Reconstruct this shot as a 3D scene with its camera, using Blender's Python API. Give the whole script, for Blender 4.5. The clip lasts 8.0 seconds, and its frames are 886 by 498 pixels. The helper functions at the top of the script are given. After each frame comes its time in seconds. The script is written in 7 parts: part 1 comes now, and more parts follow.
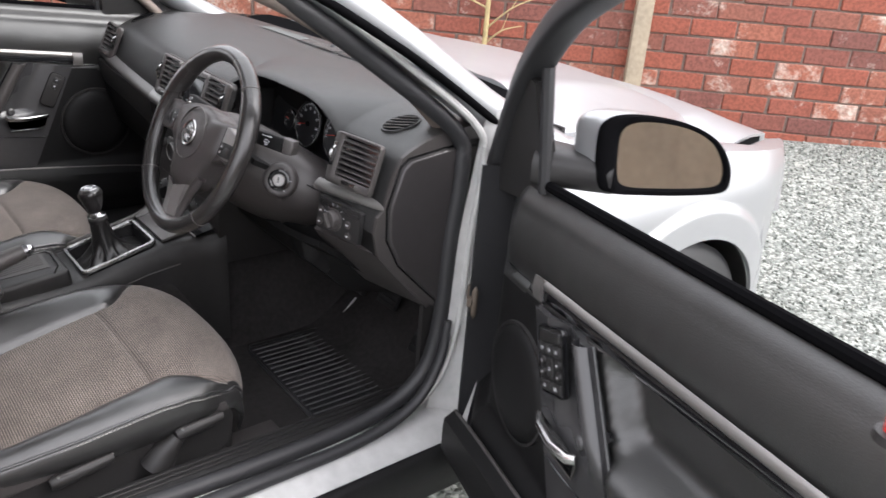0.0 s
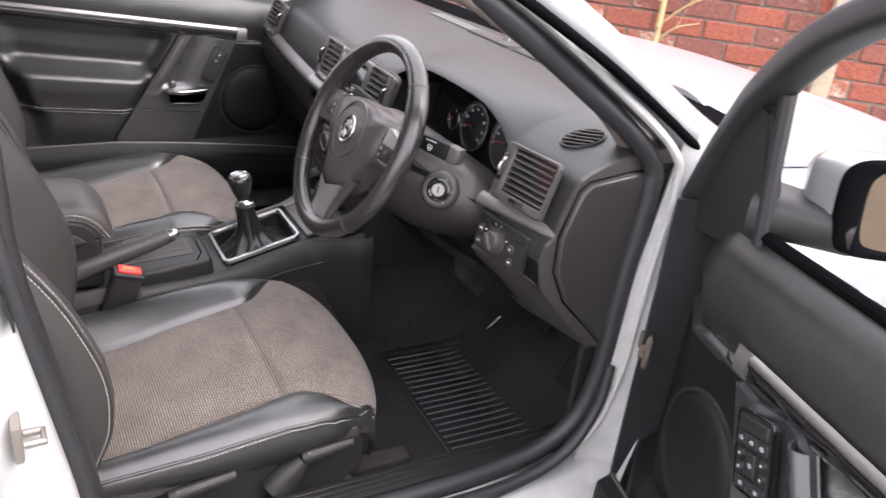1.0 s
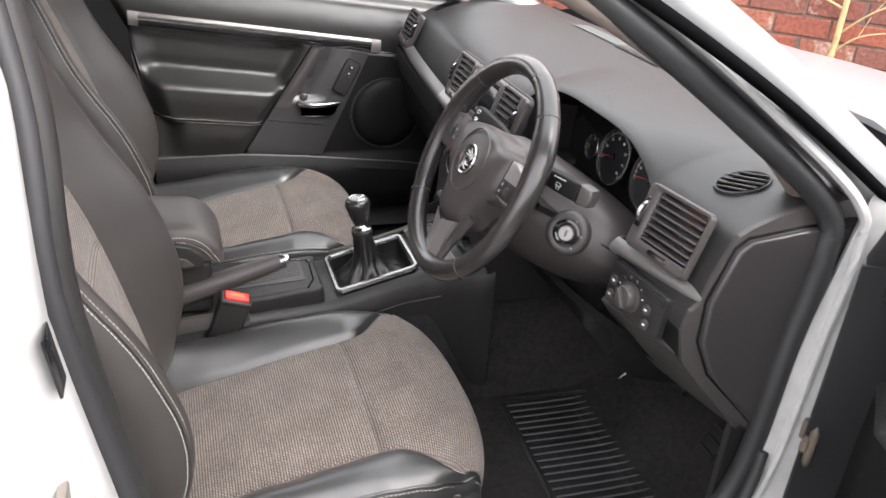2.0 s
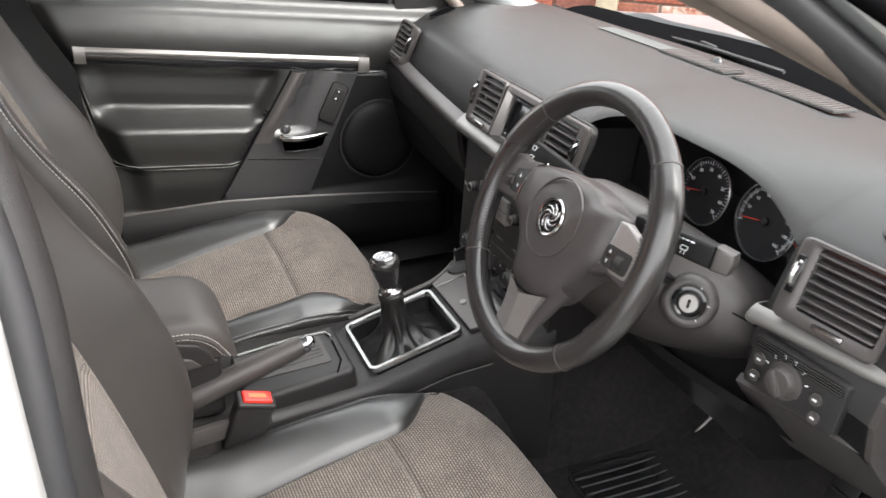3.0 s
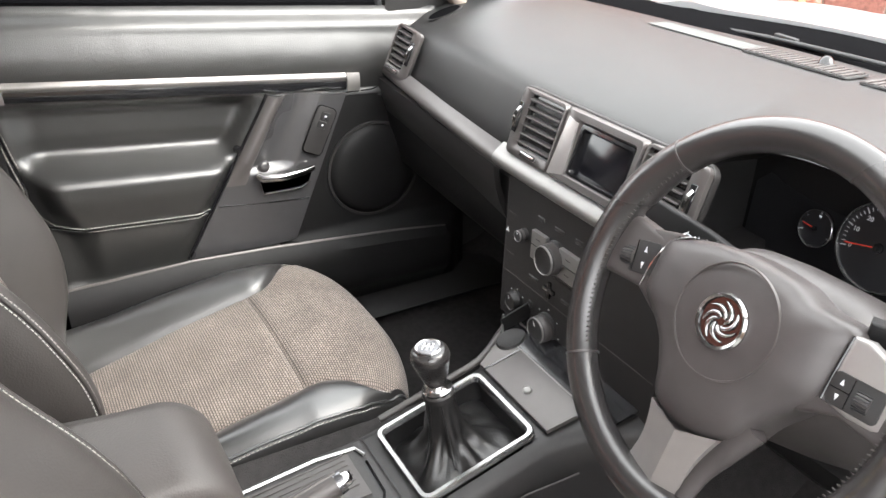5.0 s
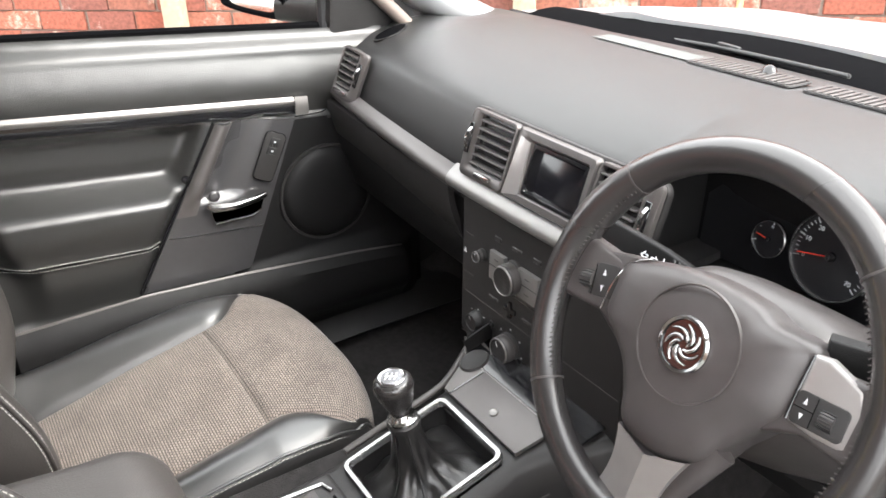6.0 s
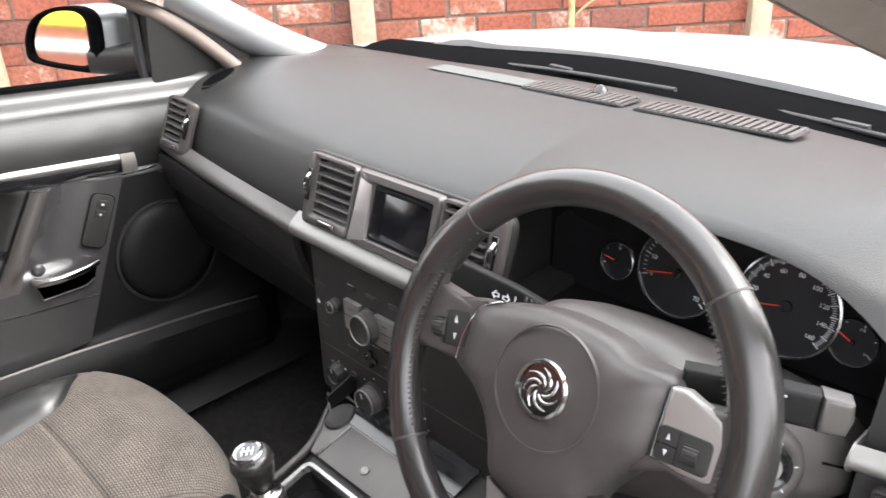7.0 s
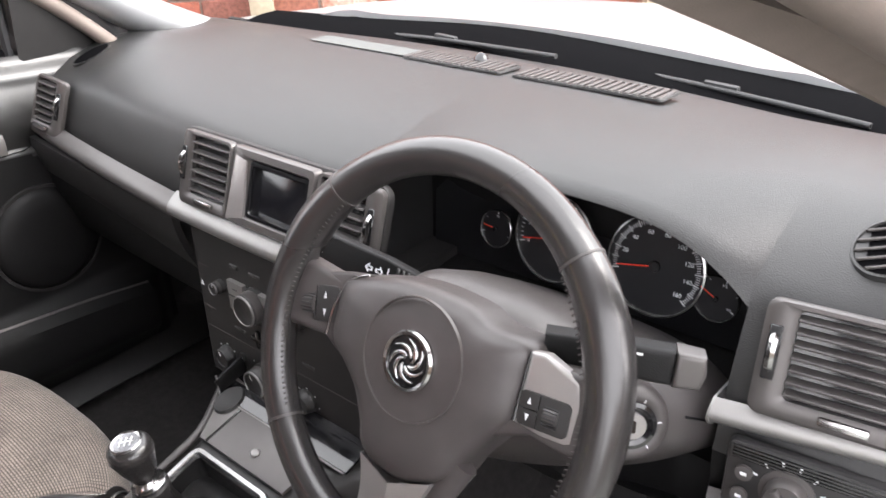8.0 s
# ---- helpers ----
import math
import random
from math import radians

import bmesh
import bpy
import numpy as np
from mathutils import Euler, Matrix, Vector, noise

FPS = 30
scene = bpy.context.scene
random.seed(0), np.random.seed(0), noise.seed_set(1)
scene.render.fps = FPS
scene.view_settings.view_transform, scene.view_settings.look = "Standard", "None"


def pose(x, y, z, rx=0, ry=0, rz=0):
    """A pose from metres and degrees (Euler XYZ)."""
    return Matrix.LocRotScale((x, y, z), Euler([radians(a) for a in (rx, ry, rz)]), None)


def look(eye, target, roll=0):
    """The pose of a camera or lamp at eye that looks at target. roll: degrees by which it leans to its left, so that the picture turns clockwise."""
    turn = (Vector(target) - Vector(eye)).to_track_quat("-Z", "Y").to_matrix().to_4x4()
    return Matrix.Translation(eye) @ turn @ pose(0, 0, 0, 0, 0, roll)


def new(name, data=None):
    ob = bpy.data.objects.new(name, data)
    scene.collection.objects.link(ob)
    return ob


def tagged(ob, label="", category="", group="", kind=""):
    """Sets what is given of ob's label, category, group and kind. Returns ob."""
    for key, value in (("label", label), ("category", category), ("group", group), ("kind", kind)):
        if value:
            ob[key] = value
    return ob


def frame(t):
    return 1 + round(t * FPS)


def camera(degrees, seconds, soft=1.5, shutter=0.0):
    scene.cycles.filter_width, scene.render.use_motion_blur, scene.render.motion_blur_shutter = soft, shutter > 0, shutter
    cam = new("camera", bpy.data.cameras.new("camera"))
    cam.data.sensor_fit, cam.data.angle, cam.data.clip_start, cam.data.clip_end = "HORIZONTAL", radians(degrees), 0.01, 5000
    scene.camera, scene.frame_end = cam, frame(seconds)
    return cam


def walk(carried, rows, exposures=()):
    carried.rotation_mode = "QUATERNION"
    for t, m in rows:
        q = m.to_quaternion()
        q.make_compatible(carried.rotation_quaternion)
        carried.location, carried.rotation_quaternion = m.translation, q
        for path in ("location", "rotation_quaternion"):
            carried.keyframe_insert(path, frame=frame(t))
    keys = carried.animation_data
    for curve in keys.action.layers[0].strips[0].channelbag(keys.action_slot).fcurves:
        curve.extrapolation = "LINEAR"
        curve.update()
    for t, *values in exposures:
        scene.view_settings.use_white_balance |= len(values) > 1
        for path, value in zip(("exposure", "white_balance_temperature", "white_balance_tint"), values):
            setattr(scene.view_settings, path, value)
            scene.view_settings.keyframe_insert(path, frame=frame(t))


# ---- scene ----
cam = camera(56.9, 8.0, shutter=0.3)
PATH = [
    (0, (1.803, -0.592, 1.32), (0.415, 0.604, 0.518), 4.9),
    (0.5, (1.67, -0.59, 1.323), (0.238, 0.529, 0.489), 6.1),
    (1, (1.615, -0.532, 1.307), (0.067, 0.393, 0.441), 6.7),
    (1.5, (1.574, -0.432, 1.301), (-0.097, 0.225, 0.421), 6.4),
    (1.7, (1.545, -0.413, 1.301), (-0.15, 0.177, 0.419), 5.7),
    (2.8, (1.207, -0.499, 1.3), (-0.424, 0.216, 0.391), 1.5),
    (3, (1.148, -0.497, 1.282), (-0.479, 0.235, 0.379), 1.8),
    (3.5, (1.023, -0.47, 1.266), (-0.615, 0.246, 0.37), 1.1),
    (4, (0.9, -0.47, 1.254), (-0.719, 0.289, 0.359), -0.1),
    (4.2, (0.864, -0.483, 1.254), (-0.736, 0.311, 0.355), -0.0),
    (5.5, (0.749, -0.479, 1.236), (-0.792, 0.389, 0.301), -1.1),
    (6, (0.75, -0.471, 1.258), (-0.761, 0.466, 0.341), -1.7),
    (6.5, (0.73, -0.457, 1.265), (-0.714, 0.596, 0.366), -2.5),
    (6.6, (0.72, -0.446, 1.247), (-0.707, 0.655, 0.381), -3.4),
    (7, (0.723, -0.415, 1.258), (-0.616, 0.787, 0.386), -3.5),
    (7.5, (0.732, -0.389, 1.253), (-0.523, 0.896, 0.373), -3.4),
    (8, (0.751, -0.375, 1.248), (-0.433, 0.936, 0.311), -3.2),
]
walk(cam, [(t, look(eye, target, roll)) for t, eye, target, roll in PATH], [(0.0, 1.38, 6350, 14), (1.0, 1.86, 6400, 19), (1.5, 1.86, 6450, 17), (3.0, 2.0, 6550, 10), (5.5, 2.68, 6550, 10), (7.5, 2.24, 6500, 13), (8.0, 2.27, 6500, 14)])

# ---- light ----
world = bpy.data.worlds.new("sky")
scene.world = world
world.use_nodes = True
wn = world.node_tree.nodes
sky = wn.new("ShaderNodeTexSky")
sky.sky_type = "NISHITA"
sky.sun_disc = False
sky.sun_elevation = radians(42)
sky.sun_rotation = radians(60)
sky.air_density = 1.0
sky.dust_density = 4.0
sky_mix = wn.new("ShaderNodeHueSaturation")
sky_mix.inputs["Saturation"].default_value = 0.35
world.node_tree.links.new(sky.outputs[0], sky_mix.inputs["Color"])
veil = wn.new("ShaderNodeMix")
veil.data_type = "RGBA"
veil.inputs["Factor"].default_value = 0.7
veil.inputs["B"].default_value = (6.6, 6.6, 6.65, 1)
world.node_tree.links.new(sky_mix.outputs[0], veil.inputs["A"])
world.node_tree.links.new(veil.outputs["Result"], wn["Background"].inputs[0])
wn["Background"].inputs[1].default_value = 0.22
sun_data = bpy.data.lights.new("sun", "SUN")
sun_data.energy = 0.6
sun_data.angle = radians(30)
sun_data.color = (1.0, 0.96, 0.9)
sun = new("sun", sun_data)
sun.matrix_world = look((3, 2.5, 4), (0, 0, 0))


# ---- materials ----
def shade(name, color, rough=0.5, metal=0.0, vary=0.12, scale=60.0, bump=0.0, bump_scale=600.0, coat=0.0, coat_rough=0.05, dark=None, wear=0.0, spec=0.5):
    """A node material: base colour that varies at two scales, fine relief, and roughness that wanders a little."""
    m = bpy.data.materials.new(name)
    m.use_nodes = True
    n, l = m.node_tree.nodes, m.node_tree.links
    b = n["Principled BSDF"]
    geo = n.new("ShaderNodeTexCoord")
    big = n.new("ShaderNodeTexNoise")
    big.inputs["Scale"].default_value = scale / 12
    big.inputs["Detail"].default_value = 3
    small = n.new("ShaderNodeTexNoise")
    small.inputs["Scale"].default_value = scale
    small.inputs["Detail"].default_value = 4
    add = n.new("ShaderNodeMath")
    add.operation = "ADD"
    l.new(geo.outputs["Object"], big.inputs["Vector"])
    l.new(geo.outputs["Object"], small.inputs["Vector"])
    l.new(big.outputs["Fac"], add.inputs[0])
    l.new(small.outputs["Fac"], add.inputs[1])
    ramp = n.new("ShaderNodeMapRange")
    ramp.inputs["From Min"].default_value = 0.6
    ramp.inputs["From Max"].default_value = 1.4
    l.new(add.outputs[0], ramp.inputs["Value"])
    mix = n.new("ShaderNodeMix")
    mix.data_type = "RGBA"
    lo = dark or tuple(c * (1 - vary) for c in color)
    hi = tuple(min(1.0, c * (1 + vary)) for c in color)
    mix.inputs["A"].default_value = (*lo, 1)
    mix.inputs["B"].default_value = (*hi, 1)
    l.new(ramp.outputs[0], mix.inputs["Factor"])
    l.new(mix.outputs["Result"], b.inputs["Base Color"])
    rr = n.new("ShaderNodeMapRange")
    rr.inputs["To Min"].default_value = max(0.02, rough - 0.06)
    rr.inputs["To Max"].default_value = min(1.0, rough + 0.06 + wear)
    l.new(big.outputs["Fac"], rr.inputs["Value"])
    l.new(rr.outputs[0], b.inputs["Roughness"])
    b.inputs["Metallic"].default_value = metal
    b.inputs["Specular IOR Level"].default_value = spec
    b.inputs["Coat Weight"].default_value = coat
    b.inputs["Coat Roughness"].default_value = coat_rough
    if bump:
        v = n.new("ShaderNodeTexVoronoi")
        v.inputs["Scale"].default_value = bump_scale
        l.new(geo.outputs["Object"], v.inputs["Vector"])
        bp = n.new("ShaderNodeBump")
        bp.inputs["Strength"].default_value = bump
        bp.inputs["Distance"].default_value = 0.001
        l.new(v.outputs["Distance"], bp.inputs["Height"])
        l.new(bp.outputs[0], b.inputs["Normal"])
    return m


def woven(name):
    """A ribbed seat cloth: short pale stitches on a dark ground, laid out in metres by the cloth's own coordinates."""
    m = bpy.data.materials.new(name)
    m.use_nodes = True
    n, l = m.node_tree.nodes, m.node_tree.links
    b = n["Principled BSDF"]
    uv = n.new("ShaderNodeTexCoord")
    br = n.new("ShaderNodeTexBrick")
    br.offset = 0.5
    br.inputs["Scale"].default_value = 1.0
    br.inputs["Brick Width"].default_value = 0.0056
    br.inputs["Row Height"].default_value = 0.0041
    br.inputs["Mortar Size"].default_value = 0.0010
    br.inputs["Mortar Smooth"].default_value = 0.5
    br.inputs["Color1"].default_value = (0.285, 0.240, 0.210, 1)
    br.inputs["Color2"].default_value = (0.205, 0.170, 0.149, 1)
    br.inputs["Mortar"].default_value = (0.070, 0.060, 0.053, 1)
    l.new(uv.outputs["UV"], br.inputs["Vector"])
    no = n.new("ShaderNodeTexNoise")
    no.inputs["Scale"].default_value = 14
    no.inputs["Detail"].default_value = 5
    l.new(uv.outputs["UV"], no.inputs["Vector"])
    mr = n.new("ShaderNodeMapRange")
    mr.inputs["From Min"].default_value = 0.3
    mr.inputs["From Max"].default_value = 0.7
    mr.inputs["To Min"].default_value = 0.78
    mr.inputs["To Max"].default_value = 1.12
    l.new(no.outputs["Fac"], mr.inputs["Value"])
    mul = n.new("ShaderNodeVectorMath")
    mul.operation = "MULTIPLY"
    l.new(br.outputs["Color"], mul.inputs[0])
    l.new(mr.outputs[0], mul.inputs[1])
    l.new(mul.outputs[0], b.inputs["Base Color"])
    b.inputs["Specular IOR Level"].default_value = 0.2
    b.inputs["Roughness"].default_value = 0.9
    b.inputs["Sheen Weight"].default_value = 0.15
    bp = n.new("ShaderNodeBump")
    bp.invert = True
    bp.inputs["Strength"].default_value = 0.6
    bp.inputs["Distance"].default_value = 0.001
    l.new(br.outputs["Fac"], bp.inputs["Height"])
    l.new(bp.outputs[0], b.inputs["Normal"])
    return m


def clear(name, tint=(1, 1, 1), rough=0.0):
    m = bpy.data.materials.new(name)
    m.use_nodes = True
    n, l = m.node_tree.nodes, m.node_tree.links
    n.remove(n["Principled BSDF"])
    t = n.new("ShaderNodeBsdfTransparent")
    t.inputs[0].default_value = (*tint, 1)
    g = n.new("ShaderNodeBsdfGlossy")
    g.inputs["Roughness"].default_value = 0.02 + rough
    f = n.new("ShaderNodeLayerWeight")
    f.inputs["Blend"].default_value = 0.5
    pw = n.new("ShaderNodeMath")
    pw.operation = "POWER"
    pw.inputs[1].default_value = 4.0
    l.new(f.outputs["Facing"], pw.inputs[0])
    sc = n.new("ShaderNodeMath")
    sc.operation = "MULTIPLY_ADD"
    sc.inputs[1].default_value = 0.008
    sc.inputs[2].default_value = 0.005
    l.new(pw.outputs[0], sc.inputs[0])
    mix = n.new("ShaderNodeMixShader")
    l.new(sc.outputs[0], mix.inputs[0])
    l.new(t.outputs[0], mix.inputs[1])
    l.new(g.outputs[0], mix.inputs[2])
    l.new(mix.outputs[0], n["Material Output"].inputs[0])
    return m


def brick_mat(name):
    """Facing brick: red that differs from brick to brick, with pale lime bloom, soot and fine pits."""
    m = bpy.data.materials.new(name)
    m.use_nodes = True
    n, l = m.node_tree.nodes, m.node_tree.links
    b = n["Principled BSDF"]
    geo = n.new("ShaderNodeNewGeometry")
    info = n.new("ShaderNodeObjectInfo")
    ran = n.new("ShaderNodeMath")
    ran.operation = "ADD"
    l.new(geo.outputs["Random Per Island"], ran.inputs[0])
    l.new(info.outputs["Random"], ran.inputs[1])
    fr = n.new("ShaderNodeMath")
    fr.operation = "FRACT"
    l.new(ran.outputs[0], fr.inputs[0])
    ramp = n.new("ShaderNodeValToRGB")
    e = ramp.color_ramp.elements
    e[0].position, e[0].color = 0.0, (0.255, 0.075, 0.047, 1)
    e[1].position, e[1].color = 1.0, (0.31, 0.108, 0.068, 1)
    for p, c in ((0.3, (0.28, 0.084, 0.054, 1)), (0.6, (0.17, 0.067, 0.054, 1)), (0.82, (0.27, 0.10, 0.066, 1))):
        k = e.new(p)
        k.color = c
    l.new(fr.outputs[0], ramp.inputs[0])
    n1 = n.new("ShaderNodeTexNoise")
    n1.inputs["Scale"].default_value = 5
    n1.inputs["Detail"].default_value = 8
    n1.inputs["Roughness"].default_value = 0.75
    l.new(geo.outputs["Position"], n1.inputs["Vector"])
    shift = n.new("ShaderNodeMath")
    shift.operation = "MULTIPLY_ADD"
    shift.inputs[1].default_value = 0.22
    l.new(fr.outputs[0], shift.inputs[0])
    l.new(n1.outputs["Fac"], shift.inputs[2])
    bl = n.new("ShaderNodeMapRange")
    bl.inputs["From Min"].default_value = 0.70
    bl.inputs["From Max"].default_value = 0.86
    l.new(shift.outputs[0], bl.inputs["Value"])
    bloom = n.new("ShaderNodeMix")
    bloom.data_type = "RGBA"
    bloom.inputs["B"].default_value = (0.58, 0.50, 0.43, 1)
    l.new(bl.outputs[0], bloom.inputs["Factor"])
    l.new(ramp.outputs[0], bloom.inputs["A"])
    n2 = n.new("ShaderNodeTexNoise")
    n2.inputs["Scale"].default_value = 60
    n2.inputs["Detail"].default_value = 5
    l.new(geo.outputs["Position"], n2.inputs["Vector"])
    soot = n.new("ShaderNodeMapRange")
    soot.inputs["From Min"].default_value = 0.35
    soot.inputs["From Max"].default_value = 0.6
    soot.inputs["To Min"].default_value = 0.7
    soot.inputs["To Max"].default_value = 1.08
    l.new(n2.outputs["Fac"], soot.inputs["Value"])
    mul = n.new("ShaderNodeVectorMath")
    mul.operation = "MULTIPLY"
    l.new(bloom.outputs["Result"], mul.inputs[0])
    l.new(soot.outputs[0], mul.inputs[1])
    l.new(mul.outputs[0], b.inputs["Base Color"])
    b.inputs["Roughness"].default_value = 0.9
    bp = n.new("ShaderNodeBump")
    bp.inputs["Strength"].default_value = 0.5
    bp.inputs["Distance"].default_value = 0.004
    l.new(n2.outputs["Fac"], bp.inputs["Height"])
    l.new(bp.outputs[0], b.inputs["Normal"])
    return m


def gravel_mat(name):
    m = bpy.data.materials.new(name)
    m.use_nodes = True
    n, l = m.node_tree.nodes, m.node_tree.links
    b = n["Principled BSDF"]
    geo = n.new("ShaderNodeNewGeometry")
    v = n.new("ShaderNodeTexVoronoi")
    v.inputs["Scale"].default_value = 75
    l.new(geo.outputs["Position"], v.inputs["Vector"])
    sep = n.new("ShaderNodeSeparateColor")
    l.new(v.outputs["Color"], sep.inputs[0])
    add = n.new("ShaderNodeMath")
    add.operation = "ADD"
    l.new(sep.outputs[0], add.inputs[0])
    l.new(geo.outputs["Random Per Island"], add.inputs[1])
    fr = n.new("ShaderNodeMath")
    fr.operation = "FRACT"
    l.new(add.outputs[0], fr.inputs[0])
    ramp = n.new("ShaderNodeValToRGB")
    e = ramp.color_ramp.elements
    e[0].position, e[0].color = 0.0, (0.11, 0.118, 0.105, 1)
    e[1].position, e[1].color = 1.0, (0.42, 0.435, 0.40, 1)
    k = e.new(0.5)
    k.color = (0.215, 0.235, 0.215, 1)
    l.new(fr.outputs[0], ramp.inputs[0])
    l.new(ramp.outputs[0], b.inputs["Base Color"])
    b.inputs["Roughness"].default_value = 0.8
    bp = n.new("ShaderNodeBump")
    bp.inputs["Strength"].default_value = 1.0
    bp.inputs["Distance"].default_value = 0.008
    bp.invert = True
    l.new(v.outputs["Distance"], bp.inputs["Height"])
    l.new(bp.outputs[0], b.inputs["Normal"])
    return m


BEZEL = shade("satin_grey_bezel", (0.088, 0.081, 0.079), 0.36, metal=0.35, vary=0.06)
SATIN = shade("satin_switch_panel", (0.020, 0.0195, 0.020), 0.3)
PANEL = shade("satin_black_panel", (0.036, 0.0355, 0.037), 0.28, coat=0.45, coat_rough=0.2)
DASH = shade("dash_soft_plastic", (0.0195, 0.0194, 0.0195), 0.42, spec=0.52, bump=0.25, bump_scale=900, vary=0.1, scale=30)
PLASTIC = shade("dark_plastic", (0.021, 0.020, 0.020), 0.42, spec=0.4, bump=0.2, bump_scale=1200)
GREY = shade("grey_plastic", (0.055, 0.050, 0.049), 0.40, spec=0.45, bump=0.12, bump_scale=1400)
LEATHER = shade("black_leather", (0.020, 0.0197, 0.0199), 0.34, spec=0.65, coat=0.85, coat_rough=0.36, bump=0.14, bump_scale=420, scale=20, wear=0.08)
WHEEL_LEATHER = shade("wheel_leather", (0.024, 0.0222, 0.0222), 0.22, coat=0.5, coat_rough=0.18, bump=0.12, bump_scale=1500, scale=25, wear=0.1)
CLOTH = woven("seat_cloth")
DOORPLAST = shade("door_hard_plastic", (0.0085, 0.0083, 0.0086), 0.52, bump=0.2, bump_scale=900, spec=0.2)
DOORTRIM = shade("dull_silver_door_trim", (0.25, 0.238, 0.23), 0.34, metal=0.65, vary=0.06)
# same black leather, paler and browner for the light it reflects
BACKLEATHER = shade("lit_back_leather", (0.038, 0.034, 0.032), 0.46, coat=0.2, coat_rough=0.35, bump=0.16, bump_scale=420, scale=20, wear=0.08)
# browner and duller than the seat leather
ARMLEATHER = shade("brown_armrest_leather", (0.046, 0.0405, 0.038), 0.5, bump=0.2, bump_scale=420, scale=20, wear=0.06)
BRIGHTTRIM = shade("bright_satin_trim", (0.33, 0.33, 0.33), 0.24, metal=0.85, vary=0.05)
PADDED = shade("airbag_cover", (0.056, 0.0495, 0.0490), 0.38, bump=0.15, bump_scale=1300)
DOORPAD = shade("door_leatherette", (0.0195, 0.0194, 0.0190), 0.40, coat=0.9, coat_rough=0.36, bump=0.3, bump_scale=500, scale=18)
POD = shade("dull_silver_pod", (0.34, 0.322, 0.313), 0.36, metal=0.6, vary=0.05)
SILVER = shade("satin_silver_trim", (0.27, 0.262, 0.255), 0.44, metal=0.7, vary=0.05)
CHROME = shade("chrome", (0.75, 0.75, 0.76), 0.08, metal=1.0, vary=0.03)
PAINT = shade("silver_car_paint", (0.37, 0.377, 0.385), 0.34, metal=0.5, vary=0.04, coat=0.35, scale=15)
BODYDIRT = shade("inner_body_paint", (0.47, 0.468, 0.46), 0.4, metal=0.15, vary=0.2, coat=0.3, scale=30)
# rib rubber set well above the mat's black to carry the ribs' highlights
RIBRUBBER = shade("highlit_rib_rubber", (0.105, 0.103, 0.105), 0.45, bump=0.1, bump_scale=500)
RUBBER = shade("black_rubber", (0.018, 0.018, 0.019), 0.5, bump=0.2, bump_scale=500)
SEAL = shade("door_seal", (0.022, 0.022, 0.024), 0.5, bump=0.08, bump_scale=1500)
LIDGREY = shade("smooth_grey_lid", (0.036, 0.033, 0.0335), 0.3, bump=0.06, bump_scale=1400)
# darker than real rubber; on the scuttle it carries the bonnet lip's shade
MATT = shade("matt_black_rubber", (0.004, 0.004, 0.0045), 0.9, spec=0.01, bump=0.2, bump_scale=300)
CARPET = shade("black_carpet", (0.034, 0.032, 0.032), 0.95, spec=0.05, bump=0.9, bump_scale=500, scale=90, vary=0.3)
GLOSS = shade("gloss_black", (0.008, 0.008, 0.009), 0.12, vary=0.05, coat=0.4)
DIAL = shade("dial_black", (0.012, 0.012, 0.014), 0.35)
SHROUD = shade("column_shroud", (0.044, 0.0392, 0.0388), 0.42, bump=0.15, bump_scale=1300)
DIALWHITE = shade("dial_marking", (0.60, 0.61, 0.63), 0.5, vary=0.03)
WHITE = shade("white_marking", (0.75, 0.76, 0.78), 0.5, vary=0.03)
RED = shade("red_plastic", (0.75, 0.03, 0.02), 0.35, vary=0.06)
NEEDLE = shade("red_needle", (0.8, 0.04, 0.02), 0.5, vary=0.03)
GAITER = shade("soft_gaiter_leather", (0.012, 0.0115, 0.0115), 0.34, spec=0.5, coat=0.25, coat_rough=0.3, bump=0.2, bump_scale=420, scale=20)
ORANGE = shade("faded_red_plastic", (0.85, 0.16, 0.05), 0.4, vary=0.06)
DULLCHROME = shade("aged_chrome", (0.46, 0.45, 0.45), 0.2, metal=1.0, vary=0.1)
STITCH = shade("pale_thread", (0.42, 0.41, 0.38), 0.8, vary=0.1)
TRIMTAN = shade("pillar_trim", (0.19, 0.155, 0.135), 0.7, bump=0.2, bump_scale=900)
WOOD = shade("weathered_wood", (0.36, 0.30, 0.22), 0.85, bump=0.5, bump_scale=60, scale=40, vary=0.25)
FENCE = shade("brown_fence_wood", (0.17, 0.125, 0.088), 0.85, bump=0.4, bump_scale=60, scale=30, vary=0.25)
TWIG = shade("pale_bark", (0.42, 0.34, 0.17), 0.8, vary=0.25, scale=30)
MORTAR = shade("mortar", (0.17, 0.125, 0.105), 0.95, bump=0.6, bump_scale=150, vary=0.3)
RUST = shade("rusty_metal", (0.11, 0.088, 0.070), 0.7, metal=0.3, vary=0.4, scale=120)
BRASS = shade("striker_steel", (0.30, 0.27, 0.235), 0.45, metal=0.7, vary=0.2)
ALLOY = shade("alloy_wheel", (0.5, 0.5, 0.5), 0.4, metal=0.6)
YELLOW = shade("yellow_board", (0.75, 0.62, 0.03), 0.5, vary=0.05)
PVC = shade("white_frame", (0.75, 0.75, 0.74), 0.4, vary=0.04)
PAPER = shade("pale_label", (0.115, 0.118, 0.115), 0.85, spec=0.15, vary=0.05)
ROOFCLOTH = shade("headlining", (0.36, 0.35, 0.33), 0.95, bump=0.3, bump_scale=800)
BRICK = brick_mat("facing_brick")
GRAVEL = gravel_mat("grey_gravel")
GLASS = clear("window_glass", (0.93, 0.95, 0.94))
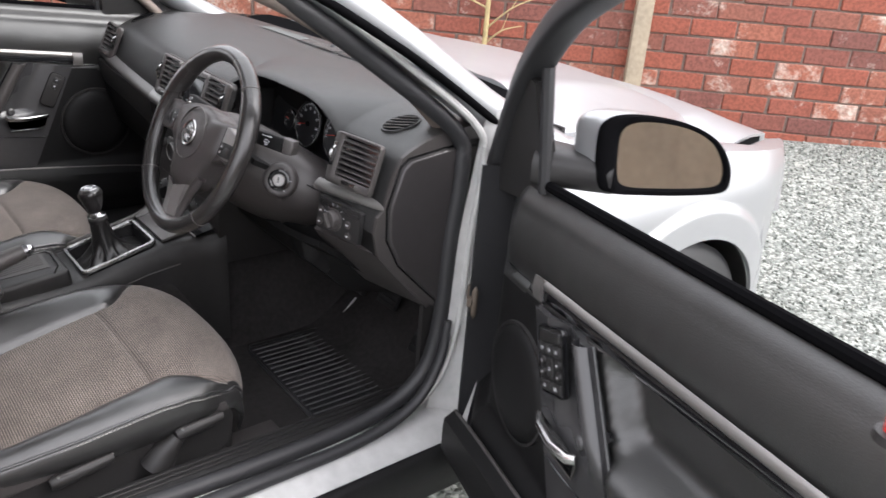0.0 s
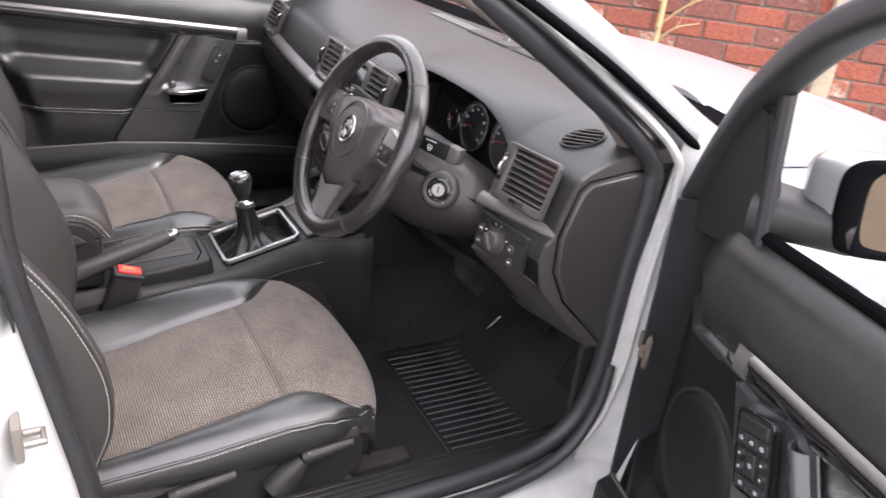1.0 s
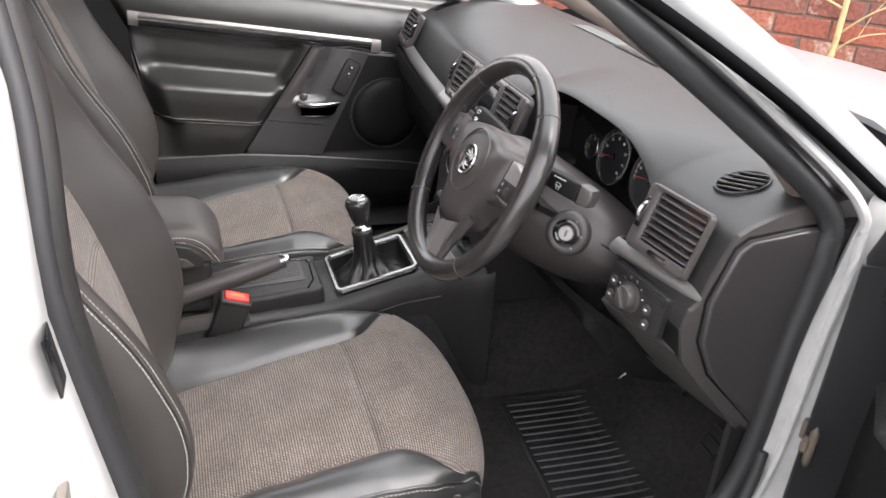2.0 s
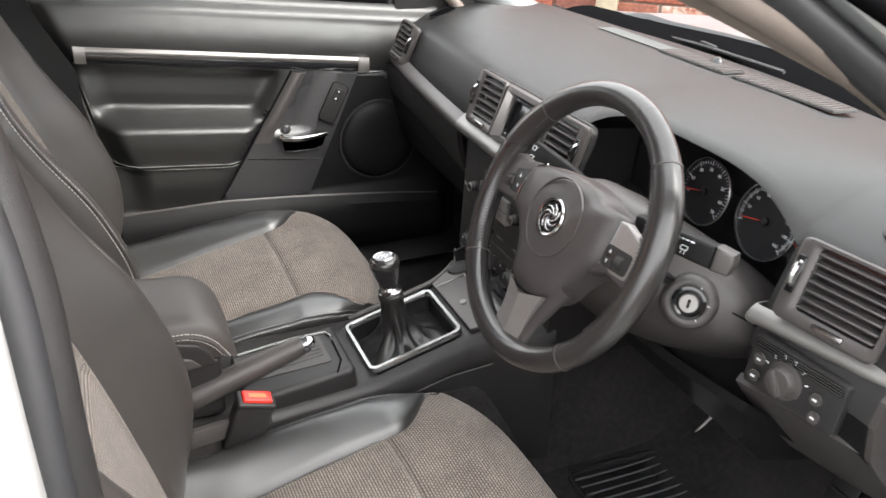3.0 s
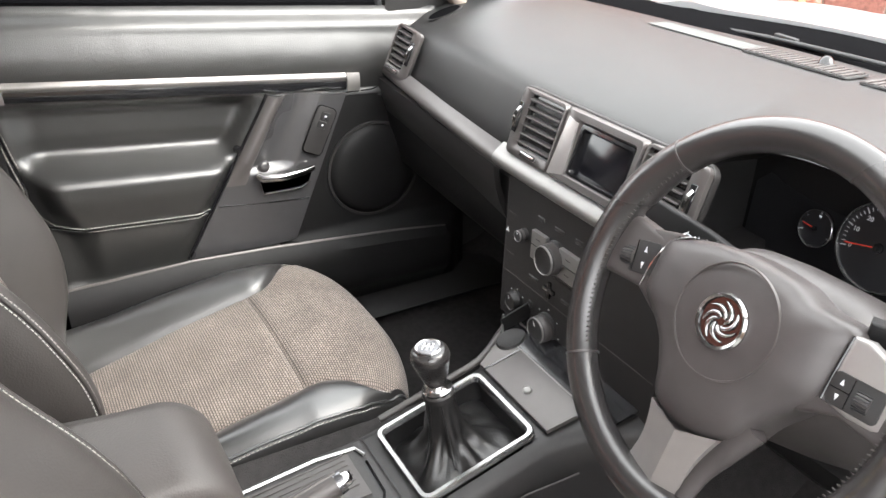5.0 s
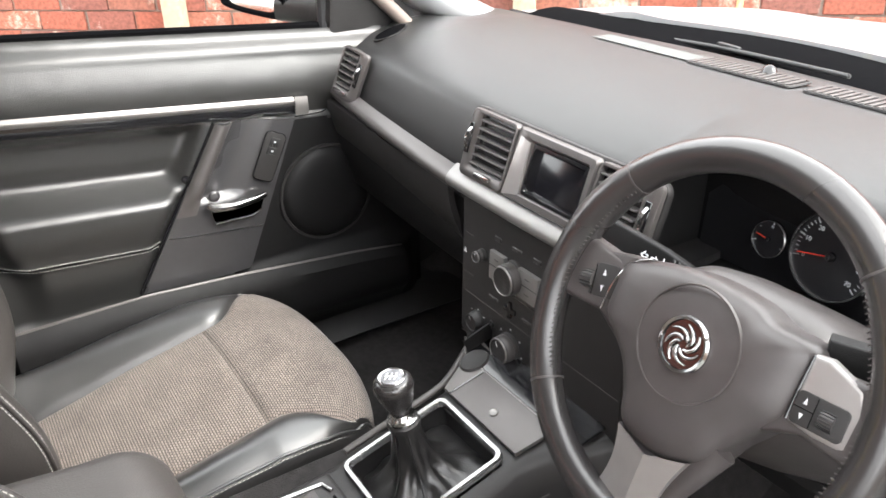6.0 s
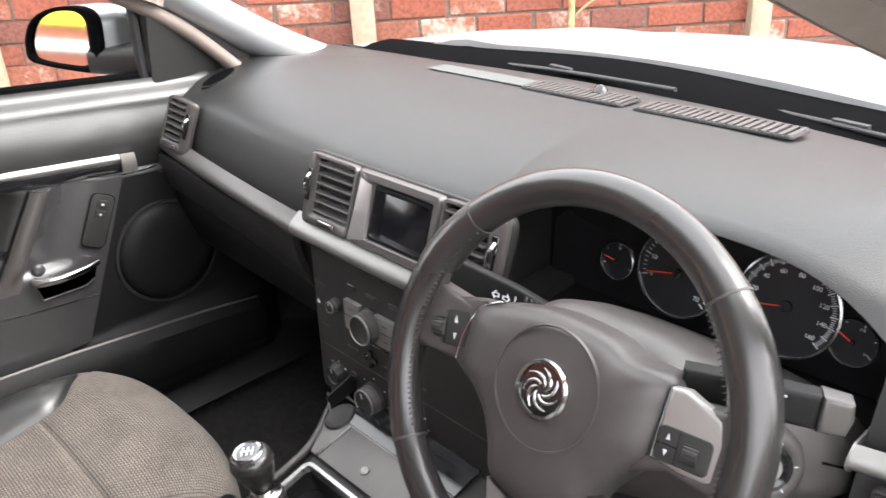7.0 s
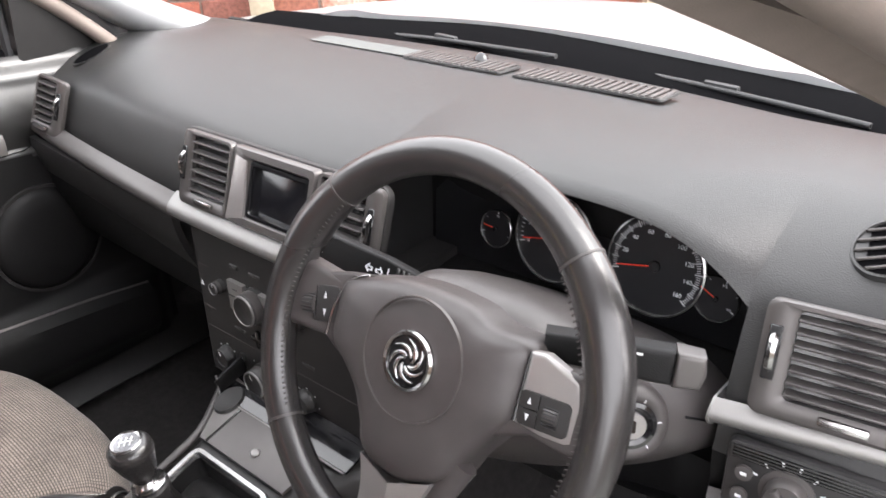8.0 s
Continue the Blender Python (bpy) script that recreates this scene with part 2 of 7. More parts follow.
SCREEN = shade("screen_black", (0.006, 0.006, 0.008), 0.15, vary=0.02)
DARKCHROME = shade("dark_chrome", (0.20, 0.20, 0.21), 0.22, metal=0.9)
MIRROR = shade("mirror_silver", (0.86, 0.88, 0.86), 0.015, metal=1.0, vary=0.01)

# ---- mesh helpers ----
PLACE = {}


def thing(name, label, category, at=(0, 0, 0), group="", kind=""):
    """An empty at the thing's base, which parents its parts."""
    ob = new(name)
    ob.empty_display_size = 0.05
    ob.matrix_basis = Matrix.Translation(at)
    PLACE[ob] = Matrix.Translation(at)
    return tagged(ob, label, category, group, kind)


def hang(ob, parent, m=None):
    """Parents ob, which stands at the world pose m."""
    m = m or Matrix()
    ob.parent = parent
    ob.matrix_parent_inverse = PLACE[parent].inverted()
    ob.matrix_basis = m
    PLACE[ob] = m
    return ob


def meshed(name, bm, material, smooth=40):
    me = bpy.data.meshes.new(name)
    bmesh.ops.recalc_face_normals(bm, faces=bm.faces)
    lim = math.cos(radians(smooth))
    for f in bm.faces:
        f.smooth = smooth > 0
    if smooth > 0:
        for e in bm.edges:
            if len(e.link_faces) == 2 and e.link_faces[0].normal.dot(e.link_faces[1].normal) < lim:
                e.smooth = False
    bm.to_mesh(me)
    bm.free()
    for mm in material if isinstance(material, (list, tuple)) else (material,):
        me.materials.append(mm)
    return me


def part(name, bm, material, parent, label="", smooth=40, m=None):
    ob = new(name, meshed(name, bm, material, smooth))
    hang(ob, parent, m)
    if label:
        ob["label"] = label
    return ob


def single(name, bm, material, label, category, group="", kind="", smooth=40):
    """A top-level thing of one mesh."""
    ob = new(name, meshed(name, bm, material, smooth))
    PLACE[ob] = Matrix()
    return tagged(ob, label, category, group, kind)


def axes(o, x, y):
    """A pose at o with its x and y axes along the given ways."""
    x = Vector(x).normalized()
    z = x.cross(Vector(y)).normalized()
    y = z.cross(x)
    m = Matrix((x, y, z)).transposed().to_4x4()
    m.translation = Vector(o)
    return m


def box(size, m=None, bevel=0.003, seg=2, bm=None):
    b = bmesh.new()
    bmesh.ops.create_cube(b, size=1.0, matrix=Matrix.Diagonal((*size, 1)))
    if bevel:
        bmesh.ops.bevel(b, geom=b.edges[:], offset=min(bevel, 0.45 * min(size)), segments=seg, profile=0.6, affect="EDGES")
    if m:
        bmesh.ops.transform(b, matrix=m, verts=b.verts)
    return joined(bm, b)


def joined(bm, b):
    if bm is None:
        return b
    me = bpy.data.meshes.new("x")
    b.to_mesh(me)
    b.free()
    bm.from_mesh(me)
    bpy.data.meshes.remove(me)
    return bm


def prism(outline, depth, m=None, bevel=0.002, bm=None, seg=2):
    """A flat outline (x, y) thickened along +z, with rounded edges."""
    b = bmesh.new()
    low = [b.verts.new((x, y, 0)) for x, y in outline]
    f = b.faces.new(low)
    got = bmesh.ops.extrude_face_region(b, geom=[f])
    bmesh.ops.translate(b, vec=(0, 0, depth), verts=[v for v in got["geom"] if isinstance(v, bmesh.types.BMVert)])
    if bevel:
        edges = [e for e in b.edges if abs(e.verts[0].co.z - e.verts[1].co.z) < 1e-6 and e.verts[0].co.z > depth / 2]
        bmesh.ops.bevel(b, geom=edges, offset=bevel, segments=seg, profile=0.6, affect="EDGES")
    if m:
        bmesh.ops.transform(b, matrix=m, verts=b.verts)
    return joined(bm, b)


def rounded(w, h, r, n=5):
    """The outline of a rectangle w by h with rounded corners, about the origin."""
    out = []
    for cx, cy, a in ((w / 2 - r, h / 2 - r, 0), (r - w / 2, h / 2 - r, 90), (r - w / 2, r - h / 2, 180), (w / 2 - r, r - h / 2, 270)):
        for k in range(n + 1):
            t = radians(a + 90 * k / n)
            out.append((cx + r * math.cos(t), cy + r * math.sin(t)))
    return out


def ring(outer, inner, depth, m=None, lip=0.002, bm=None):
    """A flat frame between two outlines with as many points, thickened along +z."""
    b = bmesh.new()
    n = len(outer)
    mid = [((1 - 0.2) * o[0] + 0.2 * i[0], (1 - 0.2) * o[1] + 0.2 * i[1]) for o, i in zip(outer, inner)]
    mid2 = [(0.25 * o[0] + 0.75 * i[0], 0.25 * o[1] + 0.75 * i[1]) for o, i in zip(outer, inner)]
    rows = [[(x, y, 0) for x, y in outer], [(x, y, depth - lip) for x, y in outer], [(x, y, depth) for x, y in mid],
            [(x, y, depth) for x, y in mid2], [(x, y, depth - lip) for x, y in inner], [(x, y, 0) for x, y in inner]]
    vs = [[b.verts.new(p) for p in row] for row in rows]
    for r in range(6):
        for k in range(n):
            b.faces.new((vs[r][k], vs[r][(k + 1) % n], vs[(r + 1) % 6][(k + 1) % n], vs[(r + 1) % 6][k]))
    if m:
        bmesh.ops.transform(b, matrix=m, verts=b.verts)
    return joined(bm, b)


def lathe(profile, m=None, n=32, bm=None, sx=1.0, sy=1.0):
    """Turns a profile of (radius, height) about the z axis."""
    b = bmesh.new()
    rows = []
    for r, z in profile:
        rows.append([b.verts.new((sx * r * math.cos(2 * math.pi * k / n), sy * r * math.sin(2 * math.pi * k / n), z)) for k in range(n)] if r > 1e-6 else [b.verts.new((0, 0, z))])
    for a, c in zip(rows, rows[1:]):
        for k in range(n):
            quad = [a[k % len(a)], a[(k + 1) % len(a)], c[(k + 1) % len(c)], c[k % len(c)]]
            seen = list(dict.fromkeys(quad))
            if len(seen) > 2:
                b.faces.new(seen)
    if len(rows[0]) > 1 and len(rows[-1]) > 1:
        for k in range(n):
            b.faces.new((rows[-1][k], rows[-1][(k + 1) % n], rows[0][(k + 1) % n], rows[0][k]))
    elif len(rows[0]) > 1:
        b.faces.new(rows[0])
    elif len(rows[-1]) > 1:
        b.faces.new(rows[-1])
    if m:
        bmesh.ops.transform(b, matrix=m, verts=b.verts)
    return joined(bm, b)


def sweep(points, radius, closed=False, n=10, bm=None, flat=1.0, up=(0, 0, 1), square=1.0):
    """A tube along points; radius is a number or one a point; flat squeezes it along up; square below 1 makes its section boxier."""
    b = bmesh.new()
    pts = [Vector(p) for p in points]
    rings = []
    for k, p in enumerate(pts):
        a = pts[k - 1] if k or closed else p
        c = pts[(k + 1) % len(pts)] if k + 1 < len(pts) or closed else p
        way = (c - a).normalized()
        side = way.cross(Vector(up))
        side = side.normalized() if side.length > 1e-4 else way.orthogonal().normalized()
        top = side.cross(way)
        r = radius[k] if isinstance(radius, (list, tuple)) else radius
        ring_way = [(math.cos(2 * math.pi * (j + 0.5) / n), math.sin(2 * math.pi * (j + 0.5) / n)) for j in range(n)]
        rings.append([b.verts.new(p + side * r * math.copysign(abs(c2) ** square, c2) + top * r * flat * math.copysign(abs(s2) ** square, s2)) for c2, s2 in ring_way])
    pairs = list(zip(rings, rings[1:])) + ([(rings[-1], rings[0])] if closed else [])
    for x, y in pairs:
        for j in range(n):
            b.faces.new((x[j], x[(j + 1) % n], y[(j + 1) % n], y[j]))
    if not closed:
        b.faces.new(rings[0])
        b.faces.new(rings[-1])
    return joined(bm, b)


def curve_points(ctrl, per=8, closed=False):
    """Catmull-Rom points through the control points."""
    c = [Vector(p) for p in ctrl]
    out = []
    count = len(c) if closed else len(c) - 1
    for k in range(count):
        p0 = c[k - 1] if k or closed else c[0]
        p1, p2 = c[k], c[(k + 1) % len(c)]
        p3 = c[(k + 2) % len(c)] if k + 2 < len(c) or closed else p2
        for j in range(per):
            t = j / per
            out.append(0.5 * (2 * p1 + (p2 - p0) * t + (2 * p0 - 5 * p1 + 4 * p2 - p3) * t * t + (3 * p1 - p0 - 3 * p2 + p3) * t ** 3))
    if not closed:
        out.append(c[-1])
    return out


def sheet(fn, us, vs, pick=None, thick=0.0, bm=None):
    """A surface fn(u, v) over two lists, with cloth coordinates in metres; pick(u, v) keeps a cell by its middle; thick adds a body below it."""
    b = bmesh.new()
    uv = b.loops.layers.uv.new("uv")
    grid = [[Vector(fn(u, v)) for v in vs] for u in us]
    made = {}
    where = {}

    def vert(i, j):
        if (i, j) not in made:
            made[i, j] = b.verts.new(grid[i][j])
            where[made[i, j]] = (us[i], vs[j])
        return made[i, j]

    for i in range(len(us) - 1):
        for j in range(len(vs) - 1):
            if pick is None or pick((us[i] + us[i + 1]) / 2, (vs[j] + vs[j + 1]) / 2):
                vv = [vert(i, j), vert(i + 1, j), vert(i + 1, j + 1), vert(i, j + 1)]
                f = b.faces.new(vv)
                for lp in f.loops:
                    lp[uv].uv = where[lp.vert]
    if thick:
        bmesh.ops.recalc_face_normals(b, faces=b.faces)
        bmesh.ops.solidify(b, geom=b.faces[:], thickness=thick)
    return joined(bm, b)


def span(a, b, n):
    return [a + (b - a) * k / (n - 1) for k in range(n)]


def ease(x, a, b):
    t = min(1.0, max(0.0, (x - a) / (b - a)))
    return t * t * (3 - 2 * t)


def along(x, table):
    """Straight interpolation in a table of (x, y)."""
    if x <= table[0][0]:
        return table[0][1]
    for (a, p), (b, q) in zip(table, table[1:]):
        if x <= b:
            return p + (q - p) * (x - a) / (b - a)
    return table[-1][1]


def letters(text, size, m, material, parent, name="marking", depth=0.0003):
    c = bpy.data.curves.new(name, "FONT")
    c.body, c.size, c.extrude, c.align_x, c.align_y = text, size, depth, "CENTER", "CENTER"
    tmp = bpy.data.objects.new("tmp", c)
    me = bpy.data.meshes.new_from_object(tmp)
    bpy.data.objects.remove(tmp)
    me.materials.clear()
    me.materials.append(material)
    return hang(new(name, me), parent, m)


def stitched(points, parent, gap=0.0075, length=0.0048, r=0.0007, name="stitching"):
    """A row of short thread stitches along a line."""
    b = bmesh.new()
    pts = [Vector(p) for p in points]
    left = 0.0
    for a, c in zip(pts, pts[1:]):
        d = (c - a).length
        way = (c - a).normalized() if d > 1e-7 else Vector((1, 0, 0))
        while left < d:
            mid = a + way * left
            m = axes(mid, way, way.orthogonal())
            bmesh.ops.create_cube(b, size=1.0, matrix=m @ Matrix.Diagonal((length, 2 * r, 2 * r, 1)))
            left += gap
        left -= d
    return part(name, b, STITCH, parent, "pale contrast stitching", 0)


# ---- the ground and the wall ----
WALL_WAY = Vector((0.669, 0.743, 0))
WALL_BACK = Vector((-0.743, 0.669, 0))
WALL_FAR, WALL_FOOT = 2.92, 0.165


def ground_height(x, y):
    far = Vector((x, y, 0)).dot(WALL_BACK)
    return WALL_FOOT * ease(far, 1.3, 2.9) + 0.006 * noise.noise((x * 1.3, y * 1.3, 0))


def build_ground():
    far = [-400, -120, -40, -15] + span(-7, 7, 57) + [15, 40, 120, 400]
    b = sheet(lambda u, v: (u, v, ground_height(u, v) if abs(u) < 8 and abs(v) < 8 else 0.0), far, far)
    g = single("ground", b, GRAVEL, "grey crushed-stone gravel driveway", "ground", kind="structure")
    rng = np.random.default_rng(4)
    base = bmesh.new()
    bmesh.ops.create_icosphere(base, subdivisions=1, radius=1.0)
    bv = np.array([v.co[:] for v in base.verts])
    bf = np.array([[v.index for v in f.verts] for f in base.faces])
    base.free()
    vs, fs, n = [], [], 0
    for k in range(17000):
        s, far = rng.uniform(-0.6, 5.2), 2.88 - 3.3 * rng.random() ** 1.2
        p = WALL_WAY * s + WALL_BACK * far
        if -0.85 < p.x < 0.86 and p.y < 1.75:
            continue
        size = rng.uniform(0.006, 0.0125)
        turn = Euler(rng.uniform(0, 6.3, 3)).to_matrix()
        shape = bv * (rng.uniform(0.75, 1.25, (len(bv), 1))) * (size, size * rng.uniform(0.6, 1.0), size * rng.uniform(0.4, 0.7))
        vs.append(shape @ np.array(turn).T + (p.x, p.y, ground_height(p.x, p.y) + 0.003))
        fs.append(bf + n)
        n += len(bv)
    me = bpy.data.meshes.new("gravel")
    me.from_pydata(np.concatenate(vs).tolist(), [], np.concatenate(fs).tolist())
    me.materials.append(GRAVEL)
    tagged(new("gravel", me), "loose angular grey gravel stones on the driveway", "gravel", kind="stuff")
    return g


def build_wall():
    z0, rows = WALL_FOOT - 0.06, 20
    m = axes(WALL_BACK * WALL_FAR + Vector((0, 0, z0)), WALL_WAY, (0, 0, 1))
    # x along the wall, y up, z towards the car
    core = box((12.0, rows * 0.098, 0.2), m @ Matrix.Translation((0.6, rows * 0.049, -0.108)), 0.0)
    wall = single("wall_garden", core, MORTAR, "weathered red brick garden wall with lime stains", "wall", kind="structure")
    rng = random.Random(7)
    one = bmesh.new()
    box((0.243, 0.0875, 0.03), None, 0.005, 1, one)
    shared = meshed("brick", one, BRICK, 30)
    rest = bmesh.new()
    for r in range(rows):
        for c in range(-21, 27):
            x = c * 0.255 + (0.1275 if r % 2 else 0.0) + rng.uniform(-0.004, 0.004)
            y = r * 0.098 + 0.049 + rng.uniform(-0.002, 0.002)
            p = m @ Matrix.Translation((x, y, -0.013 + rng.uniform(-0.004, 0.003))) @ pose(0, 0, 0, rng.uniform(-1, 1), rng.uniform(-1, 1), rng.uniform(-0.6, 0.6))
            if -0.6 < x < 4.2 and r < 14:
                hang(new("brick", shared), wall, p)
            else:
                bmesh.ops.create_cube(rest, size=1.0, matrix=p @ Matrix.Diagonal((0.243, 0.0875, 0.03, 1)))
    ob = part("brick_courses", rest, BRICK, wall, "", 0)
    ob["kind"] = "stuff"
    # wooden posts fixed to the wall
    for s, h, w in ((-1.80, 1.75, 0.10), (-0.12, 1.7, 0.10), (1.637, 1.8, 0.09), (-3.5, 1.7, 0.095), (4.6, 1.8, 0.09)):
        post = box((w, h, 0.07), m @ Matrix.Translation((s, h / 2 + 0.02, 0.04)), 0.006, 2)
        single("fence_post", post, WOOD, "pale weathered timber post against the brick wall", "post", "posts along the wall")
    # a bare sapling
    b = bmesh.new()
    base = m @ Vector((0.79, 0.03, 0.06))
    up = [base, base + Vector((0.01, 0, 0.5)), base + Vector((-0.01, 0.02, 1.0)), base + Vector((0.02, 0, 1.6))]
    sweep(curve_points(up, 6), [0.017 - 0.0004 * k for k in range(19)], bm=b, n=8)
    for k, (h, dx, dz) in enumerate(((0.5, 0.28, 0.20), (0.62, -0.26, 0.05), (0.72, 0.4, 0.26), (0.85, -0.3, 0.2), (0.95, 0.25, 0.3), (1.2, -0.3, 0.25), (1.3, 0.3, 0.3), (0.42, 0.2, 0.12))):
        a = base + Vector((0, 0, h))
        e = a + WALL_WAY * dx + Vector((0, 0, dz))
        mid = (a + e) / 2 + Vector((0.02, -0.03, 0.03))
        sweep(curve_points([a, mid, e], 5), [0.006 - 0.0004 * j for j in range(11)], bm=b, n=6)
        sweep([mid, mid + WALL_WAY * dx * 0.3 + Vector((0, -0.04, 0.1))], [0.003, 0.0015], bm=b, n=5)
    single("sapling", b, TWIG, "bare pale sapling with thin twigs by the wall", "tree")


def build_behind():
    """What only the mirrors show: a brick house with a window and a timber fence."""
    house = thing("house", "brick house with white window frame and yellow board", "house", (-3.4, -6.5, 0))
    part("wall", box((7.0, 0.3, 5.0), pose(-3.4, -6.5, 2.5), 0.0), BRICK, house, "red brick wall", 0)
    fr = axes((-4.9, -6.34, 1.55), (-1, 0, 0), (0, 0, 1))
    part("window_frame", ring(rounded(1.5, 1.5, 0.02), rounded(1.3, 1.3, 0.02), 0.05, fr), PVC, house, "white window frame")
    part("board", box((0.9, 1.0, 0.02), fr @ Matrix.Translation((0, 0, 0.02)), 0.002), YELLOW, house, "yellow board in the window")
    fence = thing("fence", "brown vertical-board timber fence", "fence", (4.2, -3.5, 0))
    for k in range(26):
        part("board", box((0.02, 0.154, 1.36 + 0.02 * (k % 3)), pose(3.75 - 0.012 * k, -3.4 + 0.15 * k, 0.69), 0.003, 1), FENCE, fence, "", 0)
    for z in (0.3, 1.25):
        part("rail", sweep([(3.80, -3.5, z), (3.49, 0.5, z)], 0.035, n=6), FENCE, fence)


# ---- the car's shell ----
def build_body():
    car = thing("car_body", "silver metallic saloon car body parked on gravel", "car", (0, 0, 0))

    # bonnet: a crowned sheet from the windscreen to the nose
    def bonnet(u, v):
        half = 0.70 - 0.10 * v * v
        x = u * half
        y = 0.745 + 0.895 * v - 0.16 * u * u * v - 0.10 * u * u
        z = 0.905 - 0.10 * v - 0.09 * v * v * v + 0.03 * (1 - u * u) - 0.02 * abs(u) ** 4
        z += 0.010 * math.exp(-((abs(u) - 0.62) / 0.08) ** 2) - 0.014 * (1 - v) ** 4
        return x, y, z

    part("bonnet", sheet(bonnet, span(-1, 1, 41), span(0, 1, 25), thick=-0.012), PAINT, car, "silver bonnet")

    # front wings with wheel arches, bumper corners rounded inwards
    def side_x(y, z):
        round_nose = 0.37 * ease(y, 1.05, 1.90) ** 1.6
        return 0.885 - round_nose - 0.05 * ease(z, 0.72, 0.9) - 0.03 * ease(-z, -0.35, -0.2)

    wheel_y, wheel_r = 0.925, 0.340

    def wing(sign):
        def f(u, v):
            y = 0.40 + 1.42 * u
            top = 0.885 - 0.10 * u - 0.07 * u ** 3 - 0.09 * ease(u, 0.78, 1.05)
            low = 0.22
            d = abs(y - wheel_y)
            if d < wheel_r:
                low = max(low, 0.315 + math.sqrt(wheel_r ** 2 - d * d))
            z = low + (top - low) * v
            flare = 0.014 * ease(0.085 - (math.hypot(y - wheel_y, z - 0.315) - wheel_r), 0.0, 0.022)
            return sign * (side_x(y, z) + flare), y, z
        return f

    us = sorted(span(0, 1, 91) + [(wheel_y - wheel_r - 0.40) / 1.42 - 0.0005, (wheel_y + wheel_r - 0.40) / 1.42 + 0.0005])
    for sign in (1, -1):
        part("front_wing", sheet(wing(sign), us, span(0, 1, 33), thick=0.01), PAINT, car, "silver front wing with wheel arch")

        def shoulder(u, v):
            y = 0.42 + 1.22 * u
            ub = min(1.0, max(0.0, (y - 0.645) / 0.735))
            a = Vector(bonnet(1.0, ub))
            q = (y - 0.40) / 1.42
            top = 0.885 - 0.10 * q - 0.07 * q ** 3 - 0.09 * ease(q, 0.78, 1.05)
            b = Vector((side_x(y, top), y, top))
            if y < 0.645:
                a = Vector((0.70, y, 0.885))
            p = a.lerp(b, v)
            p.z += 0.016 * math.sin(math.pi * v) - 0.002
            p.y = y
            return sign * p.x, p.y, p.z
        part("wing_top", sheet(shoulder, span(0, 1, 31), span(0, 1, 7), thick=0.008), PAINT, car)
        lamp = sheet(lambda u, v: (sign * (0.80 - 0.16 * u - 0.02 * v), 1.45 + 0.27 * u + 0.01 * v, 0.60 + 0.13 * v - 0.02 * u), span(0, 1, 9), span(0, 1, 7), thick=0.03)
        part("headlight", lamp, ALLOY, car, "clear headlamp")
    # front end
    def nose(u, v):
        a = u * 1.0
        return 0.56 * a, 1.86 - 0.07 * a * a - 0.06 * v * v, 0.22 + 0.50 * v
    part("nose_panel", sheet(lambda u, v: Vector(bonnet(u, 1.0)).lerp(Vector(nose(u, 1.0)), v) + Vector((0, 0.02 * math.sin(math.pi * v), 0.02 * math.sin(math.pi * v))), span(-1, 1, 25), span(0, 1, 7), thick=0.008), PAINT, car, "silver panel between bonnet and bumper")
    part("front_bumper", sheet(nose, span(-1, 1, 25), span(0, 1, 9), thick=0.02), PAINT, car, "silver front bumper")
    # wheels
    for sign in (1, -1):
        m = axes((sign * 0.775, wheel_y, 0.315), (0, 1, 0), (0, 0, 1) if sign > 0 else (0, 0, -1))
        w = part("wheel", lathe([(0.21, -0.10), (0.29, -0.10), (0.315, -0.08), (0.318, 0.0), (0.315, 0.08), (0.29, 0.10), (0.21, 0.10), (0.205, 0.0)], m, 48), RUBBER, car, "black tyre")
        hub = lathe([(0.21, 0.085), (0.20, 0.095), (0.19, 0.075), (0.06, 0.06), (0.05, 0.075), (0.0, 0.078)], m, 40)
        for k in range(7):
            box((0.15, 0.035, 0.02), m @ pose(0, 0, 0, 0, 0, k * 360 / 7) @ Matrix.Translation((0.12, 0, 0.078)), 0.006, 2, hub)
        part("rim", hub, ALLOY, w, "silver alloy wheel rim")
        liner = sheet(lambda u, v: (sign * (0.62 + 0.25 * v), wheel_y + 0.35 * math.cos(u), 0.315 + 0.35 * math.sin(u)), span(-0.4, math.pi + 0.4, 25), span(0, 1, 3), thick=0.004)
        part("arch_liner", liner, PLASTIC, car, "black wheel arch liner")

    # sills: painted above, black below, with a ribbed tread and the carpet edge inside
    for sign in (1, -1):
        prof = [(0.60, 0.30), (0.66, 0.335), (0.72, 0.357), (0.765, 0.365), (0.785, 0.360), (0.812, 0.348), (0.836, 0.340), (0.846, 0.330)]
        b = sheet(lambda u, v: (sign * prof[int(v)][0], u, prof[int(v)][1]), span(-1.6, 0.50, 9), list(range(len(prof))), thick=0.003)
        part("sill", b, BODYDIRT if sign > 0 else PLASTIC, car, "silver painted door sill" if sign > 0 else "dark covered sill", 60)
        low = [(0.838, 0.344), (0.852, 0.345), (0.860, 0.338), (0.862, 0.30), (0.862, 0.25), (0.82, 0.22), (0.60, 0.22)]
        part("sill_lower", sheet(lambda u, v: (sign * low[int(v)][0], u, low[int(v)][1]), span(-1.6, 0.50, 9), list(range(len(low))), thick=0.003), DOORPLAST, car, "black lower part of the sill", 60)
        if sign > 0:
            tread = box((0.058, 1.5, 0.012), pose(0.695, -0.42, 0.372, 0, -8, 0), 0.004)
            part("sill_trim", tread, PLASTIC, car, "black ribbed sill trim")
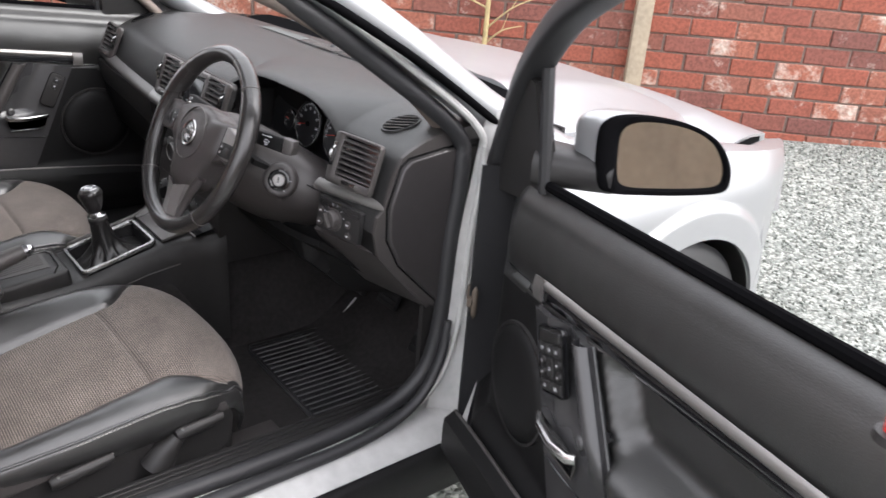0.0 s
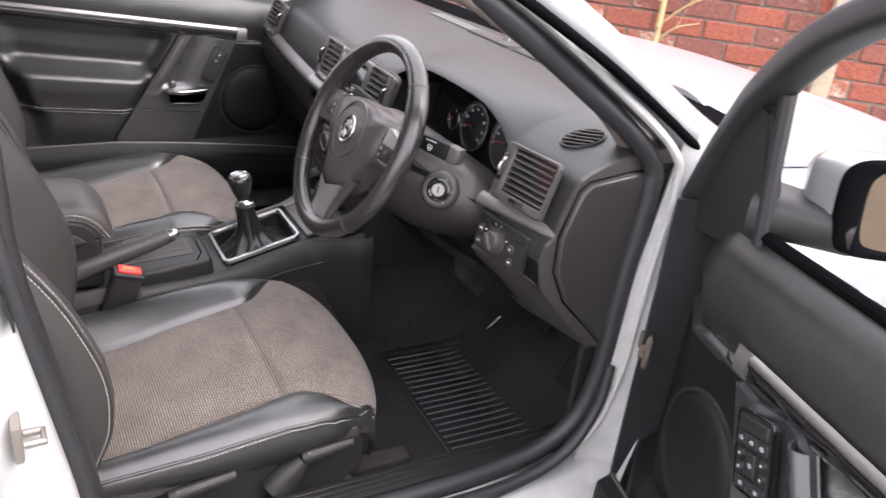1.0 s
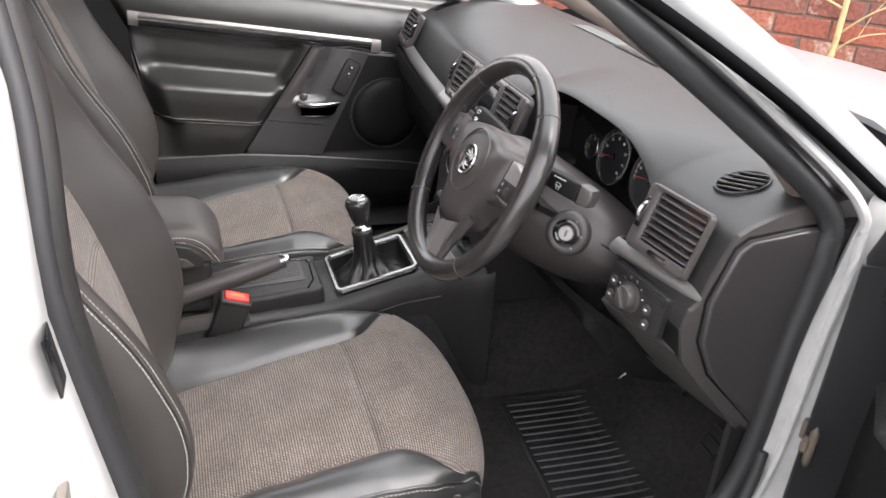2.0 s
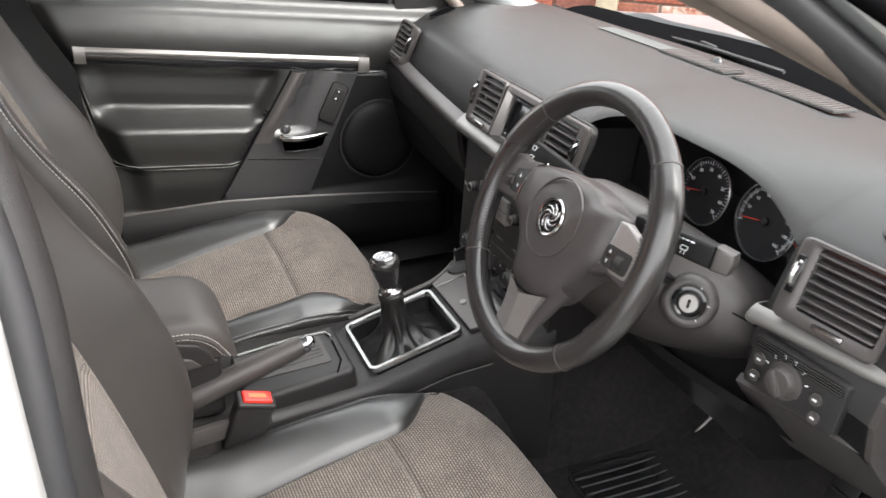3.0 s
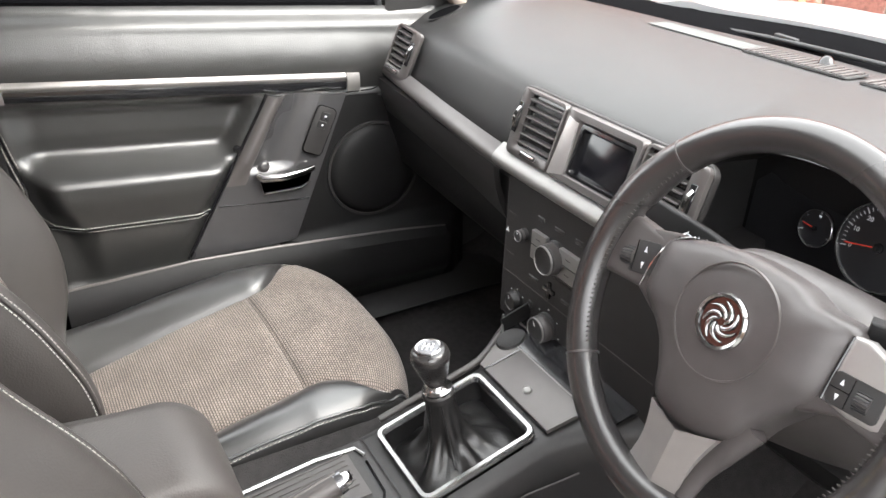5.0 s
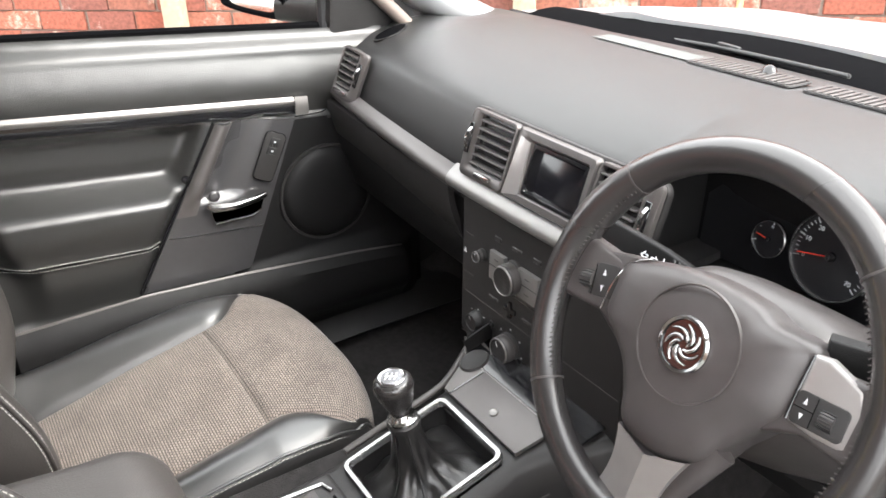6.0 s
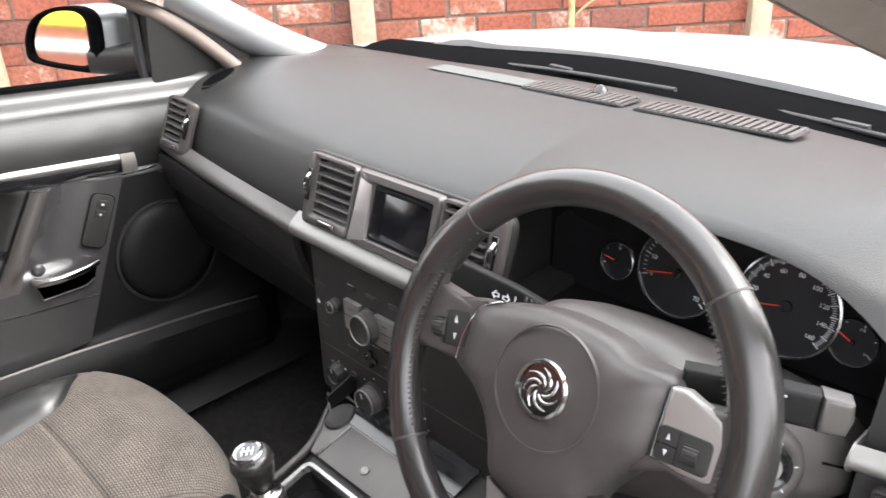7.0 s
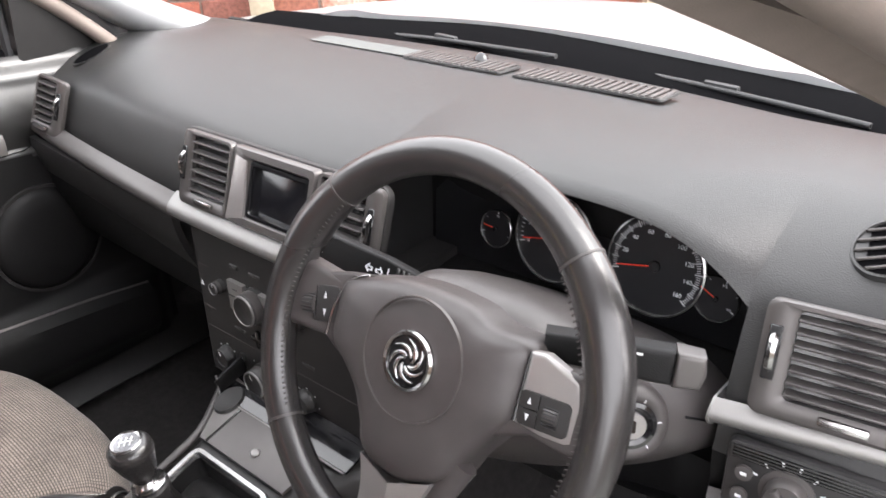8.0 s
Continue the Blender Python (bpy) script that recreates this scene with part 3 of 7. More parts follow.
            for k in range(3):
                part("tread_rib", box((0.004, 1.48, 0.003), pose(0.680 + 0.014 * k, -0.42, 0.3775 + 0.002 * k, 0, -8, 0), 0.001, 1), PLASTIC, car)
    part("underbody", box((1.5, 3.2, 0.04), pose(0, 0.0, 0.22), 0.005), PLASTIC, car, "dark underbody")

    # A pillars, roof rails, roof
    for sign in (1, -1):
        base = [(0.735, 0.60, 0.86), (0.715, 0.42, 0.955), (0.695, 0.19, 1.108), (0.652, -0.02, 1.232), (0.60, -0.25, 1.335), (0.565, -0.50, 1.395), (0.55, -0.9, 1.41)]
        pts = curve_points([(sign * x, y, z) for x, y, z in base], 6)
        part("a_pillar", sweep(pts, [0.052 - 0.0003 * k for k in range(len(pts))], n=14, flat=0.75), PAINT, car, "silver windscreen pillar and roof rail")
        low = curve_points([(0.664, 0.22, 1.045), (0.643, 0.10, 1.099), (0.617, 0.0, 1.146), (0.600, -0.10, 1.188), (0.580, -0.25, 1.25), (0.555, -0.45, 1.315)], 5)
        high = curve_points([(0.684, 0.19, 1.085), (0.672, 0.06, 1.160), (0.645, -0.04, 1.215), (0.620, -0.14, 1.262), (0.590, -0.28, 1.32), (0.555, -0.48, 1.375)], 5)

        def ribbon(u, v):
            a, c = low[int(u)], high[int(u)]
            p = a.lerp(c, (0.62 - 0.26 * ease(u, 4, 14)) * v)
            return sign * (p.x - 0.014 * math.sin(math.pi * v)), p.y - 0.010 * math.sin(math.pi * v), p.z
        part("pillar_trim", sheet(ribbon, list(range(len(low))), span(0, 1, 9), thick=0.012), TRIMTAN, car, "brown-grey fabric pillar trim", 60)
        part("pillar_seal", sweep([Vector((sign * (a.x + 0.006), a.y, a.z)) for a in (p.lerp(q, 0.82 - 0.20 * ease(k, 4, 14)) for k, (p, q) in enumerate(zip(low, high)))], 0.017, n=12, flat=0.8), SEAL, car, "black rubber seal beside the pillar trim", 70)
        strip = [(0.757, 0.475, 0.895), (0.757, 0.439, 0.924), (0.757, 0.315, 1.0075), (0.757, 0.198, 1.080), (0.748, 0.04, 1.167), (0.712, -0.12, 1.246), (0.66, -0.32, 1.325)]
        part("outer_strip", sweep(curve_points([(sign * x, y, z) for x, y, z in strip], 6), 0.0105, n=10, flat=0.7), MATT, car, "black strip along the windscreen pillar", 70)
        inner = [(0.690, 0.352, 0.906), (0.690, 0.347, 0.917), (0.690, 0.255, 1.004), (0.688, 0.151, 1.074), (0.680, 0.023, 1.146), (0.655, -0.10, 1.205)]
        part("pillar_foot", sweep(curve_points([(sign * x, y, z) for x, y, z in inner], 6), 0.017, n=12, flat=0.8), TRIMTAN, car, "brown-grey lower pillar trim", 70)
    # front post of the door opening: painted, with hinge
    def post(u, v):
        y = 0.335 + 0.02 * v + 0.05 * math.sin(math.pi * v)
        return 0.745 + 0.10 * v, y + along(u, [(0.34, -0.03), (0.5, 0.0), (0.75, 0.02), (0.97, 0.06)]), u
    part("door_post", sheet(post, span(0.32, 0.97, 21), span(0, 1, 7), thick=0.01), BODYDIRT, car, "silver painted hinge post, slightly dirty")
    hinge = thing("door_hinge", "rusty dirty door hinge on the front post", "hinge", (0.82, 0.34, 0.62))
    hb = box((0.026, 0.012, 0.030), pose(0.824, 0.336, 0.648, 0, 0, 30), 0.004)
    box((0.010, 0.030, 0.018), pose(0.836, 0.320, 0.643, 0, 0, 30), 0.003, 2, hb)
    lathe([(0.0, -0.035), (0.006, -0.022), (0.006, 0.022), (0.0, 0.035)], pose(0.846, 0.318, 0.642), 12, hb)
    part("hinge_leaf", hb, RUST, hinge, "rusty steel hinge leaf")
    # door seal round the opening
    loop = [(0.742, -0.50, 0.40), (0.742, -0.20, 0.378), (0.742, 0.12, 0.378), (0.742, 0.27, 0.42), (0.742, 0.325, 0.52), (0.742, 0.338, 0.72), (0.742, 0.350, 0.86), (0.735, 0.335, 0.93), (0.72, 0.20, 1.035), (0.69, 0.04, 1.145), (0.655, -0.14, 1.25), (0.62, -0.34, 1.315), (0.62, -0.56, 1.33)]
    part("door_seal", sweep(curve_points(loop, 7), 0.016, n=10), SEAL, car, "black rubber door seal")
    outer = [(x + 0.024, y + 0.028, z + 0.012 - 0.02 * (z < 0.5)) for x, y, z in loop]
    part("outer_seal", sweep(curve_points(outer, 7), 0.007, n=8), BODYDIRT, car, "silver painted flange edge")
    lower = [(0.777, -0.50, 0.372), (0.777, -0.10, 0.368), (0.777, 0.13, 0.370), (0.774, 0.255, 0.405), (0.768, 0.315, 0.48), (0.760, 0.335, 0.56)]
    part("sill_seal", sweep(curve_points(lower, 8), [0.017 - 0.00022 * k for k in range(41)], n=12, flat=0.8), SEAL, car, "black rubber seal along the sill", 70)
    # B pillar, driver's side, with striker and label
    def bpost(u, v):
        y0 = along(u, [(0.34, -0.47), (0.58, -0.50), (0.88, -0.552), (1.08, -0.56), (1.34, -0.62)])
        x0 = along(u, [(0.34, 0.76), (0.9, 0.76), (1.34, 0.62)])
        if v < 0.4:
            return x0 - 0.03 + 0.06 * v / 0.4, y0 - 0.012, u
        k = (v - 0.4) / 0.6
        return x0 + 0.03 + 0.085 * k, y0 - 0.012 - 0.02 * math.sin(3.14 * k) - 0.055 * k, u
    part("b_pillar", sheet(bpost, span(0.33, 1.36, 31), span(0, 1, 15), thick=0.012), BODYDIRT, car, "silver painted centre door post")
    sealb = [(0.742, -0.462, 0.36), (0.742, -0.487, 0.58), (0.74, -0.540, 0.88), (0.70, -0.55, 1.08), (0.625, -0.60, 1.33)]
    part("post_seal", sweep(curve_points([(x + 0.004, y - 0.006, z) for x, y, z in sealb], 8), 0.011, n=10), SEAL, car, "black rubber seal on the centre post")
    part("post_cover", sweep(curve_points([(x - 0.020, y - 0.002, z) for x, y, z in sealb], 8), 0.018, n=14, flat=0.8), PLASTIC, car, "dark plastic cover inside the centre post", 70)
    label = box((0.034, 0.003, 0.062), pose(0.800, -0.545, 0.862, 8, 0, 0), 0.001)
    part("maker_plate", label, GLOSS, car, "black label on the door post")
    st = box((0.040, 0.010, 0.046), pose(0.826, -0.552, 0.712), 0.004)
    sweep([(0.816, -0.546, 0.706), (0.816, -0.527, 0.706), (0.836, -0.527, 0.706), (0.836, -0.546, 0.706)], 0.0045, n=8, bm=st)
    part("striker", st, BRASS, car, "worn steel door striker")
    part("rear_door", sheet(lambda u, v: (0.87 - 0.02 * v, -0.66 - 0.95 * u, 0.30 + 0.62 * v), span(0, 1, 5), span(0, 1, 7), thick=0.02), PAINT, car, "silver rear door skin")
    # passenger B pillar, inside trim
    ptrim = sheet(lambda u, v: (-0.672 + 0.08 * ease(u, 0.95, 1.35) - 0.02 * math.cos(3.14 * v), along(u, [(0.5, -0.505), (0.83, -0.52), (0.97, -0.59), (1.36, -0.63)]) - 0.26 * v, u), span(0.3, 1.36, 15), span(0, 1, 5), thick=0.03)
    part("pillar_cover", ptrim, DOORPLAST, car, "dark plastic centre pillar cover")
    rear_p = sheet(lambda u, v: (-0.74 + 0.02 * v, -0.79 - 0.95 * u, 0.30 + 0.66 * v), span(0, 1, 5), span(0, 1, 7), thick=0.03)
    part("rear_door", rear_p, PLASTIC, car, "dark rear door lining")
    # roof and rear closure, out of view, added so light comes through the windows
    roof = sheet(lambda u, v: (0.60 * u, -0.18 - 0.10 * (1 - u * u) * 0 - 1.5 * v, 1.385 + 0.035 * (1 - u * u) - 0.02 * (1 - v) ** 4), span(-1, 1, 13), span(0, 1, 9), thick=0.03)
    part("roof", roof, PAINT, car, "silver roof")
    part("headlining", sheet(lambda u, v: (0.57 * u, -0.19 - 1.48 * v, 1.35 + 0.03 * (1 - u * u)), span(-1, 1, 9), span(0, 1, 5), thick=0.005), ROOFCLOTH, car, "pale headlining")
    part("rear_bulkhead", box((1.45, 0.05, 0.75), pose(0, -1.7, 0.6), 0.02), CARPET, car, "dark rear bulkhead")
    part("rear_bench", box((1.30, 0.48, 0.22), pose(0, -1.30, 0.42), 0.06, 4), LEATHER, car, "dark rear bench cushion")
    part("rear_backrest", box((1.30, 0.16, 0.60), pose(0, -1.55, 0.78, -14, 0, 0), 0.06, 4), LEATHER, car, "dark rear bench backrest")
    # scuttle, wipers, windscreen
    def scuttle(u, v):
        x = 0.625 * u
        return x, 0.595 + 0.15 * v - 0.06 * u * u, 0.893 + 0.030 * v + 0.010 * math.sin(3.1 * v) - 0.012 * u * u + 0.003 * math.sin(40 * v + 6 * u)
    part("scuttle", sheet(scuttle, span(-1, 1, 31), span(0, 1, 7), thick=0.01), MATT, car, "black scuttle panel below the windscreen")
    for x0, x1 in ((-0.42, 0.10), (0.10, 0.53)):
        w = thing("wiper", "black windscreen wiper arm and blade", "wiper", (x0, 0.68, 0.91), "windscreen wipers")
        lay = lambda x, y: (x, y, 0.930 - 0.35 * (y - 0.62) - 0.085 * x * x)
        arm = [lay(x0, 0.705), lay(x0 + 0.10, 0.690), lay((x0 + x1) / 2, 0.662), lay(x1 - 0.06, 0.632)]
        part("arm", sweep(curve_points(arm, 6), 0.0055, n=8, flat=0.6), RUBBER, w, "", 60)
        part("blade", sweep(curve_points([lay(x0 + 0.06, 0.672), lay((x0 + x1) / 2, 0.646), lay(x1, 0.612)], 6), 0.0038, n=8), RUBBER, w, "", 60)
        part("spindle_cap", lathe([(0.0, 0.016), (0.010, 0.013), (0.013, 0.004), (0.013, -0.010)], pose(x0, 0.707, 0.897), 16), RUBBER, w)
        part("blade_clip", box((0.050, 0.010, 0.010), Matrix.Translation(lay((x0 + x1) / 2 + 0.02, 0.648)) @ pose(0, 0, 0.004, 0, 0, -7), 0.003), RUBBER, w)
    glass = sheet(lambda u, v: (u * (0.69 - 0.12 * v), 0.625 - 0.06 * u * u + (-0.80) * v, 0.905 - 0.005 * u * u + 0.475 * v + 0.035 * math.sin(3.14 * v)), span(-1, 1, 21), span(0, 1, 13))
    g = part("windscreen", glass, GLASS, car, "clear windscreen glass")
    g.visible_shadow = False
    return car


# ---- floor inside ----
def build_floor():
    def f(u, v):
        x = u
        y = v
        z = 0.262 + 0.16 * ease(y, 0.34, 0.62) * (1 if y > 0.3 else 0) + 0.16 * ease(y, 0.5, 0.7)
        z += 0.085 * ease(abs(x), 0.63, 0.72) + 0.20 * ease(-abs(x), -0.20, -0.10)
        return x, y, z
    b = sheet(f, span(-0.74, 0.74, 61), span(-1.05, 0.72, 41), thick=-0.01)
    single("floor", b, CARPET, "black carpet on the car floor", "floor", kind="structure")
    part_sides = thing("kick_panel", "dark plastic kick panels beside the footwells", "panel", (0, 0.5, 0.3))
    for sign in (1, -1):
        part("panel", sheet(lambda u, v: (sign * (0.725 - 0.02 * math.sin(3 * u)), 0.30 + 0.42 * u, 0.30 + 0.5 * v), span(0, 1, 9), span(0, 1, 7), thick=0.01), PLASTIC, part_sides)
    # toe board closing the footwells
    fire = sheet(lambda u, v: (u, 0.66 - 0.02 * v, 0.40 + 0.5 * v), span(-0.72, 0.72, 9), span(0, 1, 5), thick=0.01)
    single("wall_bulkhead", fire, CARPET, "dark insulated bulkhead behind the dashboard", "wall", kind="structure")


def build_mat():
    mat = thing("floor_mat", "black ribbed rubber floor mat in driver footwell", "mat", (0.40, 0.3, 0.27))
    out = [(0.222, 0.182), (0.240, 0.172), (0.595, 0.160), (0.612, 0.175), (0.618, 0.30), (0.560, 0.425), (0.530, 0.445), (0.255, 0.398), (0.230, 0.380)]
    part("backing", prism([(x, y) for x, y in out], 0.006, Matrix.Translation((0, 0, 0.266)), 0.002), RUBBER, mat, "black rubber backing")
    n = 20
    for k in range(n):
        x = 0.240 + 0.0188 * k
        y1 = along(x, [(0.23, 0.372), (0.255, 0.388), (0.53, 0.434), (0.56, 0.415), (0.618, 0.30)])
        y0 = along(x, [(0.22, 0.19), (0.24, 0.182), (0.595, 0.170), (0.618, 0.185)])
        pts = [(x + 0.003 * math.sin(2.5 * t + 0.3 * math.sin(k)), y0 + (y1 - y0) * t, 0.273) for t in span(0, 1, 7)]
        part("rib", sweep(pts, 0.0018, n=6), RIBRUBBER, mat)
    ringpts = [(x * 1.0, y, 0.273) for x, y in out]
    part("rim", sweep(ringpts, 0.005, closed=True, n=6), RUBBER, mat)


def build_pedals():
    edge = sweep(curve_points([(0.248, 0.380, 0.272), (0.249, 0.42, 0.302), (0.250, 0.466, 0.346)], 5), 0.003, n=8)
    single("footrest_trim", edge, SILVER, "thin metal edging strip on the footwell carpet", "trim strip")
    for x, y, z, w, h, name in ((0.27, 0.47, 0.40, 0.055, 0.06, "clutch_pedal"), (0.385, 0.475, 0.41, 0.07, 0.055, "brake_pedal"), (0.52, 0.48, 0.37, 0.045, 0.11, "accelerator_pedal")):
        p = thing(name, "black rubber-faced foot pedal on a steel arm", "pedal", (x, y, z), "foot pedals")
        part("arm", sweep(curve_points([(x, y + 0.02, z), (x + 0.005, y + 0.08, z + 0.12), (x, y + 0.10, z + 0.28)], 5), 0.008, n=8), GREY, p, "dark steel arm")
        m = axes((x, y, z), (1, 0, 0), (0, 0.5, 0.87))
        part("pad", box((w, h, 0.014), m, 0.004), RUBBER, p, "ribbed rubber pad")
        for k in range(4):
            part("rib", box((w * 0.9, 0.005, 0.004), m @ Matrix.Translation((0, (k - 1.5) * h / 4.6, 0.008)), 0.001, 1), RUBBER, p)


# ---- the dashboard ----
HOOD_X, HOOD_W = 0.345, 0.213


def dash_profile(x):
    """The dashboard's section at x: (y, z) from the windscreen over the top and down the face to the footwell."""
    e = 0.030 * (min(abs(x), 0.7) / 0.60) ** 2
    sag = (0.003 if x > 0 else 0.020) * ease(abs(x), 0.5, 0.72)
    bow = 0.085 * x * x
    plain = [(0.655, 0.885 - bow), (0.605, 0.922 - bow), (0.55, 0.934 - bow * 0.6), (0.46, 0.940 - bow * 0.3), (0.37, 0.940), (0.29, 0.934), (0.235, 0.920), (0.200, 0.906), (0.184, 0.896), (0.177, 0.884),
             (0.169, 0.862), (0.160, 0.838), (0.153, 0.815), (0.152, 0.803), (0.158, 0.79), (0.152, 0.76)] + ([(0.162, 0.715), (0.205, 0.665), (0.262, 0.612), (0.318, 0.566), (0.5, 0.545)] if x > 0.56 else [(0.157, 0.70), (0.178, 0.62), (0.225, 0.57), (0.33, 0.53), (0.5, 0.50)])
    plain = [(y + e * (1 if z > 0.79 else 0.5), z - (sag if z > 0.88 and y < 0.5 else 0)) for y, z in plain]
    d = (x - HOOD_X) / HOOD_W
    rise = max(0.0, 1 - abs(d) ** 4)
    soft = math.exp(-abs(d / 1.05) ** 3)
    lip = 0.896 + 0.042 * rise
    hood = [(0.655, 0.885 - bow), (0.605, 0.922 - bow), (0.55, 0.935 - bow * 0.6), (0.46, 0.944 - bow * 0.3), (0.37, 0.951), (0.30, 0.953), (0.255, 0.950), (0.225, 0.946), (0.212, 0.942), (0.208, 0.936)]
    top = []
    for k, ((py, pz), (hy, hz)) in enumerate(zip(plain, hood)):
        w = soft if k < 5 else (soft + (rise - soft) * (k - 4) / 4 if k < 8 else rise)
        top.append((py + (hy - py) * w, pz + (hz - pz) * w))
    if abs(d) >= 1.0:
        return top + plain[10:]
    back = [(0.245, lip - 0.016), (0.298, min(lip - 0.022, 0.915)), (0.292, 0.775), (0.190, 0.768)]
    deep = 0.075 * ease(d, 0.45, 0.75)
    low = [(0.150 + deep, 0.762), (0.140 + deep, 0.73), (0.160 + deep, 0.68), (0.185, 0.61), (0.235, 0.56), (0.34, 0.53), (0.5, 0.50)]
    return top + back + low


def face(x, z, out=0.0):
    """A pose on the dashboard's front face: x to the right, y up the face, z towards the seats."""
    e = 0.030 * (min(abs(x), 0.7) / 0.60) ** 2
    y = along(z, [(0.70, 0.157), (0.76, 0.152), (0.803, 0.152), (0.815, 0.153), (0.838, 0.160), (0.862, 0.169), (0.884, 0.177), (0.9, 0.19)]) + e
    turn = 0.060 * 2 * x / 0.36 if abs(x) < 0.7 else 0
    return axes((x, y, z), (1, turn, 0), (0, 0.33, 0.94)) @ Matrix.Translation((0, 0, out))


def vent(dash, m, w, h, side, name="air_vent", slats=6, plate=True):
    """An air outlet: grey bezel with a chrome thumb wheel in its side margin, a chrome tab in its foot, dark throat and slats."""
    sw, sh, dx, dy = w - 0.030, h - 0.022, -side * 0.009, 0.005
    inner = [(x + dx, y + dy) for x, y in rounded(sw, sh, 0.005)]
    v = part(name, ring(rounded(w, h, 0.009), inner, 0.010, m, 0.003), BEZEL, dash, "satin grey square air vent")
    part("throat", box((sw + 0.006, sh + 0.006, 0.003), m @ Matrix.Translation((dx, dy, 0.0)), 0.001, 1), GLOSS, v, "dark throat")
    for k in range(slats):
        y = dy + (k - (slats - 1) / 2) * (sh - 0.002) / slats
        part("slat", box((sw - 0.001, 0.0026, 0.0115), m @ Matrix.Translation((dx, y, 0.0056)) @ pose(0, 0, 0, 16, 0, 0), 0.0009, 1), GREY, v)
    wm = m @ Matrix.Translation((side * (w / 2 - 0.0105), dy, 0.004))
    part("wheel_slot", box((0.010, 0.044, 0.002), wm @ Matrix.Translation((0, 0, 0.0075)), 0.0008, 1), GLOSS, v)
    part("thumb_wheel", lathe([(0.0, -0.003), (0.019, -0.003), (0.0205, 0.0), (0.019, 0.003), (0.0, 0.003)], wm @ Matrix.Translation((0, 0, -0.004)) @ pose(0, 0, 0, 0, 90, 0), 28), DULLCHROME, v, "chrome thumb wheel")
    part("tab", box((0.036, 0.007, 0.006), m @ Matrix.Translation((dx, -h / 2 + 0.0095, 0.012)), 0.002), DULLCHROME, v, "chrome shutter tab")
    return v


def build_dash():
    d = thing("dashboard", "dark grey soft plastic dashboard with silver trim", "dashboard", (0, 0.3, 0.5))
    xs = sorted(span(-0.722, 0.722, 78) + [HOOD_X - HOOD_W - 0.001, HOOD_X - HOOD_W + 0.001, HOOD_X + HOOD_W - 0.001, HOOD_X + HOOD_W + 0.001, HOOD_X - HOOD_W + 0.008, HOOD_X + HOOD_W - 0.008])
    prof = {x: dash_profile(x) for x in xs}
    hood_x = [x for x in xs if abs(x - HOOD_X) < HOOD_W]
    well = lambda u, v: abs(u - HOOD_X) < HOOD_W and 9 < v < 13
    surface = lambda u, v: (u, prof[u][int(v)][0], prof[u][int(v)][1])
    part("moulding", sheet(surface, xs, list(range(21)), lambda u, v: not well(u, v) and v < 15), DASH, d, "grained dark grey moulding", 50)
    # lower rows go near-black to hold the footwell's shade
    part("lower_moulding", sheet(surface, xs, list(range(15, 21))), DOORPLAST, d, "lower moulding, blackened for footwell shade", 50)
    part("dial_well", sheet(surface, hood_x, [9, 10, 11, 12, 13]), DOORPLAST, d, "black well round the dials", 50)
    # end caps with a lidded panel on the driver's side
    for sign in (1, -1):
        cap = [(y, z) for y, z in dash_profile(0.722)]
        part("end_cap", prism(cap, 0.008, axes((sign * 0.722, 0, 0), (0, 1, 0), (0, 0, 1)), 0.0), GREY, d, "dark grey end cap", 0)
    for sign in (1, -1):
        part("corner_fillet", sheet(lambda u, v: (sign * (0.700 + 0.030 * u), 0.37 + 0.26 * v, 0.908 - 0.014 * u * u + 0.008 * v - 0.03 * v * v), span(0, 1, 5), span(0, 1, 7), thick=-0.012), DASH, d)
    lid = [(0.340, 0.900), (0.315, 0.899), (0.238, 0.889), (0.222, 0.876), (0.198, 0.805), (0.200, 0.745), (0.228, 0.690), (0.318, 0.598), (0.335, 0.590), (0.345, 0.61)]
    part("end_panel", prism([(y, z) for y, z in lid], 0.012, axes((0.728, 0, 0), (0, 1, 0), (0, 0, 1)), 0.006, None, 4), LIDGREY, d, "dark grey rounded side cover panel")
    mid_y, mid_z = 0.275, 0.76
    part("panel_groove", prism([(mid_y + (y - mid_y) * 1.05, mid_z + (z - mid_z) * 1.03) for y, z in lid], 0.003, axes((0.7285, 0, 0), (0, 1, 0), (0, 0, 1)), 0.0), GLOSS, d, "", 0)

    # passenger's silver strip and the glove box below it
    def strip(a, b, n, zt, zb, lift):
        def f(u, v):
            t = (u - a) / (b - a)
            m = face(u, 0.80)
            z = zt(t) + (zb(t) - zt(t)) * v
            return u, m.translation.y - 0.004 - lift * math.sin(math.pi * min(1, max(0, v))) , z
        return sheet(f, span(a, b, n), span(0, 1, 9), thick=0.004)
    part("trim_strip", strip(-0.715, -0.205, 25, lambda t: 0.829 - 0.020 * t, lambda t: 0.790 - 0.024 * t, 0.020), BEZEL, d, "satin grey rolled trim strip")
    part("trim_strip", strip(-0.207, 0.195, 17, lambda t: 0.814, lambda t: 0.770, 0.022), SILVER, d, "satin silver trim strip")
    bar = sheet(lambda u, v: (0.556 + 0.170 * u, 0.166 + 0.036 * u - 0.013 * math.sin(math.pi * v) + 0.004 * v, 0.814 + 0.001 * u - 0.029 * v), span(0, 1, 15), span(0, 1, 9), thick=0.006)
    part("trim_strip", bar, SILVER, d, "satin silver trim strip")
    part("trim_return", sheet(lambda u, v: (0.556 + 0.001 * u, 0.166 - 0.013 * math.sin(math.pi * v) * (1 - u) + 0.03 * u, 0.814 - 0.029 * v), span(0, 1, 5), span(0, 1, 7), thick=0.002), SILVER, d)
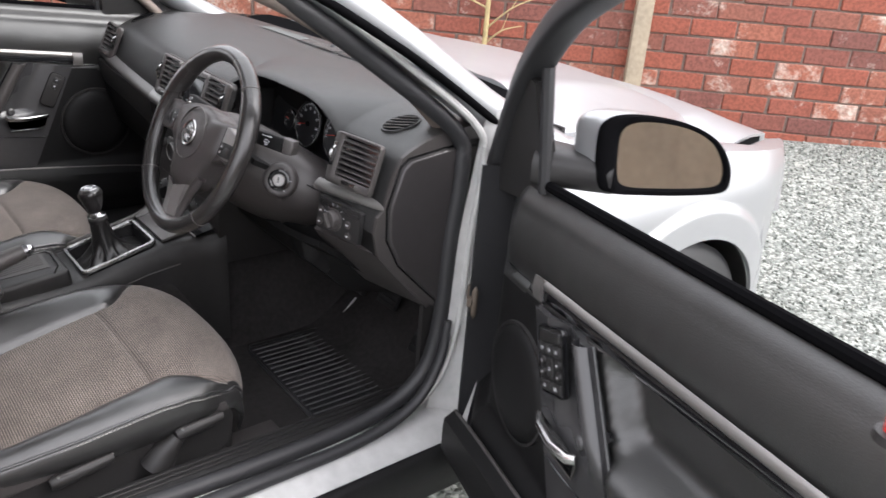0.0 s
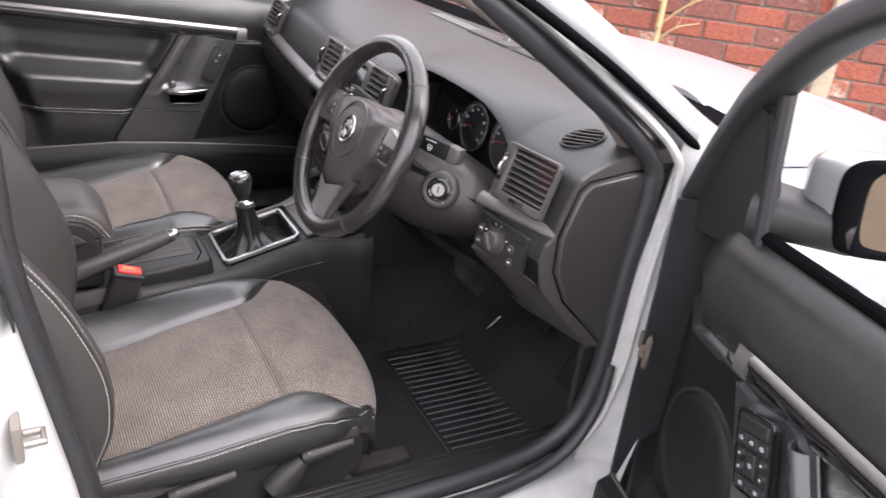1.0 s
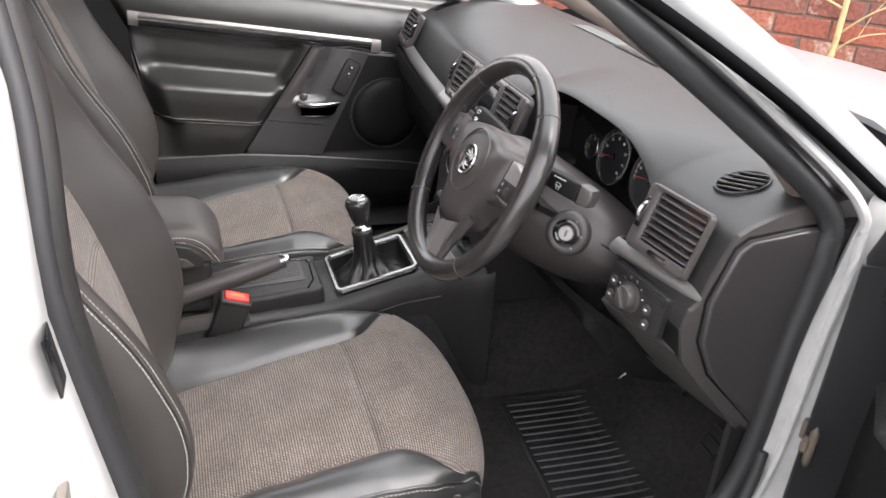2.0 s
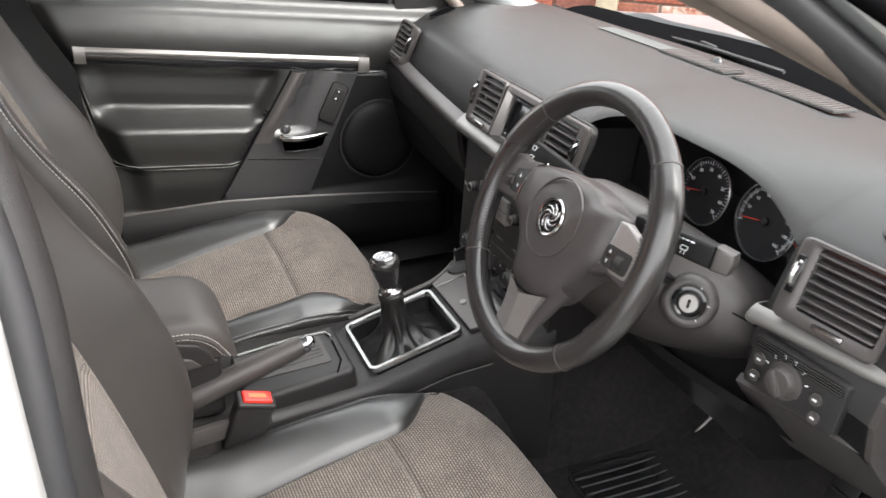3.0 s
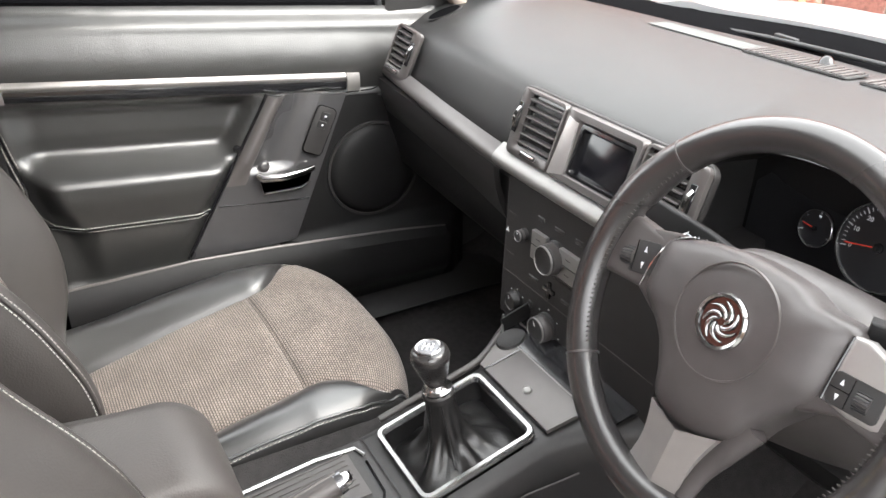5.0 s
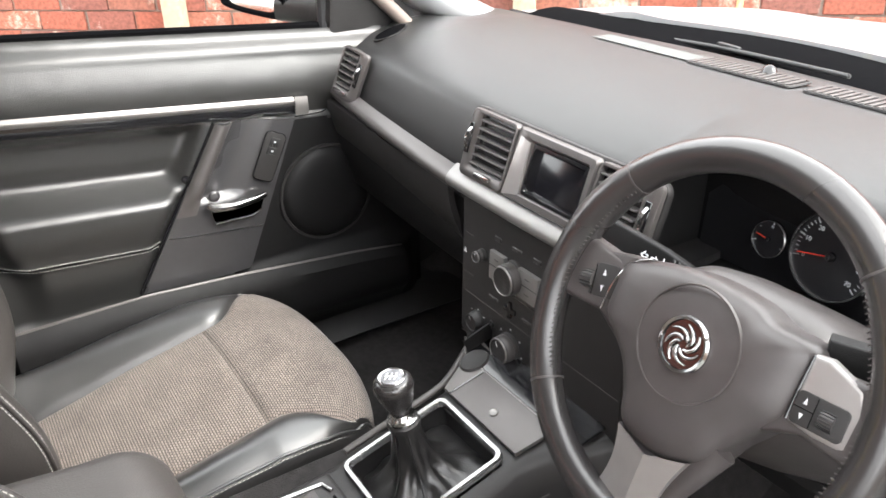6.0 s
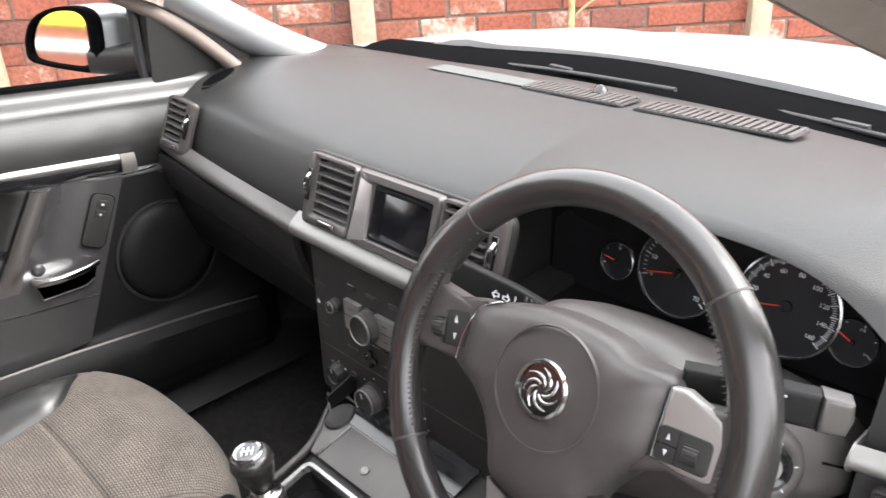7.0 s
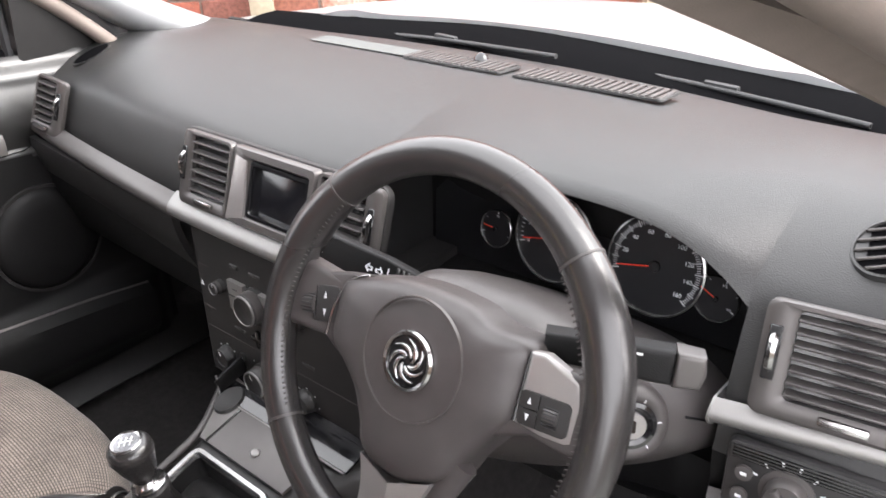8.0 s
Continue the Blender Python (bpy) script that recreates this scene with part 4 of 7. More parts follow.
    wrap = sheet(lambda u, v: (0.726 + 0.006 * math.sin(3.14 * v), 0.198 + 0.030 * u, 0.814 - 0.028 * v * (1 - 0.9 * u) + 0.004 * u), span(0, 1, 5), span(0, 1, 5), thick=0.004)
    part("trim_end", wrap, SILVER, d, "satin silver trim end")
    glove = sheet(lambda u, v: (-0.70 + 0.49 * u, 0.158 + 0.07 * v * v + 0.025 * (1 - u) + 0.012 * math.cos(3.14 * v) * -1, 0.795 - 0.03 * u * 0.5 - 0.20 * v), span(0, 1, 15), span(0, 1, 11), thick=0.01)
    part("glove_box", glove, PLASTIC, d, "black glove box lid")

    # centre pod: bezel, two vents, screen
    pod = face(0.0015, 0.853)
    out = rounded(0.376, 0.104, 0.016)
    part("centre_bezel", prism(out, 0.010, pod @ Matrix.Translation((-0.006, 0, -0.004)), 0.003), PLASTIC, d, "dark centre bezel")
    vent(d, pod @ Matrix.Translation((-0.131, 0.0, 0.006)), 0.106, 0.098, -1)
    vent(d, pod @ Matrix.Translation((0.130, 0.0, 0.006)), 0.100, 0.098, 1)
    sc = part("display_frame", ring(rounded(0.156, 0.098, 0.006), [(x + 0.013, y) for x, y in rounded(0.104, 0.068, 0.004)], 0.016, pod @ Matrix.Translation((0.0, 0, 0.001)), 0.005), BEZEL, d, "satin grey display frame")
    cheek = [(-0.076, -0.046), (-0.042, -0.038), (-0.046, 0.033), (-0.068, 0.038)]
    part("frame_cheek", prism(cheek, 0.004, pod @ Matrix.Translation((0.0, 0, 0.0135)), 0.002), POD, sc, "satin silver concave cheek")
    part("display_hood", ring([(x + 0.013, y) for x, y in rounded(0.108, 0.072, 0.004)], [(x + 0.013, y - 0.001) for x, y in rounded(0.094, 0.056, 0.003)], 0.010, pod @ Matrix.Translation((0, 0, 0.005)), 0.004), GLOSS, sc, "black display surround")
    part("display", box((0.096, 0.058, 0.003), pod @ Matrix.Translation((0.013, -0.001, 0.0065)), 0.001), SCREEN, sc, "dark unlit display")

    # end vents
    vent(d, axes((-0.600, 0.184, 0.855), (0.97, 0.22, 0), (0, 0.33, 0.94)) @ Matrix.Translation((0, 0, 0.003)) @ pose(0, 0, 0, 0, 0, -11), 0.070, 0.094, 1)
    vent(d, axes((0.648, 0.192, 0.861), (0.98, 0.14, 0.0), (0, 0.33, 0.94)) @ Matrix.Translation((-0.008, 0, 0.003)), 0.122, 0.094, -1, slats=7)
    # demister outlets on the top corners, lying in the moulding
    def on_top(x, y):
        line = sorted(dash_profile(x)[:9])
        return along(y, line)
    for sign in (1, -1):
        x, y = sign * 0.637, 0.286
        slope_y = (on_top(x, y + 0.02) - on_top(x, y - 0.02)) / 0.04
        slope_x = (on_top(x + 0.015, y) - on_top(x - 0.015, y)) / 0.03
        m = axes((x, y, on_top(x, y) + 0.0005), (0.2 * sign, 0.98, 0.98 * slope_y), (-sign, 0.2, -sign * slope_x))
        r = part("demister_vent", lathe([(0.034, -0.003), (0.0395, -0.003), (0.0385, 0.0018), (0.0365, 0.0024), (0.0345, 0.0012)], m, 44, None, 1.0, 0.72), DASH, d, "oval demister vent")
        part("throat", lathe([(0.0, -0.003), (0.036, -0.003), (0.036, 0.0006), (0.0, 0.0006)], m, 36, None, 1.0, 0.72), MATT, r)
        # slats run askew across the driver's outlet, crosswise over the passenger's
        dx, dy = (0.705, -0.709) if sign > 0 else (0.0, 1.0)
        for k in range(5 if sign > 0 else 7):
            q = (k - 2) * 0.0108 if sign > 0 else (k - 3) * 0.0095
            px, py = -dy * q, dx * q
            aa, bb, cc = (dx / 0.035) ** 2 + (dy / 0.0252) ** 2, 2 * (dx * px / 0.035 ** 2 + dy * py / 0.0252 ** 2), (px / 0.035) ** 2 + (py / 0.0252) ** 2 - 1
            root = math.sqrt(max(0.0, bb * bb - 4 * aa * cc)) / aa
            mid = -bb / (2 * aa)
            # slats in a paler grey than the vent, for the sky they catch
            part("slat", box((root, 0.0024 if sign > 0 else 0.0050, 0.003), m @ Matrix.Translation((px + dx * mid, py + dy * mid, 0.0022)) @ pose(0, 0, 0, 0, 0, math.degrees(math.atan2(dy, dx))), 0.0008, 1), BEZEL, r)
    # windscreen grille with sensor, and a paper label
    gm = axes((0.0, 0.496, 0.9400), (1, 0, 0.008), (0, 1, -0.045))
    part("grille_label", box((0.206, 0.040, 0.001), axes((-0.180, 0.499, 0.9388), (1, 0, 0.008), (0, 1, -0.045)), 0.0), PAPER, d, "pale rectangular label", 0)
    for x0, wide, count in ((0.016, 0.178, 16), (0.231, 0.216, 20)):
        fr = part("grille", ring(rounded(wide, 0.052, 0.006), rounded(wide - 0.008, 0.044, 0.004), 0.003, gm @ Matrix.Translation((x0, 0, -0.001))), DASH, d, "slotted windscreen demister grille")
        part("throat", box((wide - 0.006, 0.046, 0.001), gm @ Matrix.Translation((x0, 0, -0.0005)), 0.0), MATT, fr, "", 0)
        for k in range(count):
            # lighter than the frame, to put the sky's reflection into the slats
            part("slat", box((0.0056, 0.046, 0.004), gm @ Matrix.Translation((x0 - wide / 2 + 0.0085 + 0.0106 * k, 0, 0.0012)), 0.0006, 1), GREY, fr)
    part("light_sensor", lathe([(0.011, 0.0), (0.009, 0.006), (0.004, 0.010), (0.0, 0.011)], gm @ Matrix.Translation((0.040, 0.018, 0.002)), 16), GLOSS, d, "small domed sun sensor")

    # light switch panel by the driver's door
    sp = axes((0.635, 0.166, 0.758), (1, 0.12, 0), (0, 0.12, 0.99))
    panel = part("switch_panel", prism(rounded(0.120, 0.062, 0.006), 0.010, sp, 0.003), SATIN, d, "black light switch panel")
    part("ribbed_inset", box((0.112, 0.013, 0.003), sp @ Matrix.Translation((0.0, 0.022, 0.009)), 0.001), GLOSS, panel)
    for k in range(4):
        part("rib", box((0.110, 0.0012, 0.0012), sp @ Matrix.Translation((0.0, 0.0175 + 0.003 * k, 0.0108)), 0.0003, 1), PLASTIC, panel)
    kn = lathe([(0.022, 0.0), (0.022, 0.003), (0.017, 0.004), (0.017, 0.012), (0.015, 0.016), (0.0, 0.017)], sp @ Matrix.Translation((-0.010, -0.003, 0.008)), 28)
    box((0.006, 0.029, 0.008), sp @ Matrix.Translation((-0.010, -0.003, 0.027)) @ pose(0, 0, 0, 0, 0, 35), 0.002, 2, kn)
    part("rotary_knob", kn, GREY, panel, "grey rotary light knob")
    for x, y in ((-0.044, 0.006), (-0.045, -0.016), (0.032, 0.000), (0.036, -0.020)):
        part("button", lathe([(0.007, 0.0), (0.007, 0.003), (0.0, 0.0035)], sp @ Matrix.Translation((x, y, 0.012)), 16), GREY, panel, "round grey button")
        part("symbol", box((0.005, 0.0025, 0.0006), sp @ Matrix.Translation((x, y, 0.0157)), 0.0), DIALWHITE, panel, "", 0)
    for k in range(6):
        part("symbol", box((0.004, 0.0018, 0.0005), sp @ Matrix.Translation((-0.010, -0.003, 0.0104)) @ pose(0, 0, 0, 0, 0, 20 + 28 * k) @ Matrix.Translation((0.0275, 0, 0)), 0.0), DIALWHITE, panel, "", 0)
    knee = sheet(lambda u, v: (0.562 + 0.164 * u, 0.160 + 0.034 * u + 0.120 * v ** 1.1, 0.724 - 0.135 * v), span(0, 1, 9), span(0, 1, 9), thick=0.012)
    part("knee_panel", knee, GREY, d, "dark grey lower knee panel")
    # near-black sheet standing for the open, shaded space under the column
    under = sheet(lambda u, v: (0.19 + 0.40 * u, 0.150 + 0.16 * v, 0.70 - 0.12 * v - 0.02 * math.sin(3.14 * u)), span(0, 1, 9), span(0, 1, 7), thick=0.012)
    part("column_panel", under, DOORPLAST, d, "panel below the steering column, blackened for the dark hollow")
    return d


def gauge(cl, x, z, r, marks, value, name, low=225, sweep_deg=270, size=0.006):
    m = axes((x, 0.280, z), (1, 0, 0), (0, 0.22, 0.97))
    g = part(name, lathe([(0.0, 0.0), (r, 0.0), (r, 0.002), (0.0, 0.002)], m, 40), DIAL, cl, "round black dial")
    part("bezel", lathe([(r * 0.985, 0.0), (r * 1.035, 0.0), (r * 1.04, 0.005), (r * 1.0, 0.006), (r * 0.98, 0.003)], m, 48), BRIGHTTRIM, g, "bright silver dial ring")
    n = (len(marks) - 1) * (5 if r > 0.03 else 2)
    tick = bmesh.new()
    for k in range(n + 1):
        a = radians(low - sweep_deg * k / n)
        long = k % (5 if r > 0.03 else 2) == 0
        bmesh.ops.create_cube(tick, size=1.0, matrix=m @ pose(0, 0, 0.0025, 0, 0, math.degrees(a)) @ Matrix.Translation((r * 0.88, 0, 0)) @ Matrix.Diagonal((r * (0.14 if long else 0.08), 0.0011 if long else 0.0006, 0.0006, 1)))
    part("scale", tick, DIALWHITE, g, "white scale marks", 0)
    for k, text in enumerate(marks):
        if text:
            a = radians(low - sweep_deg * k / (len(marks) - 1))
            letters(text, size * 0.8, m @ Matrix.Translation((r * 0.70 * math.cos(a), r * 0.68 * math.sin(a), 0.003)), DIALWHITE, g, "numeral")
    a = low - sweep_deg * value
    part("needle", box((r * 0.80, 0.0013, 0.0012), m @ pose(0, 0, 0.005, 0, 0, a) @ Matrix.Translation((r * 0.42, 0, 0)), 0.0003, 1), NEEDLE, g, "red needle", 0)
    part("hub", lathe([(0.0, 0.004), (r * 0.12, 0.004), (r * 0.11, 0.007), (0.0, 0.0075)], m, 20), GLOSS, g)
    return g


def build_cluster():
    cl = thing("instrument_cluster", "black instrument cluster with four silver-ringed dials", "instrument cluster", (0.37, 0.29, 0.78))
    back = [(0.14, 0.776), (0.54, 0.776), (0.546, 0.85), (0.53, 0.89), (0.45, 0.912), (0.30, 0.912), (0.18, 0.89), (0.14, 0.85)]
    part("backplate", prism([(x, (z - 0.77)) for x, z in back], 0.003, axes((0, 0.290, 0.77), (1, 0, 0), (0, 0.10, 0.99)), 0.001), DIAL, cl, "black backplate")
    gauge(cl, 0.245, 0.833, 0.021, ["", "90", ""], 0.12, "temperature_gauge", 200, 220, 0.005)
    gauge(cl, 0.322, 0.843, 0.047, [str(k) for k in range(0, 71, 10)], 0.02, "rev_counter", 197, 237, 0.009)
    gauge(cl, 0.440, 0.848, 0.050, [str(k) if k % 20 == 0 and k else "" for k in range(0, 161, 10)], 0.02, "speedometer", 197, 237, 0.008)
    gauge(cl, 0.504, 0.834, 0.022, ["0", "1/2", "1/1"], 0.08, "fuel_gauge", 170, 200, 0.005)
    part("warning_lamp", box((0.007, 0.001, 0.003), pose(0.378, 0.280, 0.905), 0.0), NEEDLE, cl, "small red warning lamp", 0)
    # column top cover running from the cluster to the wheel, blackened for its shade
    top = sheet(lambda u, v: (0.245 + 0.25 * u, 0.275 - 0.21 * v, 0.768 + 0.075 * v ** 1.5 + 0.03 * math.sin(3.14 * u) * v), span(0, 1, 15), span(0, 1, 9), thick=0.01)
    part("cluster_apron", top, DOORPLAST, cl, "grained apron below the dials, blackened for shade")
    return cl


# ---- steering wheel and column ----
COL_O = Vector((0.3727, 0.0125, 0.8592))
COL_M = axes(COL_O, (1, 0, 0), (0, 0.4303, 0.9027))


def build_wheel():
    w = thing("steering_wheel", "black leather three-spoke steering wheel with silver accents", "steering wheel", COL_O)
    R, r = 0.1690, 0.0160
    rim = [COL_M @ Vector((R * math.cos(a) - 0.004, R * math.sin(a) - 0.003, 0.0)) for a in span(0, 2 * math.pi, 145)[:-1]]

    def girth(a):
        """The rim swells into thumb grips at ten and two."""
        d = math.degrees(a) % 360
        return r + 0.0025 * sum(math.exp(-((d - c) / 18) ** 2) for c in (28, 152)) + 0.001 * sum(math.exp(-((d - c) / 25) ** 2) for c in (0, 180, 360))
    part("rim", sweep(rim, [girth(a) for a in span(0, 2 * math.pi, 145)[:-1]], closed=True, n=22, up=COL_M.to_3x3() @ Vector((0, 0, 1))), WHEEL_LEATHER, w, "worn black leather rim", 80)
    for deg in (45.6, 136.5, 217.6, 314.0):
        a = radians(deg)
        m = COL_M @ Matrix.Translation((R * math.cos(a) - 0.004, R * math.sin(a) - 0.003, 0.0)) @ pose(0, 0, 0, 90, 0, deg)
        g = girth(a)
        part("rim_seam", lathe([(g - 0.002, -0.0016), (g + 0.0006, -0.0010), (g + 0.0006, 0.0010), (g - 0.002, 0.0016)], m, 28), GREY, w, "", 60)
    # lacing on the inner side of the grips
    for lo, hi in ((-30, 44), (138, 214)):
        lace = bmesh.new()
        for d in span(lo, hi, 44):
            a = radians(d)
            rr = R - girth(a) * 0.86
            bmesh.ops.create_cube(lace, size=1.0, matrix=COL_M @ Matrix.Translation((rr * math.cos(a) - 0.004, rr * math.sin(a) - 0.003, girth(a) * 0.52)) @ pose(0, 0, 0, 0, 0, d + 20) @ Matrix.Diagonal((0.0042, 0.0010, 0.0016, 1)))
        part("lacing", lace, GREY, w, "dark lacing", 0)
    # airbag pad: shield-shaped, domed, running into the side spokes
    pad_out = [(-0.100, 0.040), (-0.066, 0.053), (-0.020, 0.061), (0.030, 0.059), (0.056, 0.051), (0.094, 0.047), (0.098, 0.020), (0.096, -0.009), (0.082, -0.030), (0.064, -0.055), (0.048, -0.083), (0.010, -0.101), (-0.033, -0.095), (-0.046, -0.070), (-0.062, -0.044), (-0.084, -0.026), (-0.102, -0.012), (-0.104, 0.015)]
    pts = curve_points([(x, y, 0) for x, y in pad_out], 5, True)
    b = bmesh.new()
    rows = []
    for s, z in ((1.0, -0.034), (1.0, -0.006), (0.975, 0.005), (0.92, 0.011), (0.80, 0.0155), (0.62, 0.0185), (0.45, 0.0200), (0.25, 0.0205)):
        rows.append([b.verts.new((p.x * s, p.y * s, z - 0.05 * max(0.0, abs(p.x * s) - 0.06))) for p in pts])
    for p, q in zip(rows, rows[1:]):
        for k in range(len(pts)):
            b.faces.new((p[k], p[(k + 1) % len(pts)], q[(k + 1) % len(pts)], q[k]))
    b.faces.new(rows[-1])
    b.faces.new(rows[0])
    bmesh.ops.transform(b, matrix=COL_M, verts=b.verts)
    part("airbag_pad", b, PADDED, w, "dark grey moulded airbag pad", 70)
    part("pad_groove", lathe([(0.0488, 0.0178), (0.0494, 0.0209), (0.0504, 0.0209), (0.0510, 0.0178)], COL_M @ Matrix.Translation((0.002, 0.004, 0)), 64), BEZEL, w, "circular raised line")
    part("airbag_mark", box((0.015, 0.0022, 0.0005), COL_M @ Matrix.Translation((-0.002, -0.074, 0.0150)) @ pose(0, 0, 0, 10, 0, 0), 0.0), GREY, w, "", 0)
    part("airbag_mark", box((0.006, 0.006, 0.0005), COL_M @ Matrix.Translation((-0.002, -0.064, 0.0162)) @ pose(0, 0, 0, 8, 0, 45), 0.0), GREY, w, "", 0)
    bm_ = COL_M @ Matrix.Translation((0.002, 0.003, 0.0))
    badge = part("badge", lathe([(0.0, 0.0200), (0.0245, 0.0200), (0.0250, 0.0235), (0.0235, 0.0258), (0.0210, 0.0250), (0.0205, 0.0225), (0.0, 0.0225)], bm_, 56), DULLCHROME, w, "round chrome badge")
    part("badge_ground", lathe([(0.0, 0.0226), (0.0204, 0.0226), (0.0204, 0.0230), (0.0, 0.0230)], bm_, 40), GLOSS, badge)
    # an abstract swirl of raised bands
    for k in range(7):
        a0 = k * 2 * math.pi / 7
        pts2 = [bm_ @ Vector(((0.004 + 0.0135 * t) * math.cos(a0 + 1.7 * t), (0.004 + 0.0135 * t) * math.sin(a0 + 1.7 * t), 0.0236)) for t in span(0, 1.0, 8)]
        part("relief", sweep(pts2, [0.0012, 0.0020, 0.0024, 0.0025, 0.0024, 0.0020, 0.0015, 0.0008], n=8, flat=0.7), DULLCHROME, badge, "", 60)
    # side spokes from the pad to the rim, with button pods
    for s in (1, -1):
        sp = [(0.070, 0.036), (0.120, 0.040), (0.160, 0.044), (0.166, 0.012), (0.160, -0.020), (0.110, -0.016), (0.072, -0.034)]
        part("spoke", prism([(s * x, y) for x, y in sp][::s], 0.020, COL_M @ Matrix.Translation((0, 0, -0.016)), 0.006, None, 3), PADDED, w, "dark grey side spoke", 50)
    right = [(0.0965, 0.045), (0.108, 0.047), (0.121, 0.0425), (0.139, 0.037), (0.147, 0.020), (0.1485, -0.002), (0.146, -0.0115), (0.120, -0.0120), (0.0965, -0.0095)]
    left = [(-0.070, 0.0515), (-0.100, 0.046), (-0.130, 0.038), (-0.147, 0.022), (-0.146, 0.002), (-0.128, -0.010), (-0.106, -0.0135), (-0.104, 0.010), (-0.097, 0.030), (-0.086, 0.043)]
    for s, shape in ((1, right), (-1, left)):
        pm = COL_M @ Matrix.Translation((0, 0, 0.0020)) @ pose(0, 0, 0, 0, s * 4, 0)
        # left pod takes dark grey instead of silver, as it reflects less light
        k = part("button_pod", prism(shape[::-1] if s > 0 else shape[::-1], 0.012 if s > 0 else 0.009, pm, 0.004, None, 3), POD if s > 0 else PADDED, w, "satin silver button pod" if s > 0 else "button pod, darkened for its dimmer side", 50)
        edge = [pm @ Vector((x, y, 0.0105)) for x, y in ((0.0965, 0.044), (0.0962, 0.015), (0.0965, -0.009))] if s > 0 else [pm @ Vector((x, y, 0.0105)) for x, y in ((-0.070, 0.0515), (-0.086, 0.043), (-0.097, 0.030), (-0.104, 0.010), (-0.1055, -0.013))]
        part("pod_edge", sweep(curve_points(edge, 5), 0.0013, n=6), GLOSS if s > 0 else DULLCHROME, k, "dark joint" if s > 0 else "thin bright edge")
        bc = pm @ Matrix.Translation((0.1185 if s > 0 else -0.1225, 0.0055 if s > 0 else 0.010, 0.0115 if s > 0 else 0.0085)) @ pose(0, 0, 0, 0, 0, 3 if s > 0 else 12) @ Matrix.Diagonal((1.0 if s > 0 else 1.22, 1.0 if s > 0 else 1.25, 1, 1))
        part("button_block", prism(rounded(0.041, 0.026, 0.0045), 0.0025, bc, 0.001), PLASTIC, k, "black button block")
        part("block_gap", box((0.0008, 0.024, 0.0006), bc @ Matrix.Translation((-0.004, 0, 0.0026)), 0.0), GLOSS, k, "", 0)
        part("block_gap", box((0.016, 0.0008, 0.0006), bc @ Matrix.Translation((-0.012, 0, 0.0026)), 0.0), GLOSS, k, "", 0)
        rx = 0.0065 if s > 0 else -0.011
        roll = lathe([(0.0, -0.0055), (0.0070, -0.0055), (0.0076, 0.0), (0.0070, 0.0055), (0.0, 0.0055)], bc @ Matrix.Translation((rx, -0.001, -0.001)) @ pose(0, 0, 0, 0, 90, 0), 18)
        part("roller", roll, GREY, k, "ribbed roller", 30)
        for j in range(7):
            a = radians(30 + 20 * j)
            part("roller_rib", box((0.0112, 0.0009, 0.0012), bc @ Matrix.Translation((rx, -0.001 + 0.0077 * math.cos(a), -0.001 + 0.0077 * math.sin(a))) @ pose(0, 0, 0, math.degrees(a) - 90, 0, 0), 0.0), RUBBER, k, "", 0)
        marks = ((-0.012, 0.006), (-0.012, -0.006)) if s > 0 else ((0.006, 0.006), (0.006, -0.006))
        for n_, (x, y) in enumerate(marks):
            tri = [(-0.0016, -0.0022), (0.0016, -0.0022), (0, 0.0026)] if n_ == 0 else [(-0.0016, 0.0022), (0, -0.0026), (0.0016, 0.0022)]
            part("symbol", prism(tri, 0.0004, bc @ Matrix.Translation((x, y, 0.0026)), 0.0), DIALWHITE, k, "", 0)
    # lower spoke: two facets that meet at a ridge, reaching the rim, with a slim branch beside it
    b = bmesh.new()
    quad = [((-0.034, -0.092, 0.010), (-0.040, -0.160, -0.004)), ((0.006, -0.100, 0.016), (0.000, -0.164, 0.004)), ((0.042, -0.086, 0.010), (0.026, -0.158, -0.002))]
    top_rows = []
    for a, e in quad:
        a, e = Vector(a), Vector(e)
        top_rows.append([b.verts.new(COL_M @ (a.lerp(e, t) + Vector((0.006 * math.sin(math.pi * t) * (1 if a.x < 0 else -0.9 if a.x > 0.02 else 0), 0, 0)))) for t in span(0, 1, 7)])
    under = [[b.verts.new(v.co - (COL_M.to_3x3() @ Vector((0, 0, 0.014)))) for v in row] for row in top_rows]
    for grid in (top_rows, under):
        for p, q in zip(grid, grid[1:]):
            for j in range(6):
                b.faces.new((p[j], p[j + 1], q[j + 1], q[j]))
    for p, q in ((top_rows[0], under[0]), (top_rows[-1], under[-1])):
        for j in range(6):
            b.faces.new((p[j], p[j + 1], q[j + 1], q[j]))
    bmesh.ops.bevel(b, geom=[e for e in b.edges if len(e.link_faces) == 2 and e.calc_face_angle(0) > 0.9], offset=0.002, segments=2, affect="EDGES")
    part("lower_spoke", b, POD, w, "satin silver lower spoke", 25)
    branch = [COL_M @ Vector(p) for p in ((0.058, -0.062, -0.004), (0.047, -0.090, -0.004), (0.034, -0.122, -0.006), (0.030, -0.156, -0.004))]
    part("spoke_branch", sweep(curve_points(branch, 6), [0.014 - 0.00035 * k for k in range(19)], n=12, flat=0.7, up=COL_M.to_3x3() @ Vector((0, 0, 1))), PADDED, w, "dark grey branch of the lower spoke", 70)
    # column shroud: a broad rounded body under the wheel, flared to the ignition side
    c = thing("steering_column", "dark grey steering column shroud with stalks", "steering column", (0.37, 0.12, 0.78))
    b = bmesh.new()
    rows = []
